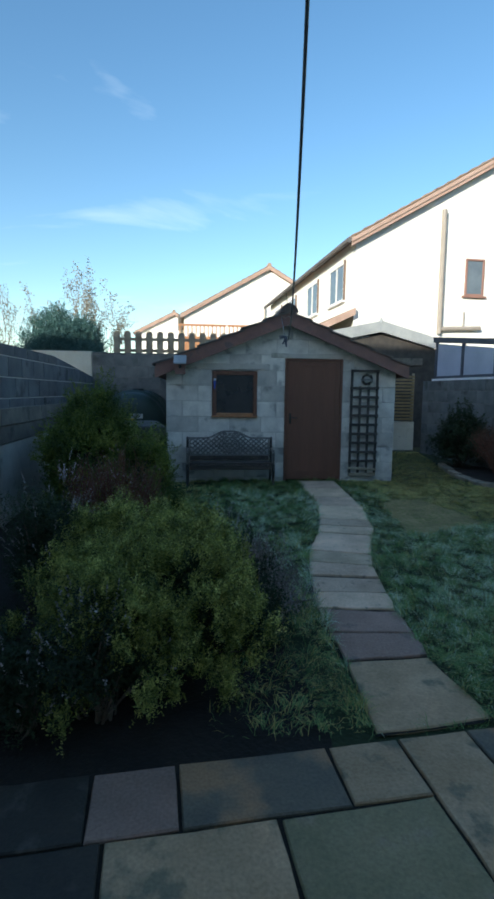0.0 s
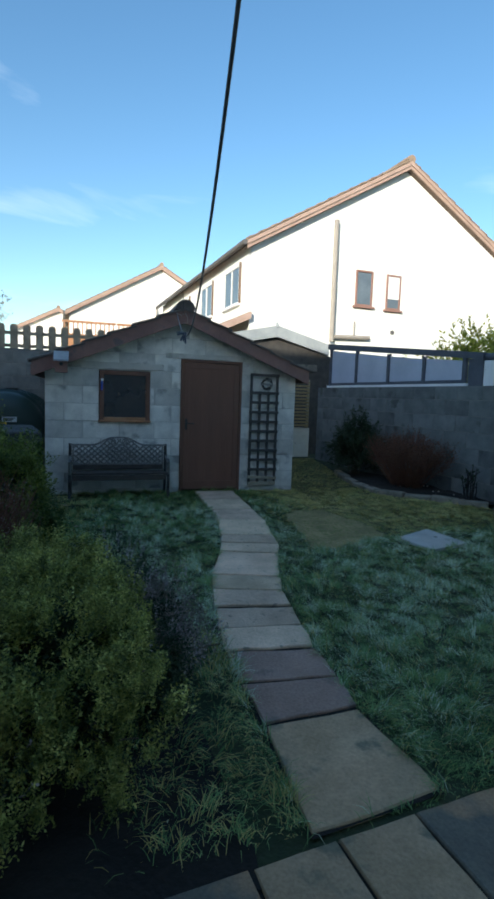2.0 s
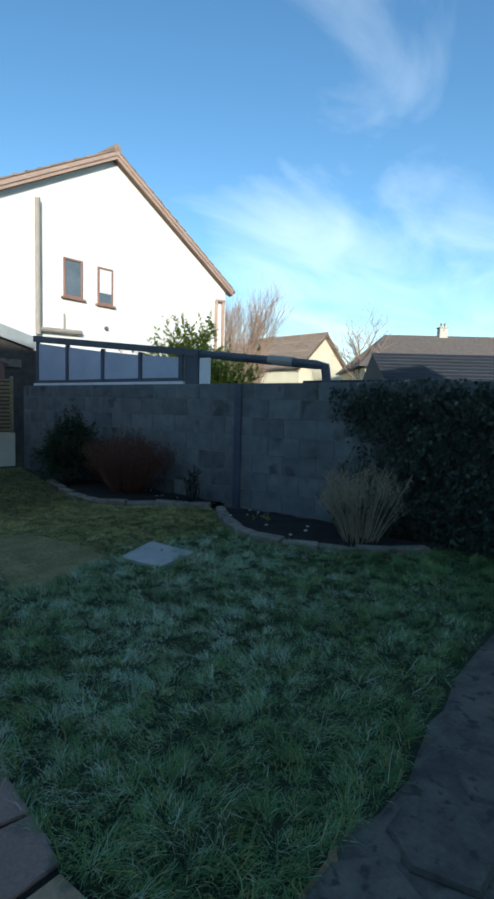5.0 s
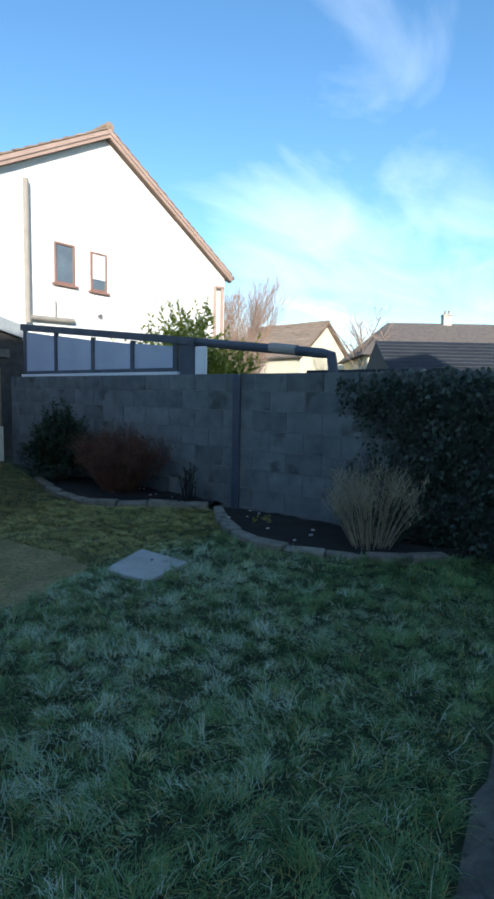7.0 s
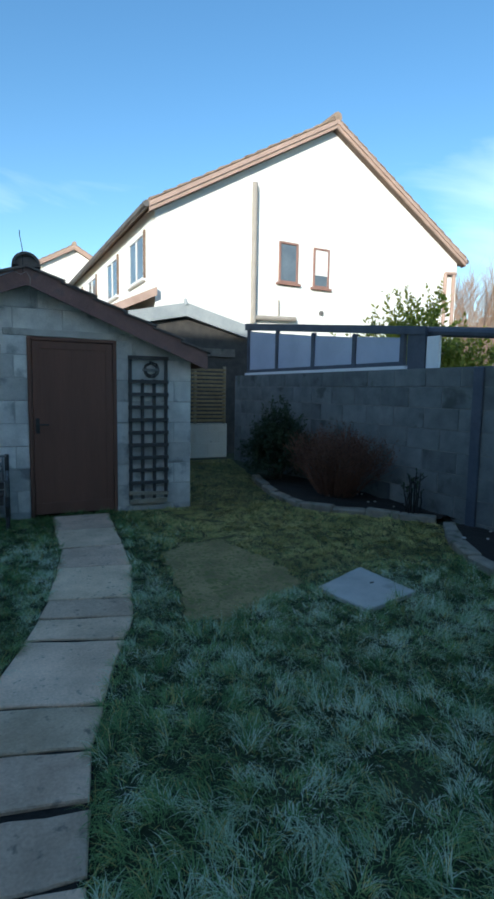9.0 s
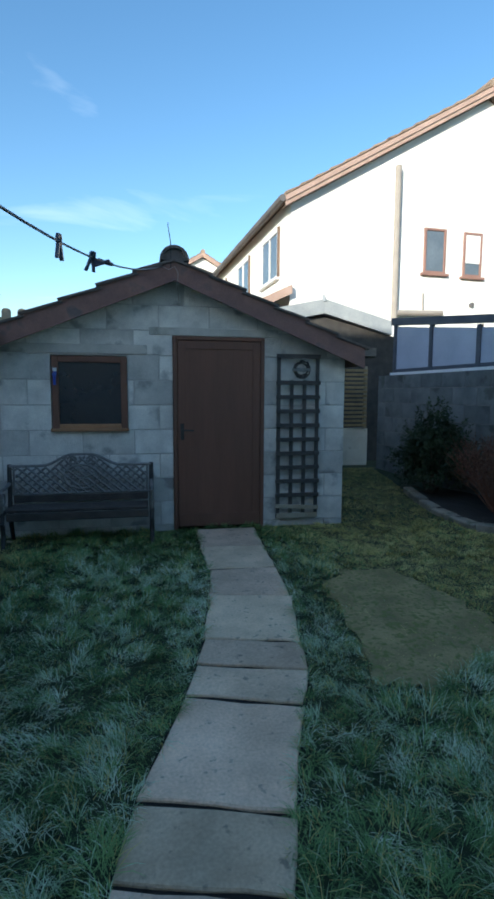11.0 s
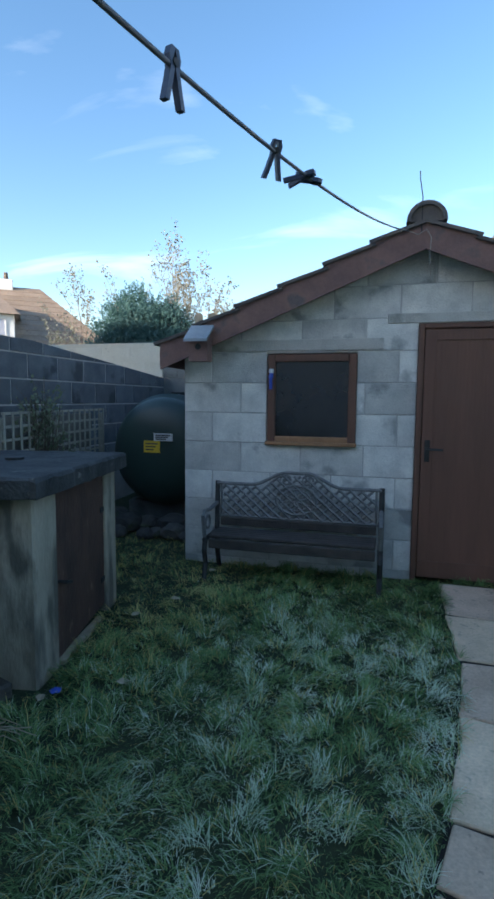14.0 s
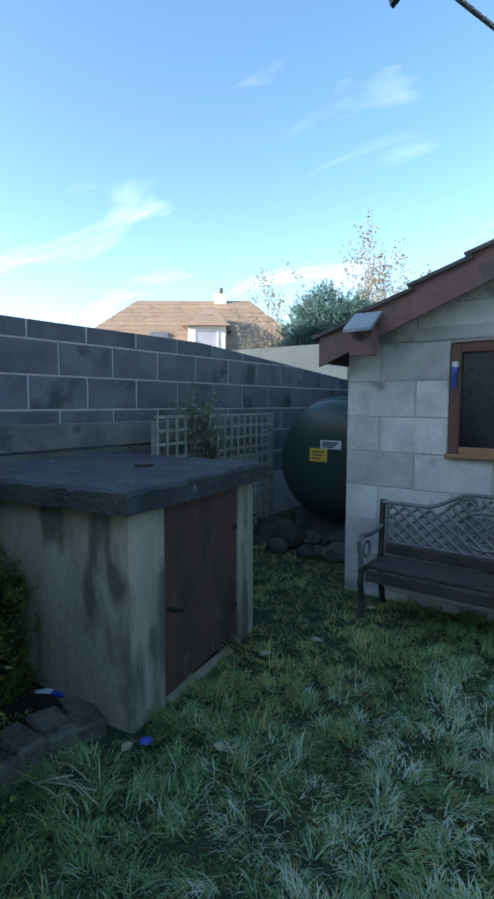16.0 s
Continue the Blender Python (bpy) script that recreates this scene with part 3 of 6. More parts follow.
# patio: its rows run a little askew to the shed
PT = pose(1.125, 1.80, 0, 0, 0, 5.0)
bm = bmesh.new()
vs = [bm.verts.new(PT @ Vector(p)) for p in ((-2.9, -3.3, 0), (1.25, -3.3, 0), (1.25, -0.01, 0), (-2.9, -0.01, 0))]
for v in vs:
    v.co.z = ground_z(v.co.y) - 0.002
bm.faces.new(vs)
patio = tagged(link("patio", bm, "soil"), "patio of mixed buff, red and slate coloured paving slabs", "patio", kind="structure")
LAY = [  # a0, b0, a1, b1 and the stone
    (-1.60, -0.30, -1.19, 0.0, "slab_black"), (-1.19, -0.30, -0.885, 0.0, "slab_red"), (-0.885, -0.30, -0.30, 0.0, "slab_grey"),
    (-0.30, -0.30, 0.0, 0.0, "slab_buff"), (0.0, -0.62, 0.305, 0.0, "slab_buff"), (0.305, -0.62, 1.22, 0.0, "slab_grey"),
    (-1.60, -0.90, -1.13, -0.30, "slab_black"), (-1.13, -0.90, -0.565, -0.30, "slab_buff"), (-0.565, -0.76, 0.0, -0.30, "slab_green"),
    (-0.565, -1.22, 0.0, -0.76, "slab_buff"), (0.0, -1.22, 0.60, -0.62, "slab_red"), (0.60, -1.22, 1.22, -0.62, "slab_buff"),
    (-1.60, -1.52, -1.13, -0.90, "slab_red"), (-1.13, -1.52, -0.565, -0.90, "slab_grey"), (-0.565, -1.82, 0.0, -1.22, "slab_green"),
    (0.0, -1.82, 0.60, -1.22, "slab_buff"), (0.60, -1.82, 1.22, -1.22, "slab_grey"), (-1.60, -2.12, -1.13, -1.52, "slab_buff"),
    (-1.13, -2.12, -0.565, -1.52, "slab_buff"), (-0.565, -2.42, 0.0, -1.82, "slab_grey"), (0.0, -2.42, 1.22, -1.82, "slab_buff"),
    (-2.85, -0.90, -1.60, 0.0, "slab_black"), (-2.85, -2.12, -1.60, -0.90, "slab_buff")]
for a0, b0, a1, b1, stone in LAY:
    gap = rp.uniform(0.005, 0.008)
    poly = [(PT @ Vector((a, b, 0)))[:2] for a, b in ((a0 + gap, b0 + gap), (a1 - gap, b0 + gap), (a1 - gap, b1 - gap), (a0 + gap, b1 - gap))]
    slab_piece("paving_slab", poly, 0.011, 0.045, stone, patio, 0.003, 0.25, rp)

# rough old concrete beside the lawn
bm = bmesh.new()
edge = [(1.95, 1.86), (2.2, 1.90), (2.5, 1.86), (2.9, 1.93), (3.3, 1.99), (3.8, 2.06), (4.3, 2.10), (5.0, 2.22), (6.0, 2.3)]
NB = 14
rows_ = []
for k in range(NB + 1):
    f = (k / NB) ** 1.6
    rows_.append([bm.verts.new((ex + rp.uniform(-0.02, 0.02) * (k > 0), ey + (-1.8 - ey) * f, ground_z(ey + (-1.8 - ey) * f) + (0.02 + rp.uniform(-0.007, 0.007) if k else 0.0)))
                  for ex, ey in [(edge[i // 3][0] + (edge[min(i // 3 + 1, 8)][0] - edge[i // 3][0]) * (i % 3) / 3,
                                  edge[i // 3][1] + (edge[min(i // 3 + 1, 8)][1] - edge[i // 3][1]) * (i % 3) / 3 + rp.uniform(-0.025, 0.025)) for i in range(25)]])
for r0, r1 in zip(rows_, rows_[1:]):
    for i in range(24):
        bm.faces.new((r0[i], r1[i], r1[i + 1], r0[i + 1]))
concrete_path = tagged(link("concrete_path", bm, "old_concrete", smooth=True), "rough old concrete path with crumbling edge", "path", kind="structure")
# broken flat stones where it meets the patio
for cx, cy, r, a in ((2.05, 1.70, 0.2, 0.2), (2.42, 1.66, 0.19, 1.0), (2.10, 1.33, 0.2, 0.5), (2.52, 1.28, 0.23, 0.0), (2.85, 1.62, 0.18, 0.8)):
    n = 6
    poly = [(cx + r * rp.uniform(0.85, 1.1) * math.cos(a + 2 * math.pi * k / n), cy + r * rp.uniform(0.8, 1.05) * math.sin(a + 2 * math.pi * k / n)) for k in range(n)]
    slab_piece("paving_slab", poly, 0.036, 0.05, "old_concrete", concrete_path, 0.012, 0.8, rp, 0.012)


# ---- garden shed ----
SX0, SX1, SY, SB = -0.10, 3.22, 7.39, 0.0
APEX_X, APEX_Z, SLOPE = 1.60, 2.42, 0.41
shed = thing("garden_shed", (1.6, SY, 0.11), "concrete block garden shed with brown door and tiled pitched roof", "shed")
SH = Matrix.Translation((-1.6, -SY, -0.11))
front = wall_object("wall_front", "pale grey concrete blockwork", shed)
up = [(-SLOPE, 1.0, APEX_Z - SLOPE * (APEX_X - SX0)), (SLOPE, 1.0, APEX_Z + SLOPE * (APEX_X - SX0))]
HOLES = [(0.64, 1.05, 1.285, 1.70), (1.685, 0.0, 2.525, 1.885)]
block_wall(front, SH @ along(SX0, SY, 1, 0), SX1 - SX0, 0.0, 2.5, 0.1, "block", "mortar", holes=HOLES, planes=up, first=-0.05, bh=0.212, joint=0.008, bl=0.44)
side_l = wall_object("wall_side", "grey concrete blockwork", shed)
block_wall(side_l, SH @ along(SX0, 10.2, 0, -1), 10.2 - SY - 0.02, 0.0, 1.72, 0.1, "block", "mortar", first=-0.05, bh=0.212, joint=0.008)
side_r = wall_object("wall_side", "grey concrete blockwork", shed)
block_wall(side_r, SH @ along(SX1, SY + 0.02, 0, 1), 10.2 - SY - 0.02, 0.0, 1.72, 0.1, "block", "mortar", first=-0.05, bh=0.212, joint=0.008)
bm = bmesh.new()
prism(bm, [(SX0, 0.0), (SX1, 0.0), (SX1, 1.72), (APEX_X, 2.4), (SX0, 1.72)], "y", 10.1, 10.2)
bm.transform(SH)
part("wall_rear", bm, "mortar", shed)
bm = boxed(SX0 + 0.1, SY + 0.1, 0.02, SX1 - 0.1, 10.1, 0.06)
bm.transform(SH)
part("floor_slab", bm, "concrete", shed)
# lintels over the window and the door
for x0, x1, z0, z1, lab in ((0.10, 1.36, 1.715, 1.795, "pale concrete lintel over the window"), (1.38, 2.56, 1.888, 1.955, "pale concrete lintel over the door")):
    bm = boxed(x0, SY - 0.006, z0, x1, SY + 0.09, z1, 0.004)
    bm.transform(SH)
    part("lintel", bm, "concrete", shed, lab)

# roof: deck, barge boards, tiles laid course by course, ridge
RY0, RY1 = SY - 0.14, 10.35
ZR = APEX_Z + 0.03
for sgn, xe in ((-1, SX0 - 0.14), (1, SX1 + 0.14)):
    run = abs(xe - APEX_X)
    bm = bmesh.new()
    prism(bm, [(APEX_X, ZR), (xe, ZR - SLOPE * run), (xe, ZR - SLOPE * run + 0.03), (APEX_X, ZR + 0.03)], "y", RY0 + 0.03, RY1)
    bm.transform(SH)
    part("roof_deck", bm, "wood_grey", shed)
    bm = bmesh.new()
    prism(bm, [(APEX_X, ZR + 0.07), (xe, ZR - SLOPE * run + 0.07), (xe, ZR - SLOPE * run - 0.115), (APEX_X, ZR - 0.115)], "y", RY0, RY0 + 0.022)
    bm.transform(SH)
    part("barge_board", bm, "fascia", shed, "faded reddish-brown painted barge board")
    bm = boxed(xe - 0.012, RY0 + 0.022, ZR - SLOPE * run - 0.09, xe + 0.012, RY1, ZR - SLOPE * run + 0.02)
    bm.transform(SH)
    part("fascia_board", bm, "fascia", shed)
    roof = new("tiled_roof_slope", bpy.data.meshes.new("tiled_roof_slope"))
    roof.parent = shed
    roof["label"] = "brown concrete roof tiles in overlapping courses"
    b0 = bmesh.new()
    prism(b0, [(APEX_X, ZR + 0.032), (xe, ZR - SLOPE * run + 0.032), (xe, ZR - SLOPE * run + 0.045), (APEX_X, ZR + 0.045)], "y", RY0 + 0.06, RY1)
    b0.transform(SH); b0.to_mesh(roof.data); b0.free(); roof.data.materials.append(M["tile"])
    ang = math.atan(SLOPE)
    length = run / math.cos(ang)
    NC, NW = 6, 10
    cl, cw = length / NC, (RY1 - RY0 + 0.06) / NW
    tm = bmesh.new()
    # a tile: across its width a shallow roll, thicker at its lower edge
    prof = [(0.0, 0.022), (0.06, 0.03), (0.12, 0.022), (0.18, 0.03), (0.24, 0.022), (cw - 0.004, 0.024)]
    ends = []
    for d, lift in ((-0.03, 0.030), (cl, 0.0)):
        ends.append(([tm.verts.new((d, w, h + lift)) for w, h in prof], [tm.verts.new((d, w, lift)) for w, h in prof]))
    (t0, u0), (t1, u1) = ends
    for i in range(len(prof) - 1):
        tm.faces.new((t0[i], t0[i + 1], t1[i + 1], t1[i]))
        tm.faces.new((u0[i + 1], u0[i], u1[i], u1[i + 1]))
        tm.faces.new((u0[i], u0[i + 1], t0[i + 1], t0[i]))
        tm.faces.new((t1[i], t1[i + 1], u1[i + 1], u1[i]))
    tm.faces.new((u0[0], t0[0], t1[0], u1[0])); tm.faces.new((t0[-1], u0[-1], u1[-1], t1[-1]))
    bmesh.ops.recalc_face_normals(tm, faces=tm.faces)
    tile_me = bpy.data.meshes.new("roof_tile"); tm.to_mesh(tile_me); tm.free(); tile_me.materials.append(M["tile"])
    for c in range(NC):
        for w in range(NW):
            d = c * cl  # from the eave up
            ex = xe - sgn * d * math.cos(ang)
            ez = ZR - SLOPE * run + 0.042 + d * math.sin(ang)
            t = new("roof_tile", tile_me)
            t.parent = roof
            turn = Matrix.Identity(4) if sgn < 0 else Matrix.Diagonal((-1, 1, 1, 1))
            t.matrix_local = SH @ Matrix.Translation((ex, RY0 - 0.02 + w * cw, ez + rp.uniform(-0.003, 0.003))) @ turn @ pose(0, 0, 0, 0, -math.degrees(ang) + rp.uniform(-0.6, 0.6), 0)
for k in range(7):
    y0 = RY0 - 0.03 + k * 0.45
    bm = bmesh.new()
    arc = [(APEX_X + r * math.cos(a), ZR + 0.05 + r * math.sin(a)) for r in (0.125,) for a in [math.pi * i / 10 for i in range(11)]]
    arc += [(APEX_X + 0.1 * math.cos(a), ZR + 0.05 + 0.1 * math.sin(a)) for a in [math.pi * (10 - i) / 10 for i in range(11)]]
    n = len(arc)
    lo, hi = [bm.verts.new((x, y0, z)) for x, z in arc], [bm.verts.new((x, y0 + 0.44, z)) for x, z in arc]
    for i in range(n):
        bm.faces.new((lo[i], lo[(i + 1) % n], hi[(i + 1) % n], hi[i]))
    for ring in (lo, hi):
        for i in range(10):
            bm.faces.new((ring[i], ring[i + 1], ring[n - 2 - i], ring[n - 1 - i]))
    if k == 0:  # mortar fills the open end
        bm.faces.new([bm.verts.new((APEX_X + 0.1 * math.cos(math.pi * i / 10), y0 + 0.02, ZR + 0.05 + 0.1 * math.sin(math.pi * i / 10))) for i in range(11)])
    bm.transform(SH)
    part("ridge_tile", bm, "tile", shed)

# door
door = part("door", (lambda b: (b.transform(SH), b)[1])(boxed(1.625, SY - 0.012, 0.14, 2.388, SY + 0.03, 1.845, 0.004)), "wood_brown", shed, "reddish-brown stained timber shed door, closed")
for x0, x1, z0, z1 in ((1.586, 1.623, 0.08, 1.882), (2.390, 2.427, 0.08, 1.882), (1.623, 2.390, 1.848, 1.882)):
    bm = boxed(x0, SY - 0.022, z0, x1, SY + 0.07, z1, 0.004)
    bm.transform(SH)
    part("door_frame", bm, "wood_brown", shed)
for x0, x1, z0, z1 in ((1.628, 1.70, 0.26, 1.84), (2.315, 2.385, 0.26, 1.84), (1.70, 2.315, 1.77, 1.84), (1.628, 2.385, 0.145, 0.258)):
    bm = boxed(x0, SY - 0.020, z0, x1, SY - 0.012, z1, 0.002)
    bm.transform(SH)
    part("door_rail", bm, "wood_brown", door)
bm = bmesh.new()
box(bm, 1.648, SY - 0.026, 0.95, 1.682, SY - 0.020, 1.10, 0.003)
tube(bm, [(1.665, SY - 0.026, 1.04), (1.665, SY - 0.062, 1.04), (1.70, SY - 0.066, 1.04), (1.765, SY - 0.062, 1.037)], 0.008, 8)
bm.transform(SH)
part("door_handle", bm, "iron_dark", door, "dark metal lever handle on a plate")
bm = boxed(1.58, SY - 0.05, 0.06, 2.43, SY + 0.03, 0.10, 0.01)
bm.transform(SH)
part("threshold", bm, "concrete", shed)

# window
win = part("window", (lambda b: (b.transform(SH), b)[1])(boxed(0.60, SY + 0.008, 1.09, 1.13, SY + 0.016, 1.64)), "glass_dark", shed, "dark dirty single-pane window in brown frame")
for x0, x1, z0, z1, mt in ((0.548, 0.604, 1.06, 1.69, "wood_brown"), (1.128, 1.184, 1.06, 1.69, "wood_brown"), (0.604, 1.128, 1.636, 1.69, "wood_brown"), (0.604, 1.128, 1.06, 1.10, "wood_orange")):
    bm = boxed(x0, SY - 0.018, z0, x1, SY + 0.05, z1, 0.006)
    bm.transform(SH)
    part("window_frame", bm, mt, win)
bm = boxed(0.535, SY - 0.04, 1.035, 1.192, SY + 0.05, 1.062, 0.005)
bm.transform(SH)
part("window_sill", bm, "wood_orange", win, "worn orange-brown timber sill")


# ---- houses beyond the walls ----
def rect_window(name, parent, to, s0, z0, s1, z1, frame_mat, bar=0.06, pane="glass_house", sill=True, mullion=False):
    """A window set into a wall: pane, frame bars, sill. to maps (s, out, z) into the house's own space; out grows away from the wall."""
    def put(nm, b, mt, par):
        b.transform(to)
        return part(nm, b, mt, par)
    w = put(name, boxed(s0 + bar * 0.5, -0.05, z0 + bar * 0.5, s1 - bar * 0.5, 0.012, z1 - bar * 0.5), pane, parent)
    for a0, b0, a1, b1 in ((s0, z0, s0 + bar, z1), (s1 - bar, z0, s1, z1), (s0 + bar, z1 - bar, s1 - bar, z1), (s0 + bar, z0, s1 - bar, z0 + bar)):
        put("window_frame", boxed(a0, -0.04, b0, a1, 0.035, b1, 0.006), frame_mat, w)
    if mullion:
        c = (s0 + s1) / 2
        put("window_frame", boxed(c - bar / 2, -0.04, z0 + bar, c + bar / 2, 0.03, z1 - bar), frame_mat, w)
    if sill:
        put("window_sill", boxed(s0 - 0.06, -0.02, z0 - 0.05, s1 + 0.06, 0.08, z0, 0.006), frame_mat, w)
    return w


def gable_house(name, m, label, width, depth, eave, ridge, wall_mat, roof_mat, barge_mat, over=0.25, course=0.32):
    """A house whose gable faces -y of m: s runs along x from 0 to width, the house lies towards +y."""
    h = thing(name, m, label, "house")
    c = width / 2
    bm = bmesh.new()
    prism(bm, [(0, -0.3), (width, -0.3), (width, eave), (c, ridge), (0, eave)], "y", 0, depth)
    part("wall", bm, wall_mat, h)
    k = (ridge - eave) / c
    for sg in (-1, 1):
        roof = bmesh.new()
        e = -over if sg < 0 else width + over
        ze = eave - k * over
        prism(roof, [(c, ridge + 0.04), (e, ze + 0.04), (e, ze + 0.10), (c, ridge + 0.10)], "y", -over, depth + over)
        slope = part("roof", roof, roof_mat, h)
        # tile courses, each a step over the next one down
        n = int(math.hypot(c + over, ridge - ze) / course)
        for i in range(n):
            f0, f1 = i / n, (i + 1) / n + 0.012
            x0, z0, x1, z1 = e + (c - e) * f0, ze + (ridge - ze) * f0, e + (c - e) * min(f1, 1), ze + (ridge - ze) * min(f1, 1)
            b = bmesh.new()
            prism(b, [(x0, z0 + 0.102), (x1, z1 + 0.102), (x1, z1 + 0.112), (x0, z0 + 0.152)], "y", -over - 0.02, depth + over + 0.02)
            part("tile_course", b, roof_mat, slope)
        b = bmesh.new()
        prism(b, [(c, ridge + 0.075), (e, ze + 0.075), (e, ze - 0.02), (c, ridge - 0.02)], "y", -over - 0.035, -over)
        part("barge_board", b, barge_mat, h)
        b = bmesh.new()
        prism(b, [(c, ridge - 0.022), (e, ze - 0.022), (e, ze - 0.105), (c, ridge - 0.105)], "y", -over - 0.012, -over + 0.02)
        part("barge_trim", b, barge_mat, h)
        b = bmesh.new()
        prism(b, [(c, ridge - 0.085), (e, ze - 0.085), (e, ze - 0.115), (c, ridge - 0.115)], "y", -over + 0.022, -0.004)
        part("soffit", b, "soffit_dark", h)
        ex = e - 0.06 if sg < 0 else e + 0.06
        b = bmesh.new()
        tube(b, [(ex, -over, ze + 0.03), (ex, depth + over, ze + 0.03)], 0.065, 8)
        part("gutter", b, "gutter", h)
    b = bmesh.new()
    tube(b, [(c, -over - 0.03, ridge + 0.13), (c, depth + over, ridge + 0.13)], 0.11, 8)
    part("ridge_tile", b, roof_mat, h)
    return h


HA = pose(4.12, 12.62, 0, 0, 0, 3.7)
house_a = gable_house("white_house", HA, "white rendered two-storey house with brown gable boards, sunlit", 8.5, 10.0, 5.06, 7.50, "render_white", "tile_brown", "barge", 0.16)
GF = Matrix(((1, 0, 0, 0), (0, -1, 0, 0), (0, 0, 1, 0), (0, 0, 0, 1)))
rect_window("gable_window", house_a, GF, 2.87, 3.86, 3.38, 4.76, "frame_brown", 0.05)
gw = rect_window("gable_window", house_a, GF, 3.80, 3.84, 4.25, 4.74, "frame_brown", 0.05)
part("blind", boxed(3.85, -0.024, 4.12, 4.20, -0.014, 4.69), "white_trim", gw, "white roller blind, half down")
b = bmesh.new()
tube(b, [(2.2, -0.09, 2.9), (2.2, -0.09, 5.85)], 0.06, 10)
part("soil_pipe", b, "pipe_grey", house_a, "grey-brown vertical waste pipe with a branch")
b = bmesh.new()
tube(b, [(2.2, -0.09, 3.02), (3.3, -0.09, 3.06)], 0.055, 10)
part("soil_pipe", b, "pipe_grey", house_a)
b = bmesh.new()
tube(b, [(2.86, -0.06, 3.06), (2.86, -0.06, 3.45)], 0.018, 6)
part("soil_pipe", b, "pipe_grey", house_a)
b = bmesh.new()
tube(b, [(4.05, 0.0, 3.27), (4.05, -0.06, 3.27)], 0.05, 10)
part("wall_vent", b, "gutter", house_a)
for x in (8.02, 8.33):
    b = bmesh.new()
    tube(b, [(x, -0.07, 0), (x, -0.07, 4.62)], 0.045, 8)
    part("downpipe", b, "barge", house_a)
b = bmesh.new()
tube(b, [(8.02, -0.07, 4.62), (8.4, -0.07, 4.66)], 0.045, 8)
part("downpipe", b, "barge", house_a)
SF = Matrix(((0, -1, 0, 0), (1, 0, 0, 0), (0, 0, 1, 0), (0, 0, 0, 1)))
for d0, d1 in ((0.7, 1.9), (3.0, 4.2), (5.6, 6.8), (7.8, 9.0)):
    sw = rect_window("side_window", house_a, SF, d0, 3.75, d1, 4.7, "white_trim", 0.05, mullion=True)
    b = boxed(d0 - 0.05, -0.02, 3.72, d0 - 0.002, 0.045, 4.74)
    b.transform(SF)
    part("window_reveal", b, "soffit_dark", sw, "dark brown reveal board")
b = bmesh.new()
prism(b, [(-0.95, 3.0), (0.0, 3.45), (0.0, 3.30), (-0.95, 2.88)], "y", -0.1, 4.6)
part("porch_roof", b, "tile_brown", house_a, "brown tiled lean-to porch roof")
b = boxed(-0.98, -0.14, 2.80, -0.93, 4.64, 2.98)
part("porch_fascia", b, "barge", house_a)
b = bmesh.new()
prism(b, [(-0.95, 2.99), (0.0, 3.44), (0.0, 3.28), (-0.95, 2.84)], "y", -0.14, -0.104)
part("porch_fascia", b, "barge", house_a)

house_b = gable_house("white_house", pose(-0.3, 28.5, 0, 0, 0, 2), "white rendered house with pale gable boards, sunlit beyond the fence", 9.0, 9.0, 5.45, 8.0, "render_white", "tile_brown", "barge", 0.2)
b = bmesh.new(); tube(b, [(4.3, -0.08, 0), (4.3, -0.08, 5.9)], 0.05, 8)
part("soil_pipe", b, "pipe_grey", house_b)
house_c = gable_house("white_house", pose(-3.4, 35.0, 0, 0, 0, 2), "small white gabled house far beyond the fence", 4.6, 8.0, 5.2, 6.4, "render_white", "tile_brown", "barge", 0.2)
house_d = gable_house("cream_house", pose(31.3, 24.65, 0, 0, 0, 0), "cream house with a brown tiled roof beyond bare trees", 6.0, 7.5, 4.55, 7.0, "render_cream", "tile_brown", "soffit_dark", 0.3)


def hipped_roof(bm, x0, y0, x1, y1, eave, ridge, hip):
    v = [bm.verts.new(p) for p in ((x0, y0, eave), (x1, y0, eave), (x1, y1, eave), (x0, y1, eave), (x0 + hip, (y0 + y1) / 2, ridge), (x1 - hip, (y0 + y1) / 2, ridge))]
    for f in ((0, 1, 5, 4), (2, 3, 4, 5), (1, 2, 5), (3, 0, 4), (3, 2, 1, 0)):
        bm.faces.new([v[i] for i in f])
    return bm


# far roofs over the bed-side wall
house_e = thing("brown_roofed_house", pose(36.2, 16.3, 0, 0, 0, -47), "long brown-roofed house with a chimney beyond the garden wall", "house")
part("wall", boxed(-6, -4, 0, 9, 4, 4.15), "render_cream", house_e)
part("roof", hipped_roof(bmesh.new(), -6.5, -4.5, 9.5, 4.5, 4.05, 6.55, 2.6), "tile", house_e)
b = boxed(-0.28, -0.28, 6.0, 0.28, 0.28, 7.05, 0.03); box(b, -0.33, -0.33, 7.05, 0.33, 0.33, 7.13, 0.02)
chim = part("chimney", b, "concrete", house_e)
for dx in (-0.2, 0.2):
    b = bmesh.new(); tube(b, [(dx * 0.6, 0, 7.13), (dx * 0.6, 0, 7.4)], 0.07, 8, 0.06)
    part("chimney_pot", b, "tile_brown", chim)
garage = thing("outbuilding", pose(18.6, 8.9, 0.25, 0, 0, -47), "low outbuilding with a tiled roof coloured dark for shade, behind the wall", "outbuilding")
part("wall", boxed(-1.4, 0.1, -0.3, 8, 4, 2.1), "render_white", garage)
b = bmesh.new()
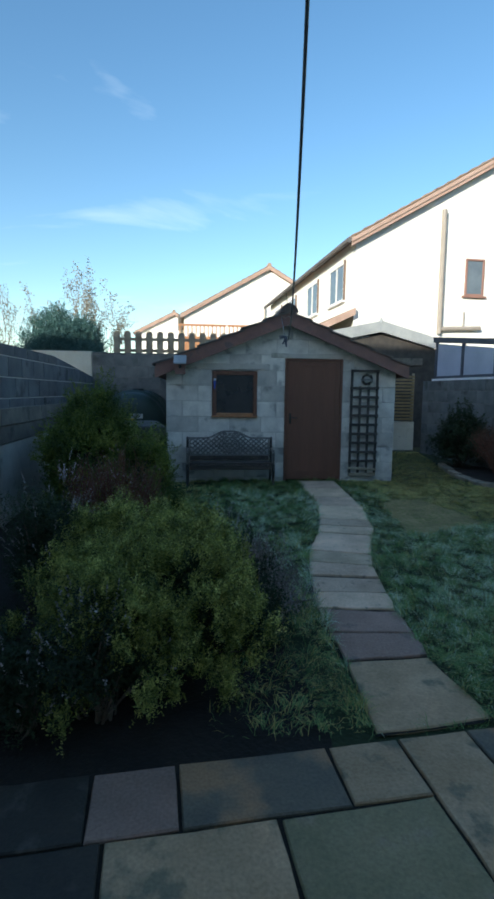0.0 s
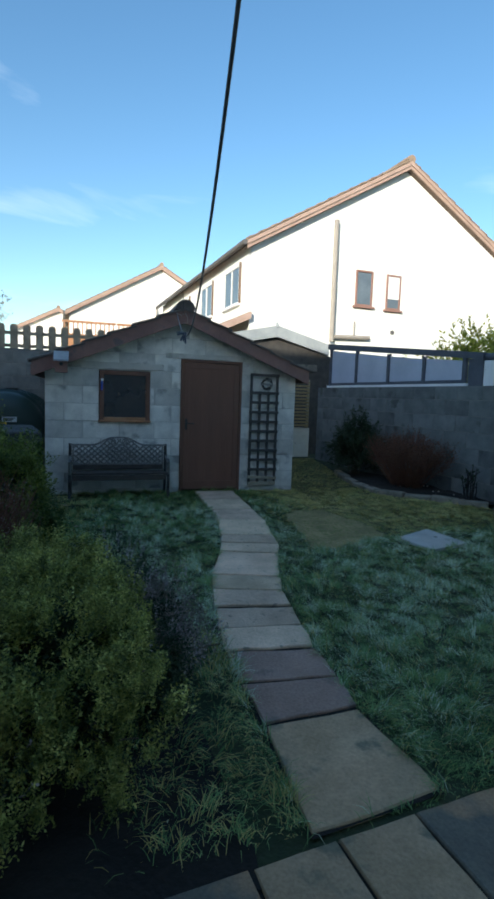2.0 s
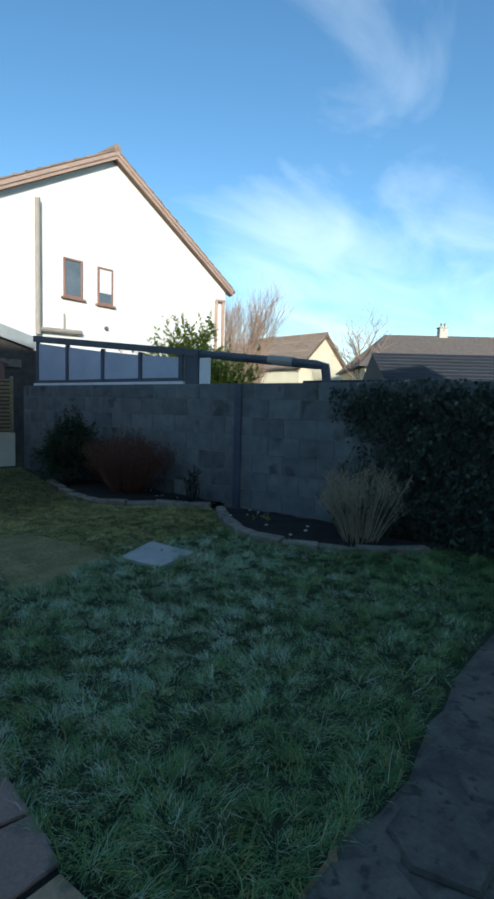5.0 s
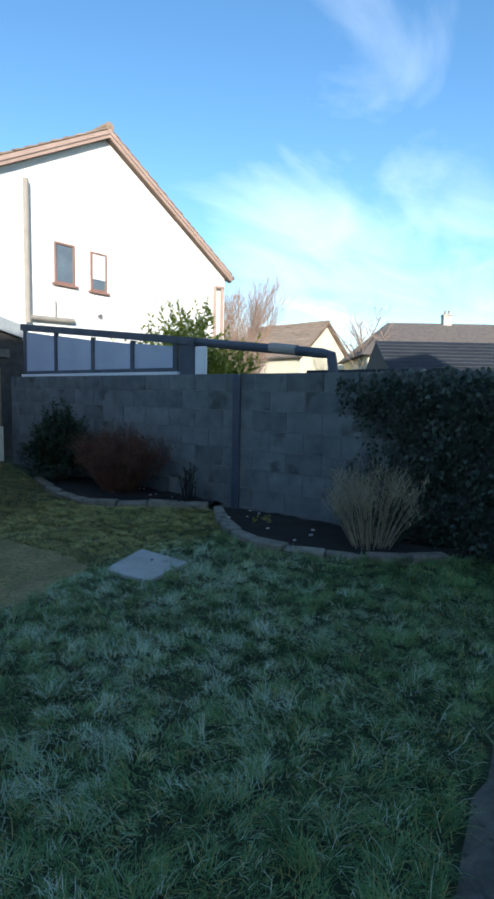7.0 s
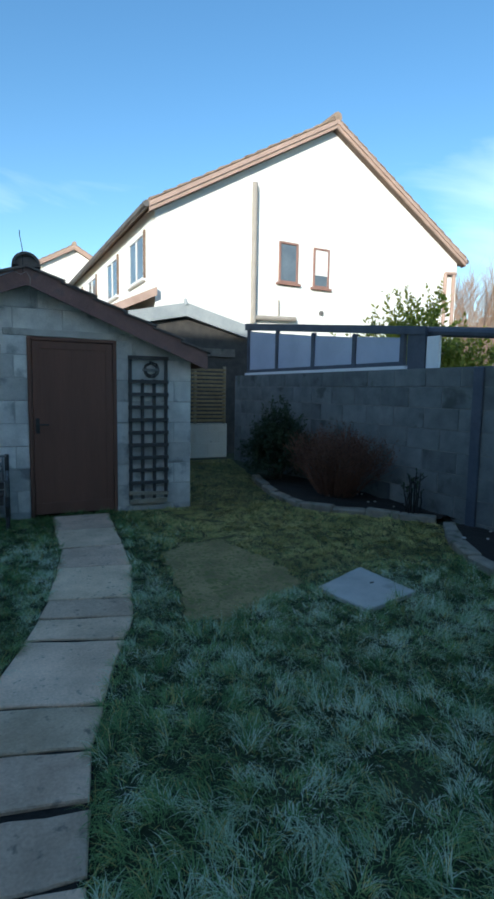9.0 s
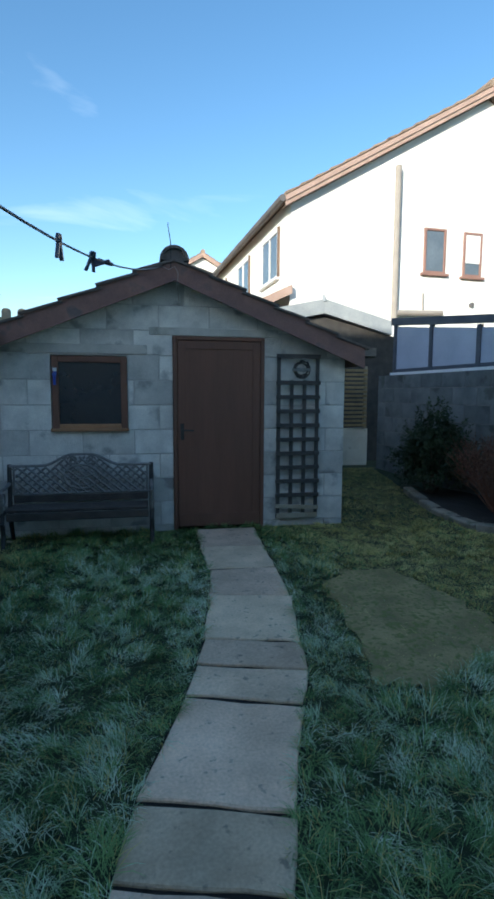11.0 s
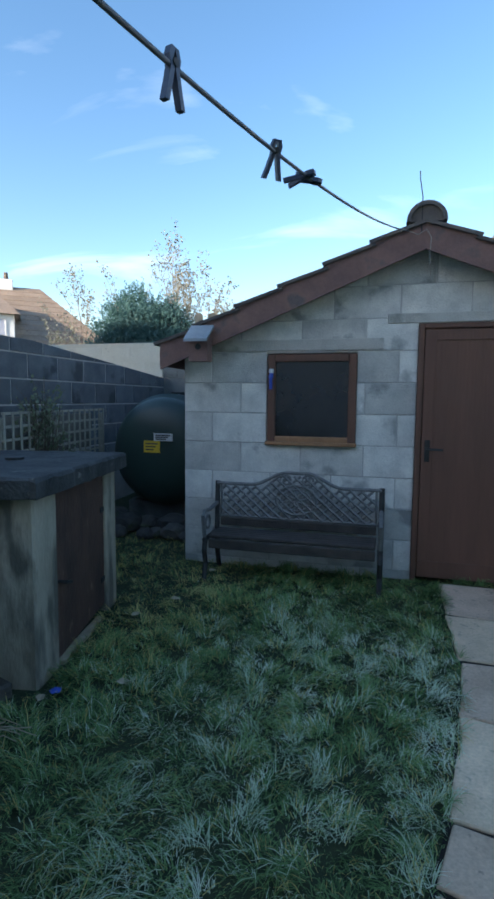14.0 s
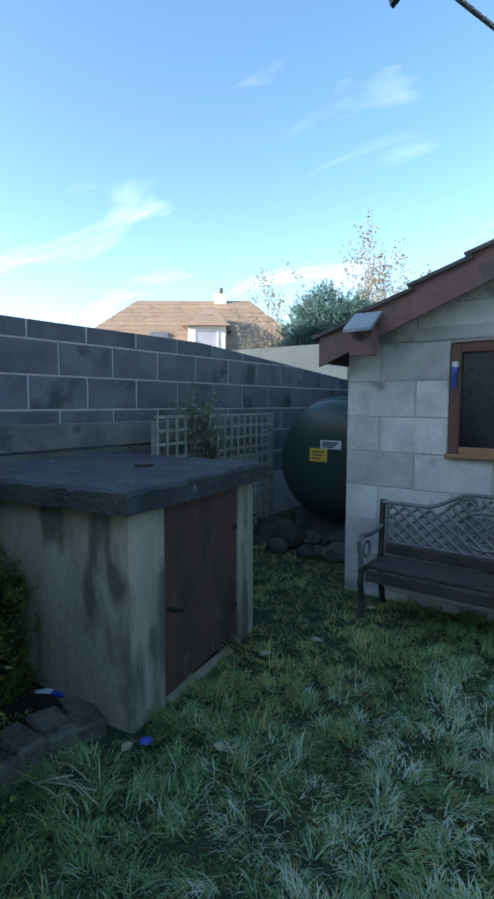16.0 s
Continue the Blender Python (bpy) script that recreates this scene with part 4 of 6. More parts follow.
prism(b, [(-0.25, 2.02), (2.2, 3.32), (4.4, 2.02)], "x", -1.7, 8.3)
groof = part("roof", b, "tile_shade_dark", garage)
for i in range(9):
    f0, f1 = i / 9, (i + 1) / 9 + 0.02
    b = bmesh.new()
    prism(b, [(-0.25 + 2.45 * f0, 2.02 + 1.3 * f0 + 0.004), (-0.25 + 2.45 * f1, 2.02 + 1.3 * f1 + 0.004), (-0.25 + 2.45 * f1, 2.02 + 1.3 * f1 + 0.012), (-0.25 + 2.45 * f0, 2.02 + 1.3 * f0 + 0.05)], "x", -1.72, 8.32)
    part("tile_course", b, "tile_shade_dark", groof)
part("fascia", boxed(-1.7, -0.33, 1.9, 8.3, -0.26, 2.02), "white_trim", garage)

# house with a dormer beyond the tank
house_f = thing("dormer_house", pose(-14.9, 22.6, 0, 0, 0, 37), "house with brown hipped tiled roof, white dormer and rooflight", "house")
part("wall", boxed(-5.2, 0.4, 0, 4.4, 8, 3.3), "render_white", house_f)
FR = (-7.2, -0.2, 5.6, 8.4, 3.3, 6.75, 3.4)
roof_f = part("roof", hipped_roof(bmesh.new(), *FR), "tile_brown", house_f)
for i in range(13):
    f0, f1 = i / 13, (i + 1) / 13 + 0.01
    b = bmesh.new()
    y_, z_ = lambda f: -0.2 + 4.3 * f, lambda f: 3.3 + 3.45 * f
    xa0, xb0, xa1, xb1 = -7.2 + 3.4 * f0, 5.6 - 3.4 * f0, -7.2 + 3.4 * min(f1, 1), 5.6 - 3.4 * min(f1, 1)
    v = [b.verts.new(p) for p in ((xa0, y_(f0), z_(f0) + 0.045), (xb0, y_(f0), z_(f0) + 0.045), (xb1, y_(f1), z_(f1) + 0.006), (xa1, y_(f1), z_(f1) + 0.006),
                                  (xa0, y_(f0), z_(f0) + 0.002), (xb0, y_(f0), z_(f0) + 0.002))]
    b.faces.new(v[:4]); b.faces.new((v[4], v[5], v[1], v[0]))
    part("tile_course", b, "tile_brown", roof_f)
dorm = part("dormer", boxed(-0.65, -0.15, 3.6, 1.05, 3.2, 4.85), "white_trim", house_f, "white dormer with a hipped tiled top")
part("dormer_roof", hipped_roof(bmesh.new(), -0.9, -0.4, 1.3, 3.9, 4.85, 5.95, 0.9), "tile_brown", dorm)
rect_window("window", dorm, Matrix(((1, 0, 0, 0), (0, -1, 0, -0.15), (0, 0, 1, 0), (0, 0, 0, 1))), -0.35, 3.75, 0.75, 4.7, "white_trim", pane="frosted_panel", sill=False)
RL = Matrix.Translation((-2.2, 1.15, 4.42)) @ pose(0, 0, 0, math.degrees(math.atan(3.45 / 4.3)))
b = boxed(-0.45, -0.5, 0.0, 0.45, 0.5, 0.1); b.transform(RL)
rl = part("rooflight", b, "gutter", house_f)
b = boxed(-0.36, -0.4, 0.1, 0.36, 0.4, 0.11); b.transform(RL)
part("pane", b, "glass_house", rl)
b = boxed(0.35, 3.85, 6.5, 0.95, 4.35, 7.1, 0.02)
ch = part("chimney", b, "render_white", house_f)
b = bmesh.new(); tube(b, [(0.65, 4.1, 7.1), (0.65, 4.1, 7.45)], 0.12, 8, 0.09)
part("chimney_pot", b, "tile", ch)

# ---- things of the garden ----
def local(b, ob):
    """Moves a bmesh drawn in world space into the space of a thing."""
    b.transform(ob.matrix_world.inverted())
    return b


# bench in front of the shed
BX0, BX1, BYF, BYB, BG = 0.20, 1.38, 6.99, 7.27, ground_z(7.1)
bench = thing("garden_bench", (0.79, 7.08, BG), "weathered slatted bench with ornate cast-iron back, against the shed", "bench")
for i in range(5):
    y0 = BYF + 0.014 + i * 0.05
    b = boxed(BX0 + 0.03, y0, BG + 0.30, BX1 - 0.03, y0 + 0.042, BG + 0.325, 0.005)
    part("seat_slat", local(b, bench), "wood_dark", bench)
part("front_slat", local(boxed(BX0 + 0.03, BYF - 0.012, BG + 0.235, BX1 - 0.03, BYF + 0.012, BG + 0.30, 0.005), bench), "wood_dark", bench)
part("back_slat", local(boxed(BX0 + 0.03, BYB - 0.012, BG + 0.335, BX1 - 0.03, BYB + 0.012, BG + 0.395, 0.005), bench), "wood_dark", bench)
for x in (BX0, BX1):
    b = bmesh.new()
    tube(b, [(x, BYF - 0.02, BG), (x, BYF + 0.02, BG + 0.12), (x, BYF - 0.01, BG + 0.22), (x, BYF + 0.02, BG + 0.31)], 0.018, 8)
    tube(b, [(x, BYB + 0.06, BG), (x, BYB + 0.01, BG + 0.14), (x, BYB, BG + 0.31), (x, BYB + 0.02, BG + 0.66)], 0.019, 8)
    tube(b, [(x, BYF - 0.01, BG + 0.29), (x, BYB, BG + 0.29)], 0.017, 8)
    part("leg_frame", local(b, bench), "iron_dark", bench, "dark cast-iron end with curved legs")
    b = bmesh.new()
    tube(b, [(x, BYF + 0.0, BG + 0.31), (x, BYF - 0.02, BG + 0.40), (x, BYF - 0.035, BG + 0.465), (x, BYF + 0.0, BG + 0.49), (x, BYF + 0.12, BG + 0.48), (x, BYB + 0.01, BG + 0.50)], 0.015, 8)
    ring = [(x, BYF + 0.07 + 0.045 * math.cos(a), BG + 0.40 + 0.045 * math.sin(a)) for a in [2 * math.pi * k / 12 for k in range(13)]]
    tube(b, ring, 0.009, 6)
    part("armrest", local(b, bench), "iron", bench, "scrolled cast-iron armrest")


def arch(x):
    """The top edge of the bench's back."""
    f = max(0.0, 1 - abs(x - 0.79) / 0.33)
    return BG + 0.645 + 0.095 * (0.5 - 0.5 * math.cos(math.pi * min(1.0, f * 1.25)))


b = bmesh.new()
tube(b, [(x, BYB + 0.01, arch(x)) for x in [BX0 + (BX1 - BX0) * k / 32 for k in range(33)]], 0.013, 6)
tube(b, [(BX0, BYB + 0.008, BG + 0.405), (BX1, BYB + 0.008, BG + 0.405)], 0.011, 6)
for x in (BX0 + 0.035, BX1 - 0.035):
    tube(b, [(x, BYB + 0.008, BG + 0.40), (x, BYB + 0.01, BG + 0.65)], 0.010, 6)
part("back_frame", local(b, bench), "iron", bench)
for sgn in (1, -1):
    b = bmesh.new()
    for k in range(-6, 23):
        x0 = BX0 + 0.04 + k * 0.075
        pts = []
        for i in range(13):
            z = BG + 0.41 + i * 0.028
            x = x0 + sgn * (i * 0.028) * 1.15 + (0.0 if sgn > 0 else 0.36)
            if BX0 + 0.035 <= x <= BX1 - 0.035 and z <= arch(x) - 0.005 and math.hypot((x - 0.79) / 0.15, (z - BG - 0.555) / 0.12) > 1.0:
                pts.append((x, BYB + 0.006 + sgn * 0.004, z))
        if len(pts) > 1:
            tube(b, pts, 0.0095, 4)
    part("back_lattice", local(b, bench), "iron", bench, "pale diagonal cast lattice")
b = bmesh.new()
for r, s in ((1.0, 0.011), (0.72, 0.007)):
    tube(b, [(0.79 + 0.145 * r * math.cos(a), BYB + 0.004, BG + 0.545 + 0.105 * r * math.sin(a)) for a in [2 * math.pi * k / 28 for k in range(29)]], s, 6)
for k in range(8):
    a = 2 * math.pi * k / 8
    tube(b, [(0.79 + 0.02 * math.cos(a), BYB + 0.004, BG + 0.545 + 0.015 * math.sin(a)), (0.79 + 0.10 * math.cos(a + 0.25), BYB, BG + 0.545 + 0.075 * math.sin(a + 0.25))], 0.010, 5, 0.005)
for sgn in (-1, 1):
    tube(b, [(0.79 + sgn * (0.075 + (0.045 - 0.009 * k / 4) * math.cos(k * 0.6)), BYB + 0.004, BG + 0.685 + (0.045 - 0.009 * k / 4) * math.sin(k * 0.6)) for k in range(15)], 0.009, 5)
part("back_medallion", local(b, bench), "iron", bench, "oval floral medallion with scrolls")

# dark trellis on the shed with a wreath
tre = thing("wall_trellis", (2.75, SY - 0.03, 0.18), "dark wooden lattice trellis fixed to the shed wall", "trellis")
for x in (2.56, 2.685, 2.81, 2.935):
    top = 1.72 if x in (2.56, 2.935) else 1.50
    part("upright", local(boxed(x - 0.017, SY - 0.045, 0.19, x + 0.017, SY - 0.028, top, 0.002), tre), "trellis_dark", tre)
for i, z in enumerate([0.30, 0.415, 0.548, 0.68, 0.812, 0.945, 1.078, 1.21, 1.343, 1.475, 1.72]):
    b = boxed(2.535, SY - 0.058, z - 0.019, 2.96, SY - 0.042, z + 0.019, 0.002)
    if i == 0:
        b.transform(Matrix.Translation((2.75, 0, z)) @ pose(0, 0, 0, 0, 3.0, 0) @ Matrix.Translation((-2.75, 0, -z)))
    part("slat", local(b, tre), "trellis_dark" if i else "wood_grey", tre)
part("slat", local(boxed(2.545, SY - 0.05, 0.19, 2.95, SY - 0.028, 0.24, 0.003), tre), "wood_grey", tre)
wreath = thing("wreath", (2.77, SY - 0.06, 1.60), "dark twig wreath hanging on the trellis", "wreath")
b = bmesh.new()
rw = random.Random(3)
for k in range(26):
    a0 = rw.uniform(0, 6.28)
    r0 = rw.uniform(0.055, 0.085)
    tube(b, [(r0 * math.cos(a0 + i * 0.35), rw.uniform(-0.015, 0.015), r0 * math.sin(a0 + i * 0.35) + rw.uniform(-0.006, 0.006)) for i in range(6)], 0.006, 4)
part("twig_ring", b, "iron_dark", wreath)
b = boxed(-0.09, -0.012, -0.02, 0.09, 0.0, 0.012, 0.004)
part("bow", b, "iron", wreath, "small pale bow")

# security lamp box under the eave, and a blue fly catcher by the window
lampbox = thing("bird_box", (0.10, SY - 0.16, 1.63), "small bird box with a pale sloping lid under the eave", "bird box")
b = bmesh.new()
prism(b, [(-0.07, 0.0), (0.07, 0.0), (0.07, 0.17), (-0.07, 0.17)], "y", -0.10, 0.0)
part("body", b, "fascia", lampbox)
b = bmesh.new()
prism(b, [(-0.16, 0.13), (0.0, 0.24), (0.0, 0.26), (-0.16, 0.15)], "x", -0.085, 0.085)
part("lid", b, "felt_pale", lampbox, "pale grey lid")
b = bmesh.new(); tube(b, [(0, -0.101, 0.10), (0, -0.104, 0.10)], 0.022, 12)
part("entrance_hole", b, "black_plastic", lampbox)
hook = thing("hanging_tool", (0.575, SY - 0.03, 1.44), "small blue plastic tool hanging on the window frame", "tool")
b = bmesh.new(); tube(b, [(0, 0, 0.0), (0, -0.01, 0.08)], 0.012, 8); tube(b, [(0, -0.01, 0.08), (0.008, -0.012, 0.12)], 0.02, 8, 0.012)
part("handle", b, "blue_plastic", hook)
b = bmesh.new(); tube(b, [(0.004, -0.012, 0.115), (0.006, -0.012, 0.145)], 0.018, 8)
part("cap", b, "label_white", hook, "white cap")
wire = thing("aerial_wire", (1.57, SY - 0.15, ZR), "thin bent wire standing on the shed ridge", "wire")
b = bmesh.new(); tube(b, [(0, 0, -0.02), (0.0, 0.0, 0.2), (-0.02, 0, 0.32), (-0.02, 0, 0.36)], 0.0035, 5)
part("wire", b, "iron_dark", wire)

# washing line and its pegs
def line_at(y):
    """A point of the sagging line at the plan's y."""
    w = y - 4.0
    return Vector((1.0216 + 0.1542 * w - 0.0031 * w * w, y, 1.7988 + 0.0895 * w + 0.0465 * w ** 2 - 0.0038 * w ** 3))


cord = thing("washing_line", line_at(7.25), "dark plastic-coated washing line from house to shed ridge", "washing line")
b = bmesh.new()
tube(b, [line_at(-1.85 + 9.1 * k / 60) for k in range(61)], 0.004, 8)
part("cord", local(b, cord), "rope", cord, smooth=True)
b = bmesh.new()
tube(b, [line_at(7.25), (1.55, 7.235, 2.42), (1.60, 7.235, 2.45), (1.63, 7.235, 2.40), (1.625, 7.235, 2.28), (1.635, 7.235, 2.16)], 0.003, 5)
part("tied_end", local(b, cord), "pipe_grey", cord, "frayed pale end of the cord")


def clothes_peg(y, spin, tip):
    p = line_at(y)
    peg = thing("clothes_peg", Matrix.Translation(p) @ pose(0, 0, 0, tip, 0, spin) @ Matrix.Diagonal((0.92, 0.92, 0.92, 1)), "dark blue plastic clothes peg clipped to the line", "peg", "pegs on the line")
    for sg in (-1, 1):
        b = bmesh.new()
        pts = [(sg * 0.020, 0, -0.058), (sg * 0.012, 0, -0.03), (sg * 0.006, 0, -0.005), (sg * 0.009, 0, 0.012), (sg * 0.004, 0, 0.026)]
        for (x0, y0, z0), (x1, y1, z1) in zip(pts, pts[1:]):
            prism(b, [(x0 - 0.005, z0), (x0 + 0.005, z0), (x1 + 0.005, z1), (x1 - 0.005, z1)], "y", -0.006, 0.006)
        part("leg", b, "peg", peg)
    b = bmesh.new(); tube(b, [(0, -0.008, 0.004), (0, 0.008, 0.004)], 0.007, 8)
    part("spring", b, "iron_dark", peg)


for y, sp, tip in ((4.345, 75, 0), (4.76, 40, 20), (4.98, 80, 78), (5.04, 120, 95)):
    clothes_peg(y, sp, tip)

# oil tank
TX, TZ, TR = -0.66, 0.86, 0.53
tank = thing("oil_tank", (TX, 9.0, ground_z(9.0)), "large dark green plastic oil tank on block supports", "tank")
b = bmesh.new()
prof = [(8.10, 0.05), (8.11, 0.25), (8.14, 0.40), (8.20, 0.48), (8.28, 0.52)]
for k in range(5):
    y0 = 8.34 + k * 0.32
    prof += [(y0, 0.515), (y0 + 0.03, 0.555), (y0 + 0.12, 0.555), (y0 + 0.15, 0.515)]
prof += [(9.96, 0.50), (10.03, 0.40), (10.06, 0.05)]
S = 40
rings = [[b.verts.new((TX + r * math.cos(2 * math.pi * k / S), y, TZ + r * math.sin(2 * math.pi * k / S))) for k in range(S)] for y, r in prof]
for r0, r1 in zip(rings, rings[1:]):
    for k in range(S):
        b.faces.new((r0[k], r0[(k + 1) % S], r1[(k + 1) % S], r1[k]))
b.faces.new(rings[0]); b.faces.new(rings[-1][::-1])
body = part("tank_body", local(b, tank), "tank", tank, smooth=True)
b = bmesh.new(); tube(b, [(TX + 0.05, 8.55, 1.36), (TX + 0.05, 8.55, 1.43)], 0.09, 16)
part("filler_cap", local(b, tank), "black_plastic", tank)
for x0, x1, z0, z1, mt, lab in ((-0.785, -0.625, 0.865, 0.975, "label_yellow", "yellow warning label"), (-0.685, -0.50, 0.975, 1.045, "label_white", "white printed label")):
    lb = part("label", local(boxed(x0, 8.092, z0, x1, 8.108, z1), tank), mt, tank, lab)
    for k in range(3):
        zz = z1 - (k + 1) * (z1 - z0) / 4
        part("print_bar", local(boxed(x0 + 0.02, 8.0895, zz - 0.006, x1 - 0.02 - 0.02 * k, 8.0918, zz + 0.006), tank), "label_print", lb)
for y in (8.35, 9.0, 9.7):
    part("support_block", local(boxed(TX - 0.42, y, ground_z(9) - 0.02, TX + 0.42, y + 0.2, TZ - TR + 0.03, 0.01), tank), "block_dark", tank)

# coal bunker
BK = pose(-0.075, 5.58, ground_z(5.7), 0, 0, 9)
bunker = thing("coal_bunker", BK, "streaked concrete coal bunker with rusty steel door and slab top", "bunker")
part("front_panel", boxed(-1.05, -0.055, -0.03, 0.0, 0.163, 0.86, 0.010), "bunker", bunker)
part("rear_panel", boxed(-1.05, 0.80, -0.03, 0.0, 0.96, 0.86, 0.010), "bunker", bunker)
part("side_panel", boxed(-1.05, 0.163, -0.03, -0.96, 0.80, 0.86), "bunker", bunker)
part("floor_slab", boxed(-0.96, 0.163, -0.02, -0.06, 0.80, 0.02), "soil", bunker)
b = boxed(-0.038, 0.166, 0.06, -0.018, 0.797, 0.858, 0.003)
for v in b.verts:
    if v.co.z < 0.3:
        v.co.z -= 0.05 * (0.797 - v.co.y) / 0.63
bdoor = part("steel_door", b, "rust_door", bunker, "dark rusty steel door, slightly dropped at one corner")
b = bmesh.new(); tube(b, [(-0.02, 0.20, 0.40), (0.025, 0.20, 0.40), (0.025, 0.25, 0.385)], 0.009, 6)
part("latch", b, "iron_dark", bdoor)
for z in (0.2, 0.62):
    part("hinge", boxed(-0.018, 0.745, z, -0.012, 0.795, z + 0.03, 0.001), "iron_dark", bdoor)
part("sill_board", boxed(-0.03, 0.17, -0.01, 0.02, 0.70, 0.018, 0.004), "straw", bunker, "rotten pale timber strip under the door")
b = bmesh.new()
rb = random.Random(9)
n = 24
out = []
for i in range(n * 4):
    side, f = divmod(i, n); f /= n
    x0, y0, x1, y1 = -1.10, -0.12, 0.06, 1.02
    p = ((x0 + (x1 - x0) * f, y0), (x1, y0 + (y1 - y0) * f), (x1 - (x1 - x0) * f, y1), (x0, y1 - (y1 - y0) * f))[side]
    out.append((p[0] + rb.uniform(-0.010, 0.010), p[1] + rb.uniform(-0.010, 0.010)))
lo = [b.verts.new((x, y, 0.863)) for x, y in out]
m1 = [b.verts.new((x * 1.005, y, 0.893)) for x, y in out]
hi = [b.verts.new((x * 0.997, y * 0.995, 0.938 + rb.uniform(-0.006, 0.006))) for x, y in out]
tp = [b.verts.new((-0.52 + (x + 0.52) * 0.975, 0.47 + (y - 0.47) * 0.97, 0.952 + rb.uniform(-0.004, 0.004))) for x, y in out]
N4 = len(out)
for r0, r1 in ((lo, m1), (m1, hi), (hi, tp)):
    for i in range(N4):
        b.faces.new((r0[i], r0[(i + 1) % N4], r1[(i + 1) % N4], r1[i]))
b.faces.new(tp); b.faces.new(lo[::-1])
part("lid_slab", b, "bunker_top", bunker, "mossy dark concrete slab lid with chipped edges")
b = bmesh.new(); tube(b, [(-0.42, 0.55, 0.948), (-0.42, 0.55, 0.962)], 0.05, 10)
part("lid_ring", b, "iron_dark", bunker)

# timber rails and boards in front of the block wall
rail = thing("timber_edging", (-1.5, 5.0, ground_z(5.0)), "weathered horizontal timber boards along the block wall", "fence")
for y0 in (-0.4, 1.6, 3.6, 5.6, 7.2):
    part("post", local(boxed(-1.66, y0 - 0.05, -0.1, -1.56, y0 + 0.05, 1.19, 0.006), rail), "wood_grey", rail)
for y0, y1 in ((-2.2, 1.7), (1.7, 5.0), (5.0, 8.4)):
    for z0, z1, x in ((1.05, 1.215, -1.50), (0.875, 1.04, -1.515), (0.02, 0.865, -1.53)):
        mt = ("wood_grey" if y0 < 4 else "wood_aged") if z0 > 0.8 else "concrete"
        part("board", local(boxed(x - 0.035, y0 + 0.004, z0, x, y1 - 0.004, z1, 0.005), rail), mt, rail)

# pale trellis by the tank
tl = thing("garden_trellis", (-1.3, 7.6, ground_z(7.6)), "pale weathered square lattice trellis in front of the wall", "trellis")
P0, P1 = Vector((-1.19, 6.74, 0)), Vector((-1.40, 8.45, 0))
d = (P1 - P0).normalized()
LM = Matrix(((d.x, -d.y, 0, P0.x), (d.y, d.x, 0, P0.y), (0, 0, 1, 0), (0, 0, 0, 1)))
for k in range(17):
    b = boxed(k * 0.1075 - 0.011, 0.0, 0.12, k * 0.1075 + 0.011, 0.009, 1.26, 0.001); b.transform(LM)
    part("upright", local(b, tl), "trellis_pale", tl)
for k in range(12):
    z = 0.2 + k * 0.0955
    b = boxed(-0.015, 0.009, z - 0.010, 1.74, 0.018, z + 0.010, 0.001); b.transform(LM)
    part("slat", local(b, tl), "trellis_pale", tl)
for s in (0.0, 1.72):
    b = boxed(s - 0.018, 0.018, 0.05, s + 0.018, 0.05, 1.22, 0.003); b.transform(LM)
    part("post", local(b, tl), "trellis_pale", tl)

# picket fence over the back wall
fence = thing("picket_fence", (0.3, 10.9, 2.15), "weathered round-topped picket fence above the back wall", "fence")
for k in range(17):
    x = -1.29 + 0.237 * k * 0.92
    b = bmesh.new()
    arcs = [(x - 0.065, 2.05), (x + 0.065, 2.05), (x + 0.065, 2.56)] + [(x + 0.065 * math.cos(a), 2.56 + 0.05 * math.sin(a)) for a in [math.pi * i / 6 for i in range(1, 6)]] + [(x - 0.065, 2.56)]
    prism(b, arcs, "y", 10.985, 11.005)
    part("picket", local(b, fence), "wood_grey", fence)
for z in (2.22, 2.45):
    part("rail", local(boxed(-1.36, 11.007, z - 0.03, 2.4, 11.04, z + 0.03, 0.004), fence), "wood_grey", fence)
for x in (-1.3, 0.5, 2.3):
    part("post", local(boxed(x - 0.04, 11.042, 0.1, x + 0.04, 11.12, 2.5, 0.004), fence), "wood_grey", fence)
far_fence = thing("wooden_fence", (5.25, 20.0, 0), "orange-brown timber fence panel with lattice top, beyond", "fence")
for k in range(5):
    part("panel", boxed(-5.6 + k * 1.84, -0.02, 0.0, -3.8 + k * 1.84, 0.02, 3.45), "wood_orange", far_fence)
    for j in range(12):
        part("lattice_slat", boxed(-5.55 + k * 1.84 + j * 0.15, -0.03, 3.45, -5.51 + k * 1.84 + j * 0.15, 0.0, 3.85), "wood_orange", far_fence)
    part("rail", boxed(-5.6 + k * 1.84, -0.04, 3.83, -3.8 + k * 1.84, 0.04, 3.90), "wood_orange", far_fence)

# neighbour's glazed screen on the wall, with its sloping beam
scr = thing("glazed_screen", RW @ Matrix.Translation((2.0, 0.1, 1.67)), "dark framed screen of four frosted panels above the wall", "screen")


def rw_s(y):
    return (10.6 - y) / 0.9935


tops = [(10.30, 2.44), (9.42, 2.33), (8.49, 2.22), (7.62, 2.13), (6.80, 2.06)]


def in_scr(b):
    b.transform(Matrix.Translation((-2.0, -0.1, -1.67)))
    return b


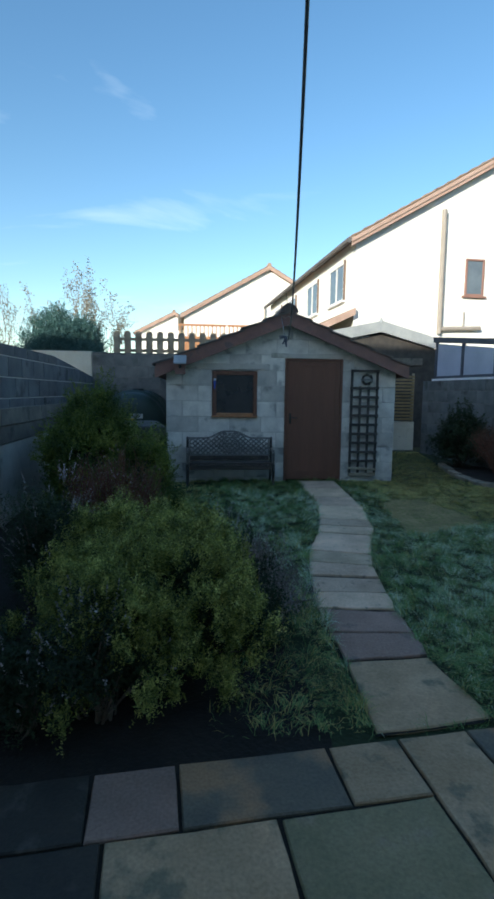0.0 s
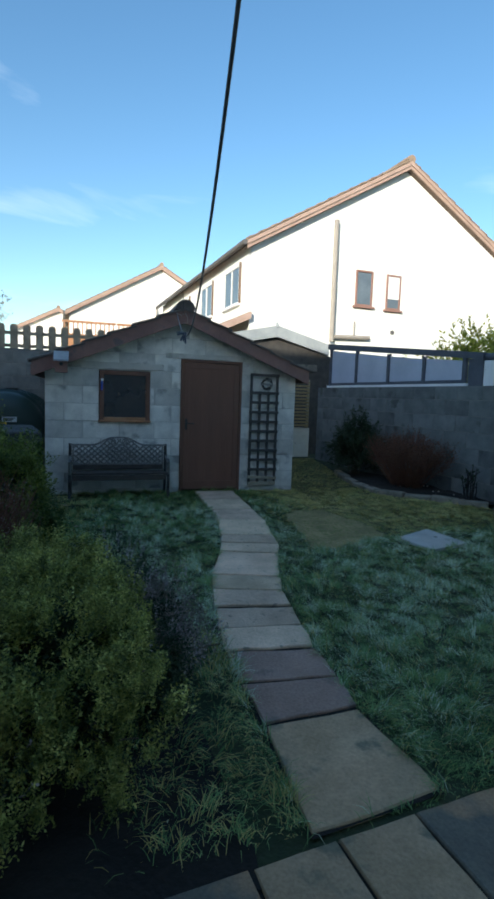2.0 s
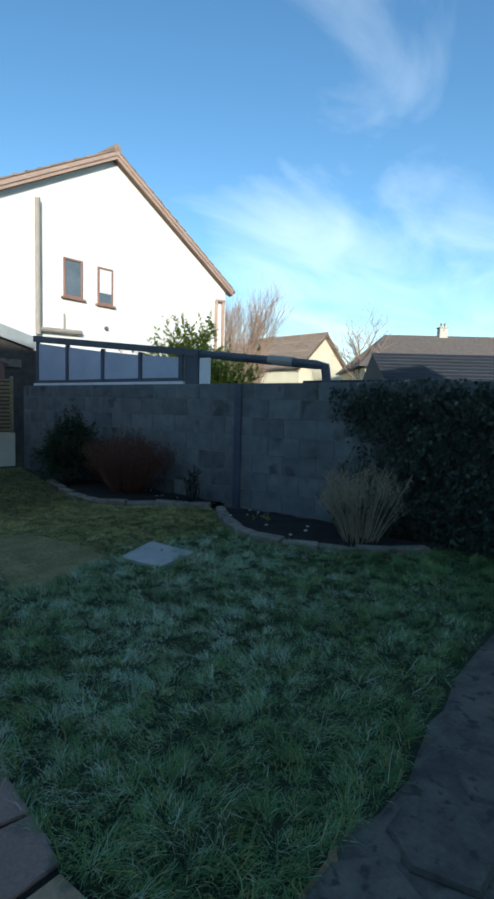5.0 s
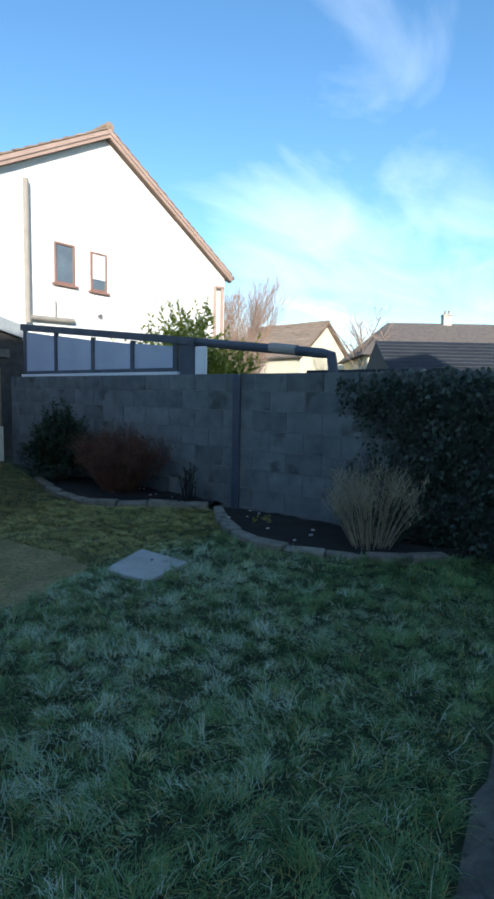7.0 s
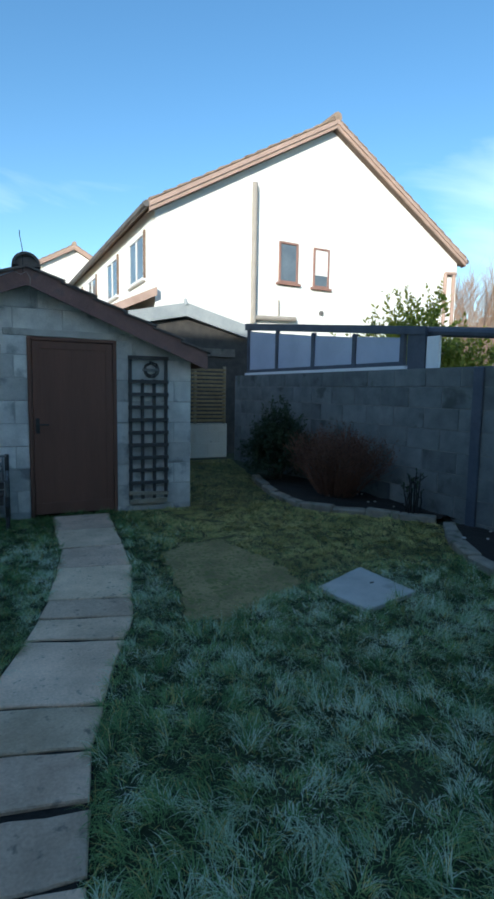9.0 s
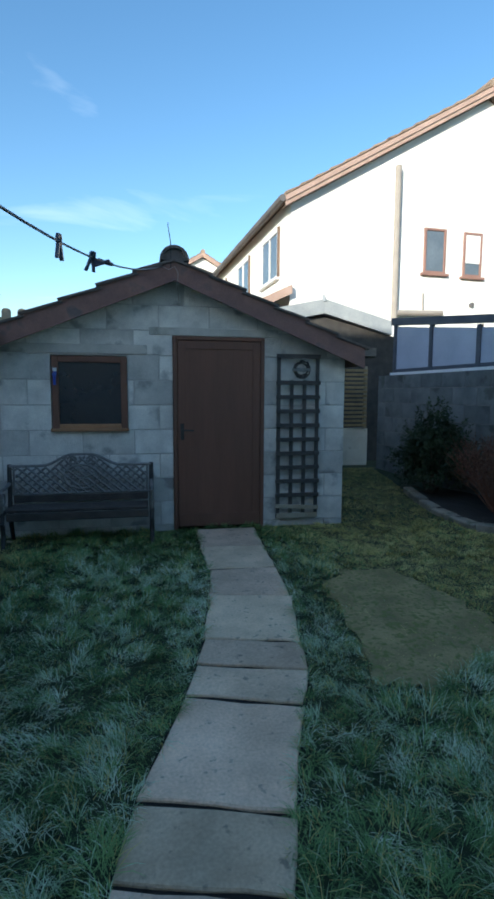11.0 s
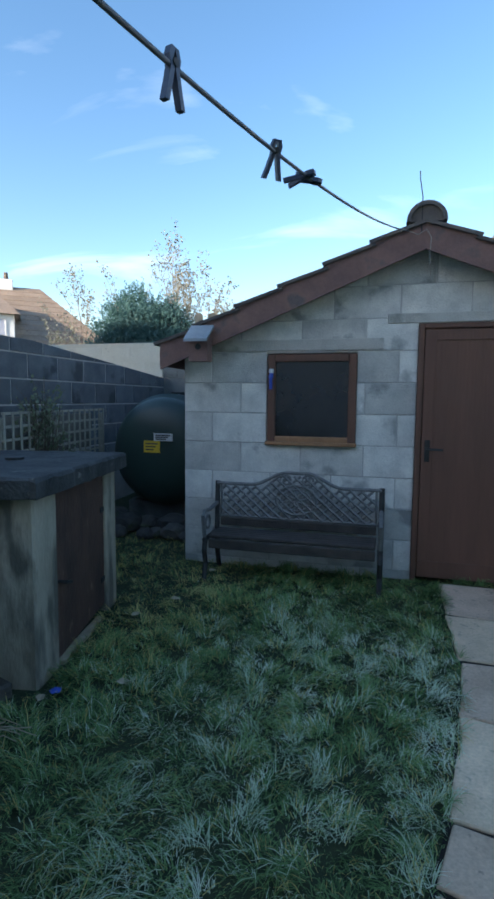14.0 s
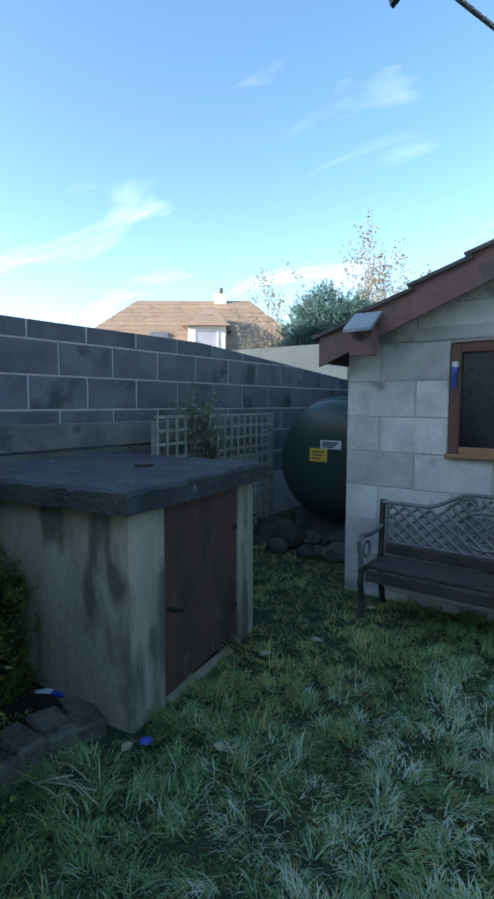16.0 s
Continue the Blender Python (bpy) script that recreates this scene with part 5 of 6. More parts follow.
for (ya, za), (yb, zb) in zip(tops, tops[1:]):
    sa, sb = rw_s(ya), rw_s(yb)
    b = bmesh.new()
    prism(b, [(sa + 0.03, 1.76), (sb - 0.03, 1.76), (sb - 0.03, zb - 0.02), (sa + 0.03, za - 0.02)], "y", 0.10, 0.108)
    part("panel", in_scr(b), "frosted_panel", scr, "pale blue frosted panel")
for y, z in tops:
    s = rw_s(y)
    part("post", in_scr(boxed(s - 0.035, 0.08, 1.672, s + 0.035, 0.13, z + 0.02, 0.004)), "beam", scr)
s0, s1 = rw_s(10.30), rw_s(6.80)
part("bottom_rail", in_scr(boxed(s0 - 0.04, 0.085, 1.715, s1 + 0.04, 0.125, 1.765, 0.004)), "beam", scr)
part("white_sill", in_scr(boxed(s0 - 0.04, 0.04, 1.672, s1 + 0.1, 0.16, 1.712, 0.004)), "white_trim", scr, "white strip along the wall top")
b = bmesh.new()
s2 = rw_s(6.45)
prism(b, [(s0 - 0.08, 2.45), (s2, 2.04), (s2, 2.13), (s0 - 0.08, 2.56)], "y", 0.06, 0.16)
part("top_beam", in_scr(b), "beam", scr)
part("end_post", in_scr(boxed(rw_s(6.72), 0.08, 1.672, rw_s(6.46), 0.14, 2.06, 0.004)), "beam", scr)
part("white_post", in_scr(boxed(rw_s(6.45), 0.09, 1.672, rw_s(6.28), 0.13, 2.02, 0.004)), "white_trim", scr)
b = bmesh.new()
tube(b, [(s2 - 0.1, 0.15, 2.09), (rw_s(4.7), 0.15, 1.885), (rw_s(4.58), 0.15, 1.86), (rw_s(4.55), 0.15, 1.67)], 0.055, 10)
part("gutter_pipe", in_scr(b), "beam", scr, "dark sloping gutter pipe")
b = bmesh.new()
tube(b, [(rw_s(5.35), 0.15, 1.966), (rw_s(5.0), 0.15, 1.923)], 0.062, 10)
part("pipe_sleeve", in_scr(b), "pipe_grey", scr)
cp = thing("flat_car_roof", RW @ Matrix.Translation((rw_s(4.6), 1.2, 1.2)), "dark low roof edge just over the wall top", "roof")
part("roof_sheet", boxed(-0.9, 0.0, 0.53, 0.5, 1.0, 0.57, 0.01), "tile_shade_dark", cp)
part("post", boxed(-0.2, 0.3, -1.2, -0.1, 0.4, 0.53), "wood_grey", cp)

# neighbour's shed in the gap beside the garden shed
nsh = thing("neighbour_shed", (4.4, 11.5, 0.1), "dark timber outbuilding with a pale felt roof edge", "shed")
b = bmesh.new()
prism(b, [(-1.0, 0.0), (1.45, 0.0), (1.45, 2.28), (1.0, 2.38), (0.0, 2.62), (-1.0, 2.42)], "y", 0.0, 0.6)
part("wall", b, "trellis_dark", nsh)
b = bmesh.new(); tube(b, [(0.0, -0.1, 2.86), (-0.02, -0.1, 2.97)], 0.05, 8, 0.02)
part("finial", b, "felt_pale", nsh)
for x0, z0, x1, z1 in ((-1.15, 2.42, 0.0, 2.66), (0.0, 2.66, 1.25, 2.32)):
    b = bmesh.new()
    prism(b, [(x0, z0), (x1, z1), (x1, z1 + 0.24), (x0, z0 + 0.24)], "y", -0.12, 0.75)
    part("roof_edge", b, "felt_pale", nsh, "pale grey felt and board roof edge")
part("cross_board", boxed(-1.0, -0.05, 1.95, 1.0, 0.0, 2.1), "wood_aged", nsh)
scl = thing("slatted_screen", (4.6, 10.9, 0.82), "yellow-brown slatted timber screen on a low wall", "screen")
for k in range(14):
    part("slat", boxed(-0.75, -0.012, 0.02 + k * 0.07, 0.4, 0.012, 0.062 + k * 0.07, 0.003), "slat_yellow", scl)
for x in (-0.73, -0.2, 0.36):
    part("post", boxed(x, 0.014, -0.02, x + 0.05, 0.06, 1.02, 0.003), "wood_grey", scl)
# roof of an outhouse over the block wall
nr = thing("neighbour_outhouse", (-4.4, 5.4, 0), "neighbour's low outhouse with a dark felt roof", "outbuilding")
part("wall", boxed(-1.4, -2.2, 0.0, 1.4, 2.4, 1.85), "mortar_dark", nr)
b = bmesh.new()
prism(b, [(-1.6, 1.86), (1.6, 1.86), (1.6, 1.91), (0.3, 2.27), (-1.6, 2.1)], "y", -2.3, 2.55)
part("roof", b, "tile_shade_dark", nr)

# drain cover set in the lawn
cov = thing("drain_cover", (3.61, 4.70, ground_z(4.7)), "pale square concrete drain cover set in the lawn", "drain cover")
slab_piece("slab", [(3.312, 4.83), (3.41, 4.40), (3.90, 4.53), (3.83, 5.06)], 0.03, 0.05, "concrete", cov, 0.004, 0.2, random.Random(2)).matrix_local = pose(0, 0, 0.022, 1.1, 0, 0)
b = bmesh.new(); tube(b, [(0.08, 0.05, 0.023), (0.11, 0.055, 0.023)], 0.006, 6)
part("lifting_eye", b, "iron_dark", cov)


# edging of the beds: short stones set end to end along a curve
def curve_points(pts, step):
    """Points at even steps along a smooth curve through pts."""
    fine = []
    P = [Vector((*p, 0)) for p in pts]
    P = [2 * P[0] - P[1], *P, 2 * P[-1] - P[-2]]
    for i in range(1, len(P) - 2):
        for k in range(24):
            t = k / 24
            a, b_, c, d_ = P[i - 1:i + 3]
            fine.append(0.5 * ((2 * b_) + (c - a) * t + (2 * a - 5 * b_ + 4 * c - d_) * t * t + (3 * b_ - a - 3 * c + d_) * t ** 3))
    fine.append(P[-2])
    out, acc = [fine[0]], 0.0
    for a, b_ in zip(fine, fine[1:]):
        acc += (b_ - a).length
        if acc >= step:
            out.append(b_); acc = 0.0
    return out


BED_1 = [(4.62, 8.7), (4.47, 8.1), (4.37, 7.3), (4.50, 6.8), (5.0, 6.35), (5.42, 5.88)]
BED_2 = [(5.42, 5.78), (4.93, 5.16), (4.70, 4.55), (4.74, 4.18), (4.95, 3.80), (5.27, 3.42), (5.82, 3.02)]
re_ = random.Random(21)


def edging(name, pts, label, step=0.34, wide=0.13, tall=0.065, stone="edging"):
    e = thing(name, (pts[0][0], pts[0][1], ground_z(pts[0][1])), label, "edging")
    ps = curve_points(pts, step)
    for a, b_ in zip(ps, ps[1:]):
        c, dd = (a + b_) / 2, b_ - a
        w, hgt = wide * re_.uniform(0.85, 1.15), tall * re_.uniform(0.8, 1.2)
        b = boxed(-dd.length / 2 + 0.002, -w / 2, -0.03, dd.length / 2 - 0.002, w / 2, hgt, 0.012)
        o = part("edging_stone", b, stone, e)
        o.matrix_local = e.matrix_world.inverted() @ Matrix.Translation((c.x, c.y, ground_z(c.y))) @ pose(0, 0, 0, re_.uniform(-4, 4), re_.uniform(-3, 3), math.degrees(math.atan2(dd.y, dd.x)))
    return e


edging("bed_edging", BED_1, "curved edging of mossy stones round a flower bed")
edging("bed_edging", BED_2, "curved edging of mossy stones round a flower bed")
edging("brick_edging", [(-0.24, 5.50), (-0.29, 5.34), (-0.30, 5.16), (-0.27, 4.95), (-0.20, 4.7), (-0.08, 4.4)], "old tilted bricks edging the border by the bunker", 0.125, 0.22, 0.07, "old_concrete")


def bed_soil(name, pts, wall_pts, label):
    """A mounded bed of earth between its edging and the wall."""
    b = bmesh.new()
    ps = curve_points(pts, 0.12)
    n, rows2 = len(ps), []
    for k in range(9):
        f = k / 8
        row = []
        for i, p in enumerate(ps):
            q = Vector((*wall_pts[0], 0)).lerp(Vector((*wall_pts[1], 0)), i / (n - 1))
            v = p.lerp(q, f)
            h = min(1, i / 8) * 0.055 * math.sin(math.pi * min(1, f * 1.2)) ** 0.5 if 0 < f < 0.83 else 0.03 * min(1, i / 8)
            row.append(b.verts.new((v.x, v.y, ground_z(v.y) + 0.004 + min(1, i / 4) * (0.01 + re_.uniform(-0.012, 0.012)) + h)))
        rows2.append(row)
    for r0, r1 in zip(rows2, rows2[1:]):
        for i in range(n - 1):
            b.faces.new((r0[i], r0[i + 1], r1[i + 1], r1[i]))
    return tagged(link(name, b, "soil", smooth=True), label, "flower bed", kind="structure")


bed_soil("flower_bed_1", BED_1, ((5.28, 8.7), (5.60, 5.88)), "dark bare earth of a winter flower bed")
bed_soil("flower_bed_2", BED_2, ((5.61, 5.78), (5.93, 3.02)), "dark bare earth of a winter flower bed")
LEFT_BED = [(0.84, 1.70), (0.86, 1.82), (0.82, 2.30), (0.74, 2.9), (0.48, 3.5), (0.12, 4.02), (-0.14, 4.4), (-0.28, 4.8), (-0.33, 5.08), (-0.22, 5.42)]
bed_soil("flower_bed_3", LEFT_BED, ((-1.5, 1.45), (-1.5, 5.6)), "dark earth of the shrub border")
for k in range(16):
    x, y = ((5.05, 7.3), (5.2, 6.6), (5.3, 5.3), (5.2, 4.4))[k % 4]
    st = thing("pebble", (x + re_.uniform(-0.3, 0.25), y + re_.uniform(-0.3, 0.3), ground_z(y) + 0.07), "small pale stone lying on the bed", "stone", "stones on the beds")
    b = bmesh.new()
    bmesh.ops.create_icosphere(b, subdivisions=1, radius=0.019 * re_.uniform(0.5, 1.2))
    for v in b.verts:
        v.co = Vector((v.co.x * 1.3, v.co.y, v.co.z * 0.6)) * re_.uniform(0.85, 1.15)
    part("stone", b, "concrete", st)
litter = thing("blue_litter", (0.045, 5.49, ground_z(5.49) + 0.035), "small crumpled blue plastic scrap in the grass", "litter")
b = bmesh.new()
bmesh.ops.create_icosphere(b, subdivisions=2, radius=0.022)
for v in b.verts:
    v.co = Vector((v.co.x * re_.uniform(0.6, 1.4), v.co.y * re_.uniform(0.6, 1.4), v.co.z * 0.5))
part("scrap", b, "blue_plastic", litter)

wrapper = thing("plastic_wrapper", (-0.52, 5.43, ground_z(5.43) + 0.05), "crumpled white and blue plastic wrapper on the soil", "litter")
for k, (mt, nm) in enumerate((("label_white", "white_film"), ("blue_plastic", "blue_print"))):
    b = bmesh.new()
    bmesh.ops.create_icosphere(b, subdivisions=2, radius=0.045)
    for v in b.verts:
        v.co = Vector((v.co.x * re_.uniform(1.2, 1.7) + 0.07 * k, v.co.y * re_.uniform(0.35, 0.6), v.co.z * re_.uniform(0.25, 0.5)))
    b.transform(pose(0, 0, 0, 0, 0, 35))
    part(nm, b, mt, wrapper)
# dark rubble below the tank
for k in range(16):
    x, y = -1.45 + 1.25 * (k % 8) / 7 + re_.uniform(-0.06, 0.06), 8.12 - 0.22 * (k // 8) + re_.uniform(-0.05, 0.05)
    r = re_.uniform(0.09, 0.16) * (1.0 if k < 8 else 0.7)
    st = thing("rubble_stone", (x, y, ground_z(y) - 0.01), "dark damp rubble stone heaped below the oil tank", "stone", "rubble by the tank")
    b = bmesh.new()
    bmesh.ops.create_icosphere(b, subdivisions=2, radius=r)
    for v in b.verts:
        q = 1 + 0.35 * noise.noise(v.co * 9 + Vector((k * 3.1, 0, 0)))
        v.co = Vector((v.co.x * 1.25 * q, v.co.y * q, max(0.0, v.co.z * 0.8 * q + r * 0.55)))
    part("stone", b, "rubble", st)
# straw-coloured scraps in the grass by the bunker
for x, y, a in ((0.16, 6.55, 20), (0.03, 6.28, 70), (0.02, 5.42, 110), (0.30, 5.62, 15), (0.22, 7.1, 60)):
    lf = thing("fallen_leaf", (x, y, ground_z(y) + 0.035), "pale dry leaf fallen on the grass", "leaf", "fallen leaves")
    b = bmesh.new()
    vs = [b.verts.new(p) for p in ((-0.035, 0, 0.004), (-0.01, 0.018, 0.012), (0.02, 0.014, 0.008), (0.04, 0, 0.0), (0.02, -0.015, 0.01), (-0.01, -0.017, 0.006), (0.0, 0.0, 0.0))]
    for i in range(6):
        b.faces.new((vs[i], vs[(i + 1) % 6], vs[6]))
    b.transform(pose(0, 0, 0, 8, 5, a))
    part("blade", b, "straw", lf)

# ---- plants ----
M["leaf_box"] = leafy("olive_green_leaves", [(0.036, 0.05, 0.016), (0.13, 0.16, 0.042), (0.37, 0.39, 0.10), (0.75, 0.70, 0.24)], patch=13.0)
M["leaf_conifer"] = leafy("bright_conifer_leaves", [(0.022, 0.038, 0.014), (0.065, 0.105, 0.026), (0.17, 0.22, 0.045), (0.38, 0.42, 0.085)], patch=3.5)
# leaves of heathers and evergreens, also painted shade inside clumped shrubs
M["leaf_dark"] = leafy("dark_evergreen_and_shade_leaves", [(0.018, 0.033, 0.018), (0.038, 0.06, 0.03), (0.068, 0.098, 0.045)], patch=3.0)
M["leaf_ivy"] = leafy("ivy_leaves", [(0.021, 0.033, 0.024), (0.045, 0.068, 0.045), (0.075, 0.105, 0.075), (0.12, 0.14, 0.11)], rough=0.4, patch=4.0, through_light=0.1)
M["leaf_heather"] = leafy("grey_heather", [(0.084, 0.074, 0.063), (0.179, 0.147, 0.126), (0.315, 0.252, 0.231), (0.63, 0.525, 0.546)], patch=5.0)
M["flower_pale"] = leafy("pale_heather_flowers", [(0.22, 0.19, 0.20), (0.38, 0.34, 0.34), (0.55, 0.5, 0.5)], patch=6.0)
M["leaf_red"] = leafy("red_brown_leaves", [(0.04, 0.02, 0.014), (0.085, 0.042, 0.027), (0.135, 0.07, 0.04)], patch=4.0)
M["leaf_yellow"] = leafy("yellow_green_leaves", [(0.123, 0.158, 0.026), (0.298, 0.316, 0.053), (0.579, 0.562, 0.105)], patch=2.0, through_light=0.35)
M["leaf_sparse"] = leafy("pale_birch_leaves", [(0.208, 0.195, 0.091), (0.364, 0.312, 0.169), (0.52, 0.429, 0.26)], patch=1.0, through_light=0.3)
M["leaf_climber"] = leafy("grey_green_climber_leaves", [(0.10, 0.13, 0.08), (0.18, 0.22, 0.13), (0.28, 0.31, 0.2)], patch=3.0)
M["leaf_birch"] = leafy("birch_leaves", [(0.18, 0.18, 0.14), (0.28, 0.275, 0.215), (0.40, 0.385, 0.31)], patch=1.0, through_light=0.3)
M["leaf_hedge"] = leafy("blue_green_hedge", [(0.035, 0.09, 0.10), (0.075, 0.17, 0.165), (0.13, 0.26, 0.225)], patch=1.2)
M["grass_green"] = leafy("grass_green", [(0.06, 0.122, 0.042), (0.155, 0.285, 0.098), (0.31, 0.47, 0.18)], patch=4.0)
M["grass_frost"] = leafy("grass_frosted", [(0.25, 0.36, 0.195), (0.54, 0.66, 0.44), (0.86, 0.88, 0.72)], rough=0.7, patch=5.0)
M["grass_worn"] = leafy("grass_worn_yellow", [(0.28, 0.254, 0.074), (0.532, 0.431, 0.146), (0.8, 0.661, 0.27)], patch=2.0)


def unit(a):
    return a / np.maximum(np.linalg.norm(a, axis=1, keepdims=True), 1e-9)


def leaf_mesh(name, pos, dirs, length, width, material, parent, rng, roll=None):
    """Many small leaves, each a folded diamond: base, two sides, tip."""
    n = len(pos)
    d = unit(dirs)
    side = unit(np.cross(d, unit(rng.normal(size=(n, 3)) if roll is None else roll + rng.normal(size=(n, 3)) * 0.4)))
    nor = np.cross(side, d)
    L = (length * rng.uniform(0.7, 1.3, (n, 1)))
    W = (width * rng.uniform(0.7, 1.3, (n, 1)))
    v = np.stack([pos, pos + d * L * 0.45 + side * W * 0.5 + nor * W * 0.15, pos + d * L, pos + d * L * 0.45 - side * W * 0.5 + nor * W * 0.15], 1).reshape(-1, 3)
    i = np.arange(n)[:, None] * 4
    return raw_mesh(name, v, np.concatenate([np.concatenate([i, i + 1, i + 2], 1), np.concatenate([i, i + 2, i + 3], 1)]), material, parent)


def dome_points(rng, n, radii, height, lump, seed, low=-0.1, spread=(0.72, 1.04)):
    """Points in the outer shell of a lumpy dome that stands on z = 0, and the outward directions there."""
    d = rng.normal(size=(n * 2, 3)); d = unit(d); d = d[d[:, 2] > low][:n]
    k = np.array([1 + lump * noise.noise(Vector((p[0] * 2.2 + seed * 7.1, p[1] * 2.2, p[2] * 2.2))) + 0.7 * lump * noise.noise(Vector((p[0] * 5 + seed, p[1] * 5, p[2] * 5))) for p in d])
    r = (k * rng.uniform(*spread, len(d)))[:, None]
    p = d * r * np.array([radii[0], radii[1], height * 0.62]) + np.array([0, 0, height * 0.40])
    keep = p[:, 2] > 0.02
    return p[keep], d[keep]


def shrub(name, place, radii, height, label, leaf_mat, shoots=1400, per=12, leaf=(0.022, 0.010), shoot=0.10, lump=0.35, up=0.6, seed=1, stem_mat="twig", low=-0.25,
          flowers=None, n_flowers=0, category="shrub", angle=0.8, clumps=0, clump=0.05):
    """A shrub with woody stems and a crown of leafy shoots."""
    rng = np.random.default_rng(seed)
    t = thing(name, (place[0], place[1], ground_z(place[1])), label, category)
    b = bmesh.new()
    rs = random.Random(seed)
    p, d = dome_points(rng, shoots, radii, height, lump, seed, low)
    if clumps:  # shoots gathered into sprays, some standing out and some set back, with gaps between
        c, cd = dome_points(rng, clumps, radii, height, lump, seed, low, (0.72, 1.08))
        pick = rng.integers(0, len(c), len(p))
        p = c[pick] + np.clip(rng.normal(size=p.shape), -1.8, 1.8) * clump * rng.uniform(0.5, 1.2, len(c))[pick][:, None]
        d = unit(cd[pick] + rng.normal(size=p.shape) * 0.25)
        ok = p[:, 2] > 0.02
        p, d = p[ok], d[ok]
    for k in rs.sample(range(len(p)), min(26, len(p))):
        e = Vector(p[k]) * 0.93
        s0 = Vector((rs.uniform(-0.06, 0.06), rs.uniform(-0.06, 0.06), -0.02))
        mid = s0.lerp(e, 0.5) + Vector((rs.uniform(-0.05, 0.05), rs.uniform(-0.05, 0.05), 0.04))
        tube(b, [s0, mid, e], 0.008, 5, 0.003)
    tagged(part("stem_mass", b, stem_mat, t), kind="stuff")
    ax = unit(d * (1 - up) + np.array([0, 0, up]) + rng.normal(size=d.shape) * 0.28)
    f = np.tile(np.linspace(0, 1, per), len(p))
    P, A = np.repeat(p, per, 0), np.repeat(ax, per, 0)
    ll = np.repeat(shoot * rng.uniform(0.6, 1.4, len(p)), per)
    pos = P + A * ((f - 0.6) * ll)[:, None]
    out = unit(A * (1.25 - angle) + unit(np.cross(A, rng.normal(size=A.shape))) * angle)
    leaf_mesh("foliage", pos, out, leaf[0], leaf[1], leaf_mat, t, rng)
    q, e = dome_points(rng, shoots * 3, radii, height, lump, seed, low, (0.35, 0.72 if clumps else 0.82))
    # clumped shrubs get dark inner leaves, shade coloured in between the sprays
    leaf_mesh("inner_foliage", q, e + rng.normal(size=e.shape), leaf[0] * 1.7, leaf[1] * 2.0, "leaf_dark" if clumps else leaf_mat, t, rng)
    if flowers:
        q, e = dome_points(rng, n_flowers, radii, height, lump, seed, 0.0, (0.98, 1.1))
        k = 9
        Q, E = np.repeat(q, k, 0), np.repeat(unit(e + np.array([0, 0, 0.8])), k, 0)
        Q = Q + E * np.tile(np.linspace(0, 0.07, k), len(q))[:, None]
        tagged(leaf_mesh("blossom", Q, unit(E + rng.normal(size=E.shape) * 0.8), 0.012, 0.009, flowers, t, rng), kind="stuff")
    return t


def twiggy(name, place, spread, height, label, mat, n=160, seed=1, radius=0.004, leaf_mat=None, n_leaf=0, leaf=(0.03, 0.015), fork=2, base=0.10, category="shrub"):
    """A bare shrub: many fine upright stems that fork towards their tips."""
    rs, rng = random.Random(seed), np.random.default_rng(seed)
    t = thing(name, (place[0], place[1], ground_z(place[1])), label, category)
    b = bmesh.new()
    tips = []
    for k in range(n):
        a = rs.uniform(0, 6.283)
        r = math.sqrt(rs.random())
        s0 = Vector((base * r * math.cos(a), base * r * math.sin(a), -0.02))
        h = height * rs.uniform(0.55, 1.0) * (1 - 0.25 * r)
        e = Vector((spread[0] * r * math.cos(a), spread[1] * r * math.sin(a), h))
        mid = s0.lerp(e, 0.5) + Vector((rs.uniform(-0.03, 0.03), rs.uniform(-0.03, 0.03), 0.06 * height))
        tube(b, [s0, mid, e], radius * 1.3, 3, radius * 0.5)
        for j in range(fork):
            f = rs.uniform(0.4, 0.85)
            p = mid.lerp(e, f * 1.2 - 0.2)
            q = p + Vector((rs.uniform(-0.12, 0.12), rs.uniform(-0.12, 0.12), rs.uniform(0.05, 0.2))) * height
            tube(b, [p, q], radius * 0.7, 3, radius * 0.4)
            tips.append((p, q))
        tips.append((mid, e))
    tagged(part("stem_mass", b, mat, t), kind="stuff")
    if leaf_mat:
        idx = rng.integers(0, len(tips), n_leaf)
        A, B = np.array([list(x[0]) for x in tips]), np.array([list(x[1]) for x in tips])
        f = rng.uniform(0.1, 1.0, (n_leaf, 1))
        leaf_mesh("foliage", A[idx] + (B[idx] - A[idx]) * f, rng.normal(size=(n_leaf, 3)) + np.array([0, 0, 0.5]), leaf[0], leaf[1], leaf_mat, t, rng)
    return t


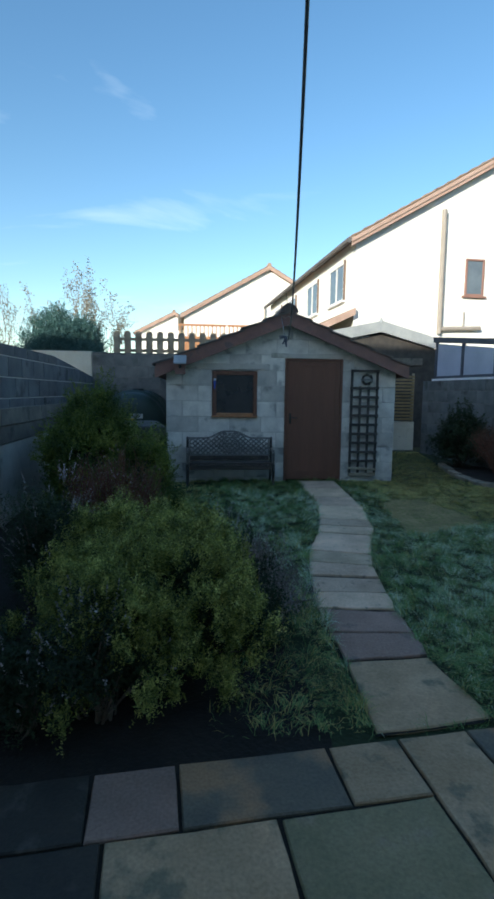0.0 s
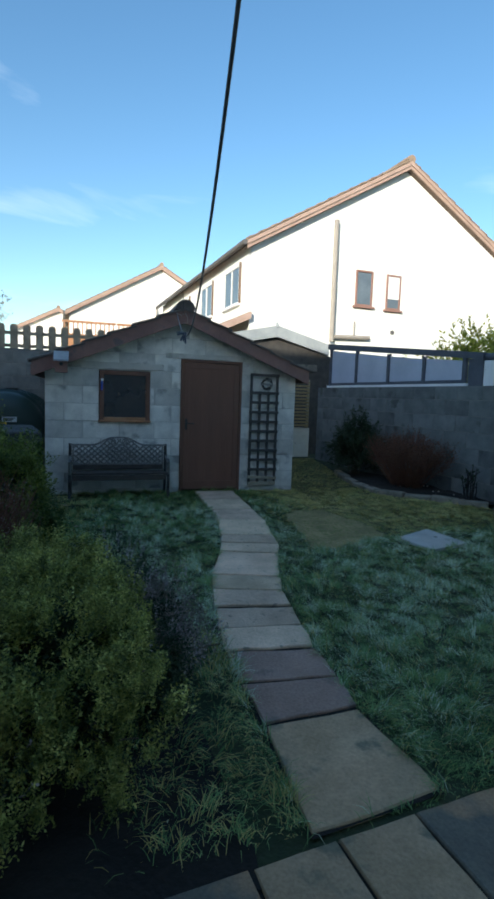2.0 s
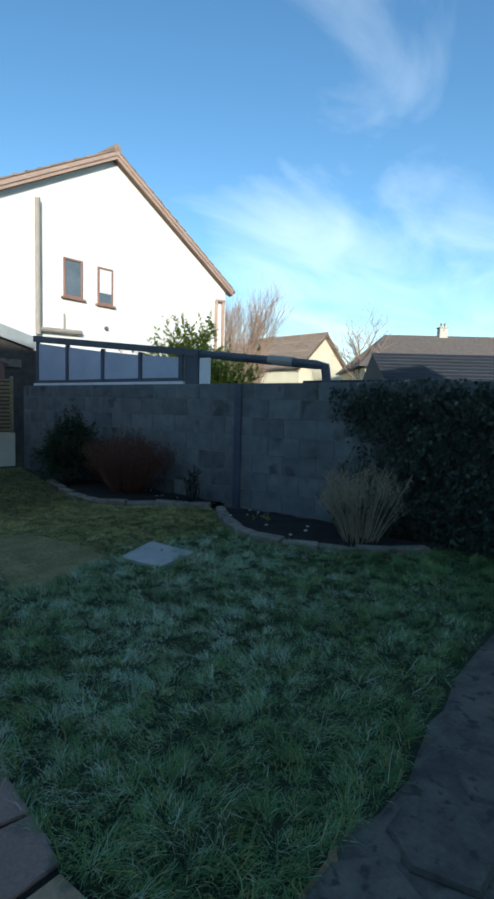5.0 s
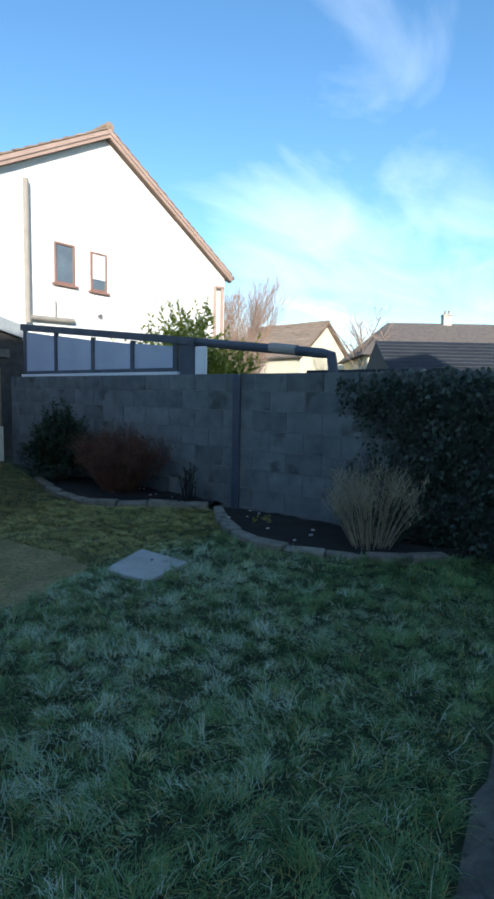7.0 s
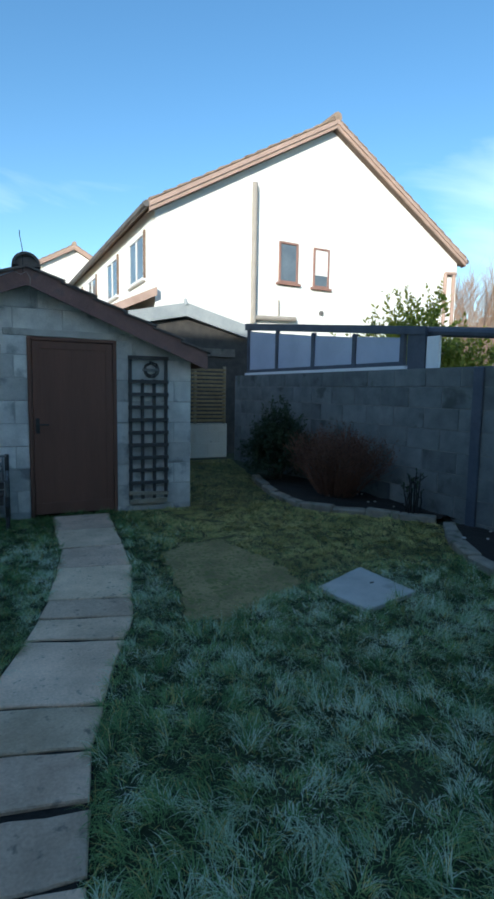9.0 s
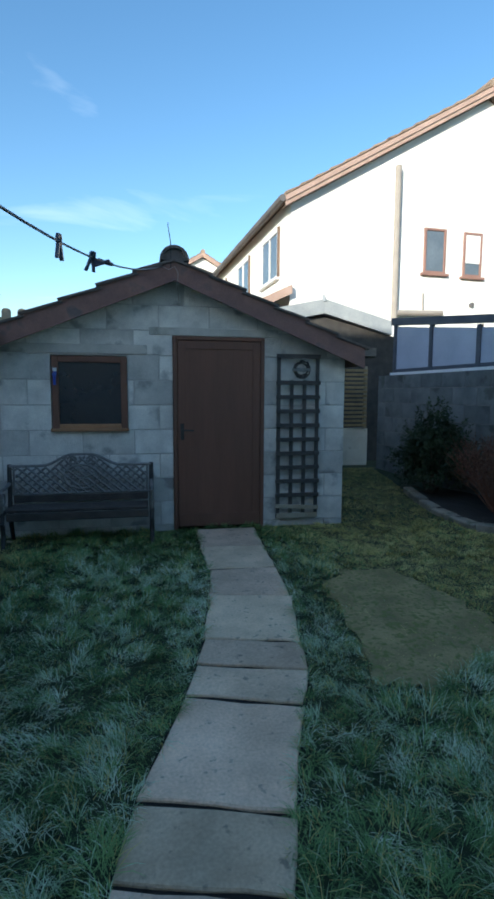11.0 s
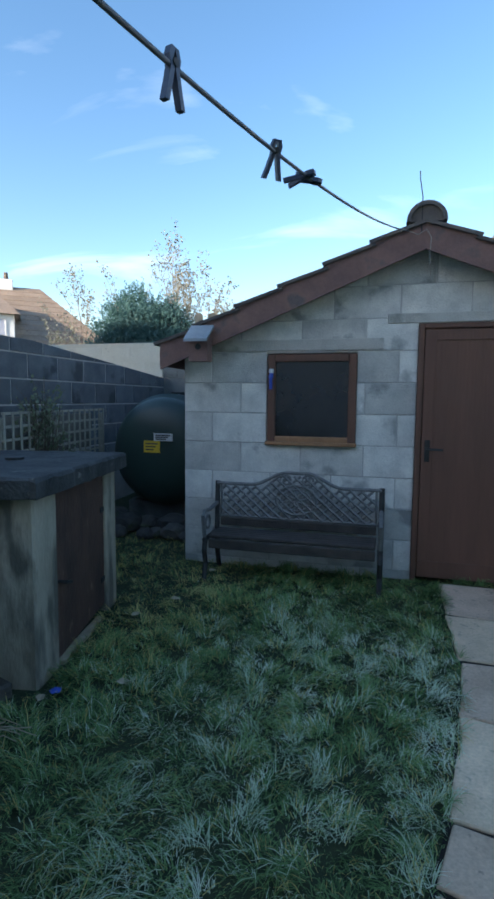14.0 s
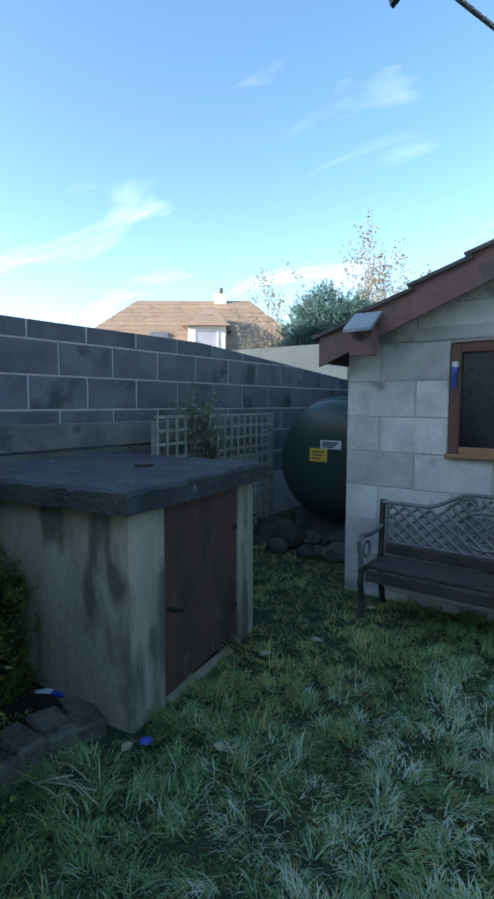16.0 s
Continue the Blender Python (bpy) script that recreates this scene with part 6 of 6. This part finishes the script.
def tree(name, place, height, label, seed, trunk=0.09, bark="bark", twig_mat="twig", levels=4, leaf_mat=None, per_tip=0, leaf=(0.06, 0.035), slim=0.5, kids=(5, 5, 4, 3), z0=0.0):
    """A tree grown from a tapered trunk: limbs, branches, twigs, and leaves at the twigs."""
    rs, rng = random.Random(seed), np.random.default_rng(seed)
    t = thing(name, (place[0], place[1], z0), label, "tree")
    b, crown = bmesh.new(), bmesh.new()
    tips = []

    def grow(p, d, length, r, level):
        pts, q, dd = [p], p.copy(), d.copy()
        for k in range(3):
            w_ = 0.16 if level else 0.04
            dd = (dd + Vector((rs.uniform(-w_, w_), rs.uniform(-w_, w_), rs.uniform(-0.02, 0.12)))).normalized()
            q = q + dd * length / 3
            pts.append(q.copy())
        tube(b if level < 2 else crown, pts, r, 6 if level < 2 else 3, r * 0.45)
        if level >= levels - 1:
            tips.append((pts[1], pts[-1]))
            return
        for k in range(kids[level]):
            f = rs.uniform(0.3, 1.0)
            i = min(2, int(f * 3))
            s = pts[i].lerp(pts[i + 1], f * 3 - i)
            a = rs.uniform(0, 6.283)
            side = Vector((math.cos(a), math.sin(a), rs.uniform(0.1, 0.7)))
            grow(s, (dd * (1 - slim) + side * slim).normalized(), length * rs.uniform(0.42, 0.66), r * 0.42, level + 1)

    grow(Vector((0, 0, -0.05)), Vector((0, 0, 1)), height * 0.60, trunk, 0)
    part("trunk", b, bark, t)
    part("twig_mass", crown, twig_mat, t)
    if leaf_mat:
        A, B = np.array([list(x[0]) for x in tips]), np.array([list(x[1]) for x in tips])
        idx = np.repeat(np.arange(len(tips)), per_tip)
        pos = A[idx] + (B[idx] - A[idx]) * rng.uniform(0, 1.1, (len(idx), 1)) + rng.normal(size=(len(idx), 3)) * 0.03
        leaf_mesh("crown", pos, rng.normal(size=(len(idx), 3)) + np.array([0, 0, -0.3]), leaf[0], leaf[1], leaf_mat, t, rng)
    return t


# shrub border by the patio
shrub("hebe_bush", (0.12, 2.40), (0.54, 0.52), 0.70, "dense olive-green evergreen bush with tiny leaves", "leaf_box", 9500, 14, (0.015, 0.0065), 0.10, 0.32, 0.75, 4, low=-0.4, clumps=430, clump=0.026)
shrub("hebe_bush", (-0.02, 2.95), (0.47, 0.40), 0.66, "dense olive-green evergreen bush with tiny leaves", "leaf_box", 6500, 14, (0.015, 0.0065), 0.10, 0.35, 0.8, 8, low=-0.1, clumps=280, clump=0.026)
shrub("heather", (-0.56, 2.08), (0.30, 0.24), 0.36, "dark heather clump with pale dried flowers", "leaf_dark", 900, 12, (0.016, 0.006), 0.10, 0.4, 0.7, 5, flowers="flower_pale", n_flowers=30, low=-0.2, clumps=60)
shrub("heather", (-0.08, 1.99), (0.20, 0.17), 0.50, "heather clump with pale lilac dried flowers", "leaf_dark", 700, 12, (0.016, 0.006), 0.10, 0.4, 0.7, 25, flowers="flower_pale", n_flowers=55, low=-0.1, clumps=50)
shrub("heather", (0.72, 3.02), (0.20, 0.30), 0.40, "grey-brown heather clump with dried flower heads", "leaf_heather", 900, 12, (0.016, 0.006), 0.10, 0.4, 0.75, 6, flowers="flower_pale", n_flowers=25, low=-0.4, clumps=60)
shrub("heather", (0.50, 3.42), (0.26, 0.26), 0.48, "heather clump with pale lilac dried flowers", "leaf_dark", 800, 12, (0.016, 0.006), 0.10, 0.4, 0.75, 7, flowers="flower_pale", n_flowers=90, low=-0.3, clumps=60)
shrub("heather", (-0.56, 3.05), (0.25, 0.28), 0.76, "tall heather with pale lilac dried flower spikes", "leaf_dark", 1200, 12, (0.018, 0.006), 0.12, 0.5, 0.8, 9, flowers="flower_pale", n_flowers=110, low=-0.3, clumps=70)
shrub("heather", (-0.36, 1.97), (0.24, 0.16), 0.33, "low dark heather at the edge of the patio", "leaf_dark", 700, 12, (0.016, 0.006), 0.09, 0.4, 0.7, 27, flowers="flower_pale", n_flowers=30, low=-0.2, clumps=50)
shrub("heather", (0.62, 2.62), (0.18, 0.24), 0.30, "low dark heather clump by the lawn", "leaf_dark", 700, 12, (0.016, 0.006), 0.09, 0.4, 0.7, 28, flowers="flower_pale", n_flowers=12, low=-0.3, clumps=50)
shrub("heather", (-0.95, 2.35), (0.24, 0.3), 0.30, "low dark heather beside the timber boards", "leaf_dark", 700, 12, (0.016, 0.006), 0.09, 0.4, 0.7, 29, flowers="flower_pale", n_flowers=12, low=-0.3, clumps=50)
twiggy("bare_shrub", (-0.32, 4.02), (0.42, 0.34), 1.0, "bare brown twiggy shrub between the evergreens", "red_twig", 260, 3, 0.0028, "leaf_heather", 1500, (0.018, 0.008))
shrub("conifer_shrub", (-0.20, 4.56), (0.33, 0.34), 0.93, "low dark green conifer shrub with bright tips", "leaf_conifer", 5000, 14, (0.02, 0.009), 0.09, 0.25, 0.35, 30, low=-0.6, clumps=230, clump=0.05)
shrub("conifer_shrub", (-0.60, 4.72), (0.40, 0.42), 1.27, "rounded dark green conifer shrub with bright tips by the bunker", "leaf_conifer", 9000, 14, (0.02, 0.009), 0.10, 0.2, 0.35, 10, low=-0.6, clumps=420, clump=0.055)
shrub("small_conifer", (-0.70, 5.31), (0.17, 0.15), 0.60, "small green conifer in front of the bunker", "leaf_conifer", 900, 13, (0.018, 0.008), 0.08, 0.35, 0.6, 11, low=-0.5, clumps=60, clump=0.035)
dead = thing("dead_stems", (0.02, 5.16, ground_z(5.16) + 0.03), "a few dry straw-coloured stems lying on the grass", "stems")
rd = random.Random(8)
for k in range(7):
    a0 = rd.uniform(-0.35, 0.45) + 0.35
    c0 = Vector((rd.uniform(-0.06, 0.06), rd.uniform(-0.05, 0.05), 0.02 + 0.004 * k))
    e0 = Vector((math.cos(a0), math.sin(a0), rd.uniform(-0.05, 0.25))) * rd.uniform(0.05, 0.12)
    b = bmesh.new()
    tube(b, [c0 - e0, c0 + Vector((rd.uniform(-0.02, 0.02), rd.uniform(-0.02, 0.02), 0.015)), c0 + e0], 0.0028, 4)
    part("stem", b, "straw", dead)
# beds along the block wall
shrub("evergreen_shrub", (4.88, 8.55), (0.42, 0.55), 0.98, "dark green evergreen shrub against the wall", "leaf_dark", 900, 10, (0.04, 0.018), 0.12, 0.45, 0.4, 12, low=-0.4)
twiggy("red_shrub", (5.0, 7.2), (0.55, 0.95), 0.98, "reddish-brown leafless shrub in the flower bed", "red_twig", 420, 13, 0.003, "leaf_red", 5200, (0.028, 0.012), 3, 0.16)
twiggy("upright_plant", (5.26, 6.15), (0.13, 0.13), 0.62, "small dark upright plant by the wall", "iron_dark", 12, 14, 0.011, "leaf_dark", 60, (0.05, 0.02), 1, 0.07)
twiggy("dried_shrub", (5.33, 3.72), (0.50, 0.50), 0.92, "straw-coloured dried shrub with bare pale stems", "straw", 110, 15, 0.0028, "leaf_sparse", 900, (0.026, 0.012), 5, 0.13)
twiggy("low_plant", (5.2, 4.9), (0.14, 0.14), 0.16, "tiny pale weed in the bed", "straw", 14, 16, 0.003, "leaf_yellow", 60, (0.03, 0.015), 1, 0.03)
twiggy("climbing_plant", (-1.24, 7.22), (0.13, 0.20), 1.66, "leafy climber growing through the pale trellis", "twig", 26, 17, 0.004, "leaf_climber", 700, (0.04, 0.022), 3, 0.05)
# trees and bushes beyond the walls
shrub("yellow_bush", (6.75, 8.0), (1.0, 1.2), 2.36, "yellow-green leafy bush over the wall, sunlit at its top", "leaf_yellow", 1300, 9, (0.085, 0.035), 0.26, 0.5, 0.5, 18, low=-0.2, angle=0.7)
shrub("hedge_tree", (-2.5, 11.65), (1.0, 0.55), 2.88, "dense dark blue-green evergreen hedge beyond the wall", "leaf_hedge", 9500, 9, (0.036, 0.02), 0.12, 0.16, 0.4, 19, low=-0.2)
for x, y, h, sd in ((-3.85, 12.3, 3.2, 31), (-3.15, 12.4, 3.5, 32), (-2.6, 12.6, 3.2, 35), (-2.18, 12.3, 3.85, 34), (-1.72, 12.4, 3.4, 33)):
    tree("birch_sapling", (x, y), h, "slender birch with a few pale winter leaves", sd, 0.022, "bark", "bark", 4, "leaf_birch", 13, (0.045, 0.028), 0.24, (11, 5, 3, 2))
tree("bare_tree", (17.1, 16.6), 6.5, "bare winter tree with reddish upright twigs", 41, 0.07, "pale_twig", "pale_twig", 4, None, 0, slim=0.36, kids=(17, 11, 8, 3))
tree("bare_tree", (16.2, 17.3), 5.6, "bare winter tree with reddish upright twigs", 42, 0.07, "pale_twig", "pale_twig", 4, None, 0, slim=0.36, kids=(17, 11, 8, 3))
tree("bare_tree", (31.0, 19.0), 8.0, "bare winter tree beyond the far roofs", 43, 0.14, "bark", "pale_twig", 4, None, 0, slim=0.55, kids=(10, 7, 5, 3))
twiggy("bare_bush", (14.6, 14.6), (1.3, 1.3), 4.4, "pale pinkish-brown bare bush beyond the wall", "pale_twig", 260, 44, 0.009, None, 0, fork=5, base=0.4)

# ivy on the wall
rng = np.random.default_rng(77)
ivy = thing("ivy", RW @ Matrix.Translation((rw_s(3.2), -0.02, 0.0)), "dark ivy covering the garden wall", "climber")
n = 15000
s = rng.uniform(-1.2, 1.9, n); z = rng.uniform(0.05, 1.70, n)
dens = np.array([0.5 + 1.1 * noise.noise(Vector((a * 1.6, 0, c * 1.6))) - 0.75 + 1.7 * min(1, max(0, (a + 1.2) / 1.0)) - (0.9 if (a > 1.15 and c < 1.0) else 0) for a, c in zip(s, z)])
keep = rng.uniform(0, 1, n) < np.clip(dens, 0, 1)
s, z = s[keep], z[keep]
bulge = np.array([0.05 + 0.10 * max(0, noise.noise(Vector((a * 2.5, 3, c * 2.5))) + 0.4) for a, c in zip(s, z)])
pos = np.stack([s, -bulge * rng.uniform(0.3, 1.0, len(s)), z], 1)
top = z > 1.62
pos[top, 1] += rng.uniform(0, 0.25, top.sum())
dirs = np.stack([rng.normal(size=len(s)) * 0.7, -0.35 + rng.normal(size=len(s)) * 0.25, -0.8 + rng.normal(size=len(s)) * 0.4], 1)
leaf_mesh("foliage", pos, dirs, 0.048, 0.043, "leaf_ivy", ivy, rng, roll=np.tile(np.array([[1.0, 0.2, 0.1]]), (len(s), 1)))
b = bmesh.new()
ri = random.Random(6)
for k in range(26):
    a = ri.uniform(-0.9, 1.7)
    pts = [Vector((a, -0.012, 0.0))]
    for i in range(8):
        pts.append(pts[-1] + Vector((ri.uniform(-0.12, 0.12), ri.uniform(-0.01, 0.006), 0.19)))
    tube(b, pts, 0.008, 4, 0.003)
part("stem_mass", b, "twig", ivy)


# ---- lawn ----
def inside(px, py, poly):
    ok = np.zeros(len(px), bool)
    j = len(poly) - 1
    for i in range(len(poly)):
        (xi, yi), (xj, yj) = poly[i], poly[j]
        c = ((yi > py) != (yj > py)) & (px < (xj - xi) * (py - yi) / (yj - yi + 1e-12) + xi)
        ok ^= c
        j = i
    return ok


LAWN = [(0.30, 1.78), (0.46, 2.3), (0.56, 2.9), (0.42, 3.5), (0.16, 4.05), (-0.08, 4.4), (-0.20, 4.8), (-0.25, 5.08), (-0.2, 5.35), (-0.02, 5.5), (-0.26, 6.72),
        (-1.1, 6.9), (-1.15, 8.0), (-0.12, 8.0), (-0.12, 7.37), (3.24, 7.37), (3.24, 10.6), (5.0, 10.6), (4.60, 8.7), (4.45, 8.1), (4.34, 7.3), (4.47, 6.8), (4.97, 6.33),
        (5.40, 5.83), (4.90, 5.16), (4.67, 4.55), (4.70, 4.18), (4.92, 3.8), (5.24, 3.40), (5.82, 2.98), (5.95, 2.32), (5.0, 2.25), (4.3, 2.13), (3.8, 2.09),
        (3.3, 2.02), (2.9, 1.96), (2.5, 1.86), (2.2, 1.88), (1.6, 1.85), (1.05, 1.82)]
PATH_POLY = [(r[0] + 0.012, r[1]) for r in PATH] + [(r[2] - 0.012, r[3]) for r in PATH[::-1]]
COVER = [(3.325, 4.82), (3.42, 4.42), (3.885, 4.54), (3.82, 5.04)]
MATTED = [(2.50, 5.85), (2.44, 5.2), (2.33, 4.70), (2.58, 4.58), (3.05, 4.84), (3.30, 4.98), (3.25, 5.5), (3.1, 6.1), (2.75, 6.1)]


def field(x, y, scale, seed):
    """Smooth noise over the plan, on a grid, read off bilinearly."""
    r = np.random.default_rng(seed)
    g = r.uniform(0, 1, (64, 64))
    u, v = (x * scale) % 63, (y * scale) % 63
    i, j = u.astype(int), v.astype(int)
    fu, fv = u - i, v - j
    fu, fv = fu * fu * (3 - 2 * fu), fv * fv * (3 - 2 * fv)
    i1, j1 = (i + 1) % 64, (j + 1) % 64
    return (g[i, j] * (1 - fu) + g[i1, j] * fu) * (1 - fv) + (g[i, j1] * (1 - fu) + g[i1, j1] * fu) * fv


bm = bmesh.new()
rm = random.Random(4)
ring = []
for (ax_, ay_), (bx_, by_) in zip(MATTED, MATTED[1:] + MATTED[:1]):
    for k in range(7):
        ring.append((ax_ + (bx_ - ax_) * k / 7 + rm.uniform(-0.035, 0.035), ay_ + (by_ - ay_) * k / 7 + rm.uniform(-0.035, 0.035)))
bm.faces.new([bm.verts.new((px_, py_, ground_z(py_) + 0.006)) for px_, py_ in ring])
tagged(link("matted_turf", bm, "thatch"), "flat patch of matted straw-coloured dead grass in the lawn", "turf", kind="structure")
rng = np.random.default_rng(5)
n = 800000
x, y = rng.uniform(-1.2, 6.0, n), rng.uniform(1.8, 10.6, n)
keep = inside(x, y, LAWN) & ~inside(x, y, PATH_POLY) & ~inside(x, y, COVER)
far = (y > 7.4)
keep &= ~far | (rng.uniform(0, 1, n) < 0.4)
bare = np.clip((0.55 - x) / 0.5, 0, 1) * np.clip((y - 5.9) / 0.5, 0, 1)
keep &= rng.uniform(0, 1, n) > bare * 0.72
keep &= ~((x < 0.98) & (y < 3.3)) | (rng.uniform(0, 1, n) < 0.8 * np.clip((x - 0.35) / 0.5, 0, 1) * (0.35 + 0.65 * (np.sin(x * 23) * np.sin(y * 19 + x * 7) > -0.1)))
x, y = x[keep], y[keep]
n = len(x)
# blades stand in tufts, thinner between them: each tuft has its own heart, size, height and share of frost
CELL = 0.095
rg = np.random.default_rng(12)
JX, JY, TH, TF, TA = (rg.uniform(0, 1, (160, 160)) for _ in range(5))
gi, gj = np.floor(x / CELL).astype(int) + 40, np.floor(y / CELL).astype(int)
away, ci, cj = np.full(n, 9.0), gi.copy(), gj.copy()
for di in (-1, 0, 1):  # the nearest heart of a tuft
    for dj in (-1, 0, 1):
        ii, jj = gi + di, gj + dj
        dist = np.hypot(x - (ii - 40 + JX[ii, jj]) * CELL, y - (jj + JY[ii, jj]) * CELL) / CELL
        near_ = dist < away
        away, ci, cj = np.where(near_, dist, away), np.where(near_, ii, ci), np.where(near_, jj, cj)
hx, hy = (ci - 40 + JX[ci, cj]) * CELL, (cj + JY[ci, cj]) * CELL
tuft = 0.25 * field(x, y, 4.0, 1) + 0.75 * TH[ci, cj]
tuft = np.clip(tuft * (1.2 - 0.75 * away), 0, 1)
# each tuft is laid over to one side, its blades fanning a little from its heart
comb = 6.28 * field(x, y, 1.7, 3) + (TA[ci, cj] - 0.5) * 4.4
turn = np.arctan2(np.sin(comb) + 0.4 * away * (y - hy) / (away * CELL + 1e-6), np.cos(comb) + 0.4 * away * (x - hx) / (away * CELL + 1e-6)) + rng.normal(size=n) * 0.95
matted = inside(x, y, MATTED)
rough = (x < 1.04) & (y < 3.3) & (x > 0.2)
worn = np.clip((x - 2.2) / 0.8, 0, 1) * np.clip((y - 4.75) / 0.5, 0, 1)
shaggy = np.clip(1.15 - (y - 1.8) * 0.03, 0.7, 1.2)
gap = (away > 0.52) & (y < 7.3)
L = (0.024 + 0.078 * tuft ** 1.1) * np.where(gap, 0.5, 1) * rng.uniform(0.6, 1.3, n) * shaggy
frost_off = np.where(rough, 0.15, 1.0)
L *= np.where(matted, 0.5, 1) * (1 - 0.45 * worn)
L *= np.where(gap & ~matted & (worn < 0.5) & (rng.uniform(0, 1, n) < 0.5), 0.05, 1)
lean = np.where(matted, 0.5, 0.0) + np.clip(0.85 + 0.30 * rng.normal(size=n) + 0.2 * (1 - tuft), 0.2, 1.35)
W = rng.uniform(0.0017, 0.0032, n) * np.where(y > 5.5, 1.3, 1.0)
frost_p = (field(x, y, 2.3, 7) * 0.4 + field(x, y, 12.0, 8) * 0.6)
frost_p = np.clip((frost_p * 0.72 + 0.28 * TF[ci, cj] - 0.36) * 3.8, 0.05, 0.75) * np.clip((tuft - 0.08) * 3.2, 0.05, 1) * (1 - worn)
frost_p *= np.clip((y - 1.75) / 1.3, 0.12, 1) * np.clip((7.15 - y) / 1.0, 0.05, 1)
frost_p *= np.where(x < 1.6, 1.0, np.clip((5.2 - x) / 1.2, 0.1, 1))
frost_p *= frost_off * np.where(y > 4.6, np.clip((x - 0.1) / 0.8, 0.15, 1), 1.0)
roll_ = rng.uniform(0, 1, n)
kind_ = np.where(roll_ < frost_p, 1, 0)
kind_ = np.where(rng.uniform(0, 1, n) < np.maximum(worn * 0.75, np.where(matted, 0.93, np.where(rough, 0.4, 0.10)) + 0.45 * np.clip((0.7 - x) / 0.5, 0, 1) * np.clip((y - 5.7) / 0.5, 0, 1)), 2, kind_)
z = 0.02 * (y - 1.8) - 0.004 + 0.035 * np.clip(tuft - 0.1, 0, 1) * (1 - worn) * ~matted + np.where(rough, 0.03, 0.0)
dx, dy = np.cos(turn), np.sin(turn)
base = np.stack([x, y, z], 1)
h = np.stack([dx * np.sin(lean), dy * np.sin(lean), np.cos(lean)], 1)
h2 = np.stack([dx * np.sin(lean + 0.55), dy * np.sin(lean + 0.55), np.cos(lean + 0.55)], 1)
sd = np.stack([-dy, dx, np.zeros(n)], 1)
mid_ = base + h * (L * 0.55)[:, None]
tip_ = mid_ + h2 * (L * 0.5)[:, None]
v = np.stack([base - sd * (W * 0.5)[:, None], base + sd * (W * 0.5)[:, None], mid_ + sd * (W * 0.45)[:, None], mid_ - sd * (W * 0.45)[:, None], tip_], 1)
for k, (nm, mt, lab) in enumerate((("lawn_grass", "grass_green", "shaggy dark green winter lawn grass"), ("frosted_grass", "grass_frost", "grass blades white with morning frost"),
                                   ("worn_grass", "grass_worn", "thin yellowed worn grass"))):
    q = v[kind_ == k].reshape(-1, 3)
    m_ = len(q) // 5
    i = np.arange(m_)[:, None] * 5
    f = np.concatenate([np.concatenate([i, i + 1, i + 2], 1), np.concatenate([i, i + 2, i + 3], 1), np.concatenate([i + 3, i + 2, i + 4], 1)])
    tagged(raw_mesh(nm, q, f, mt), lab, "grass", kind="stuff")
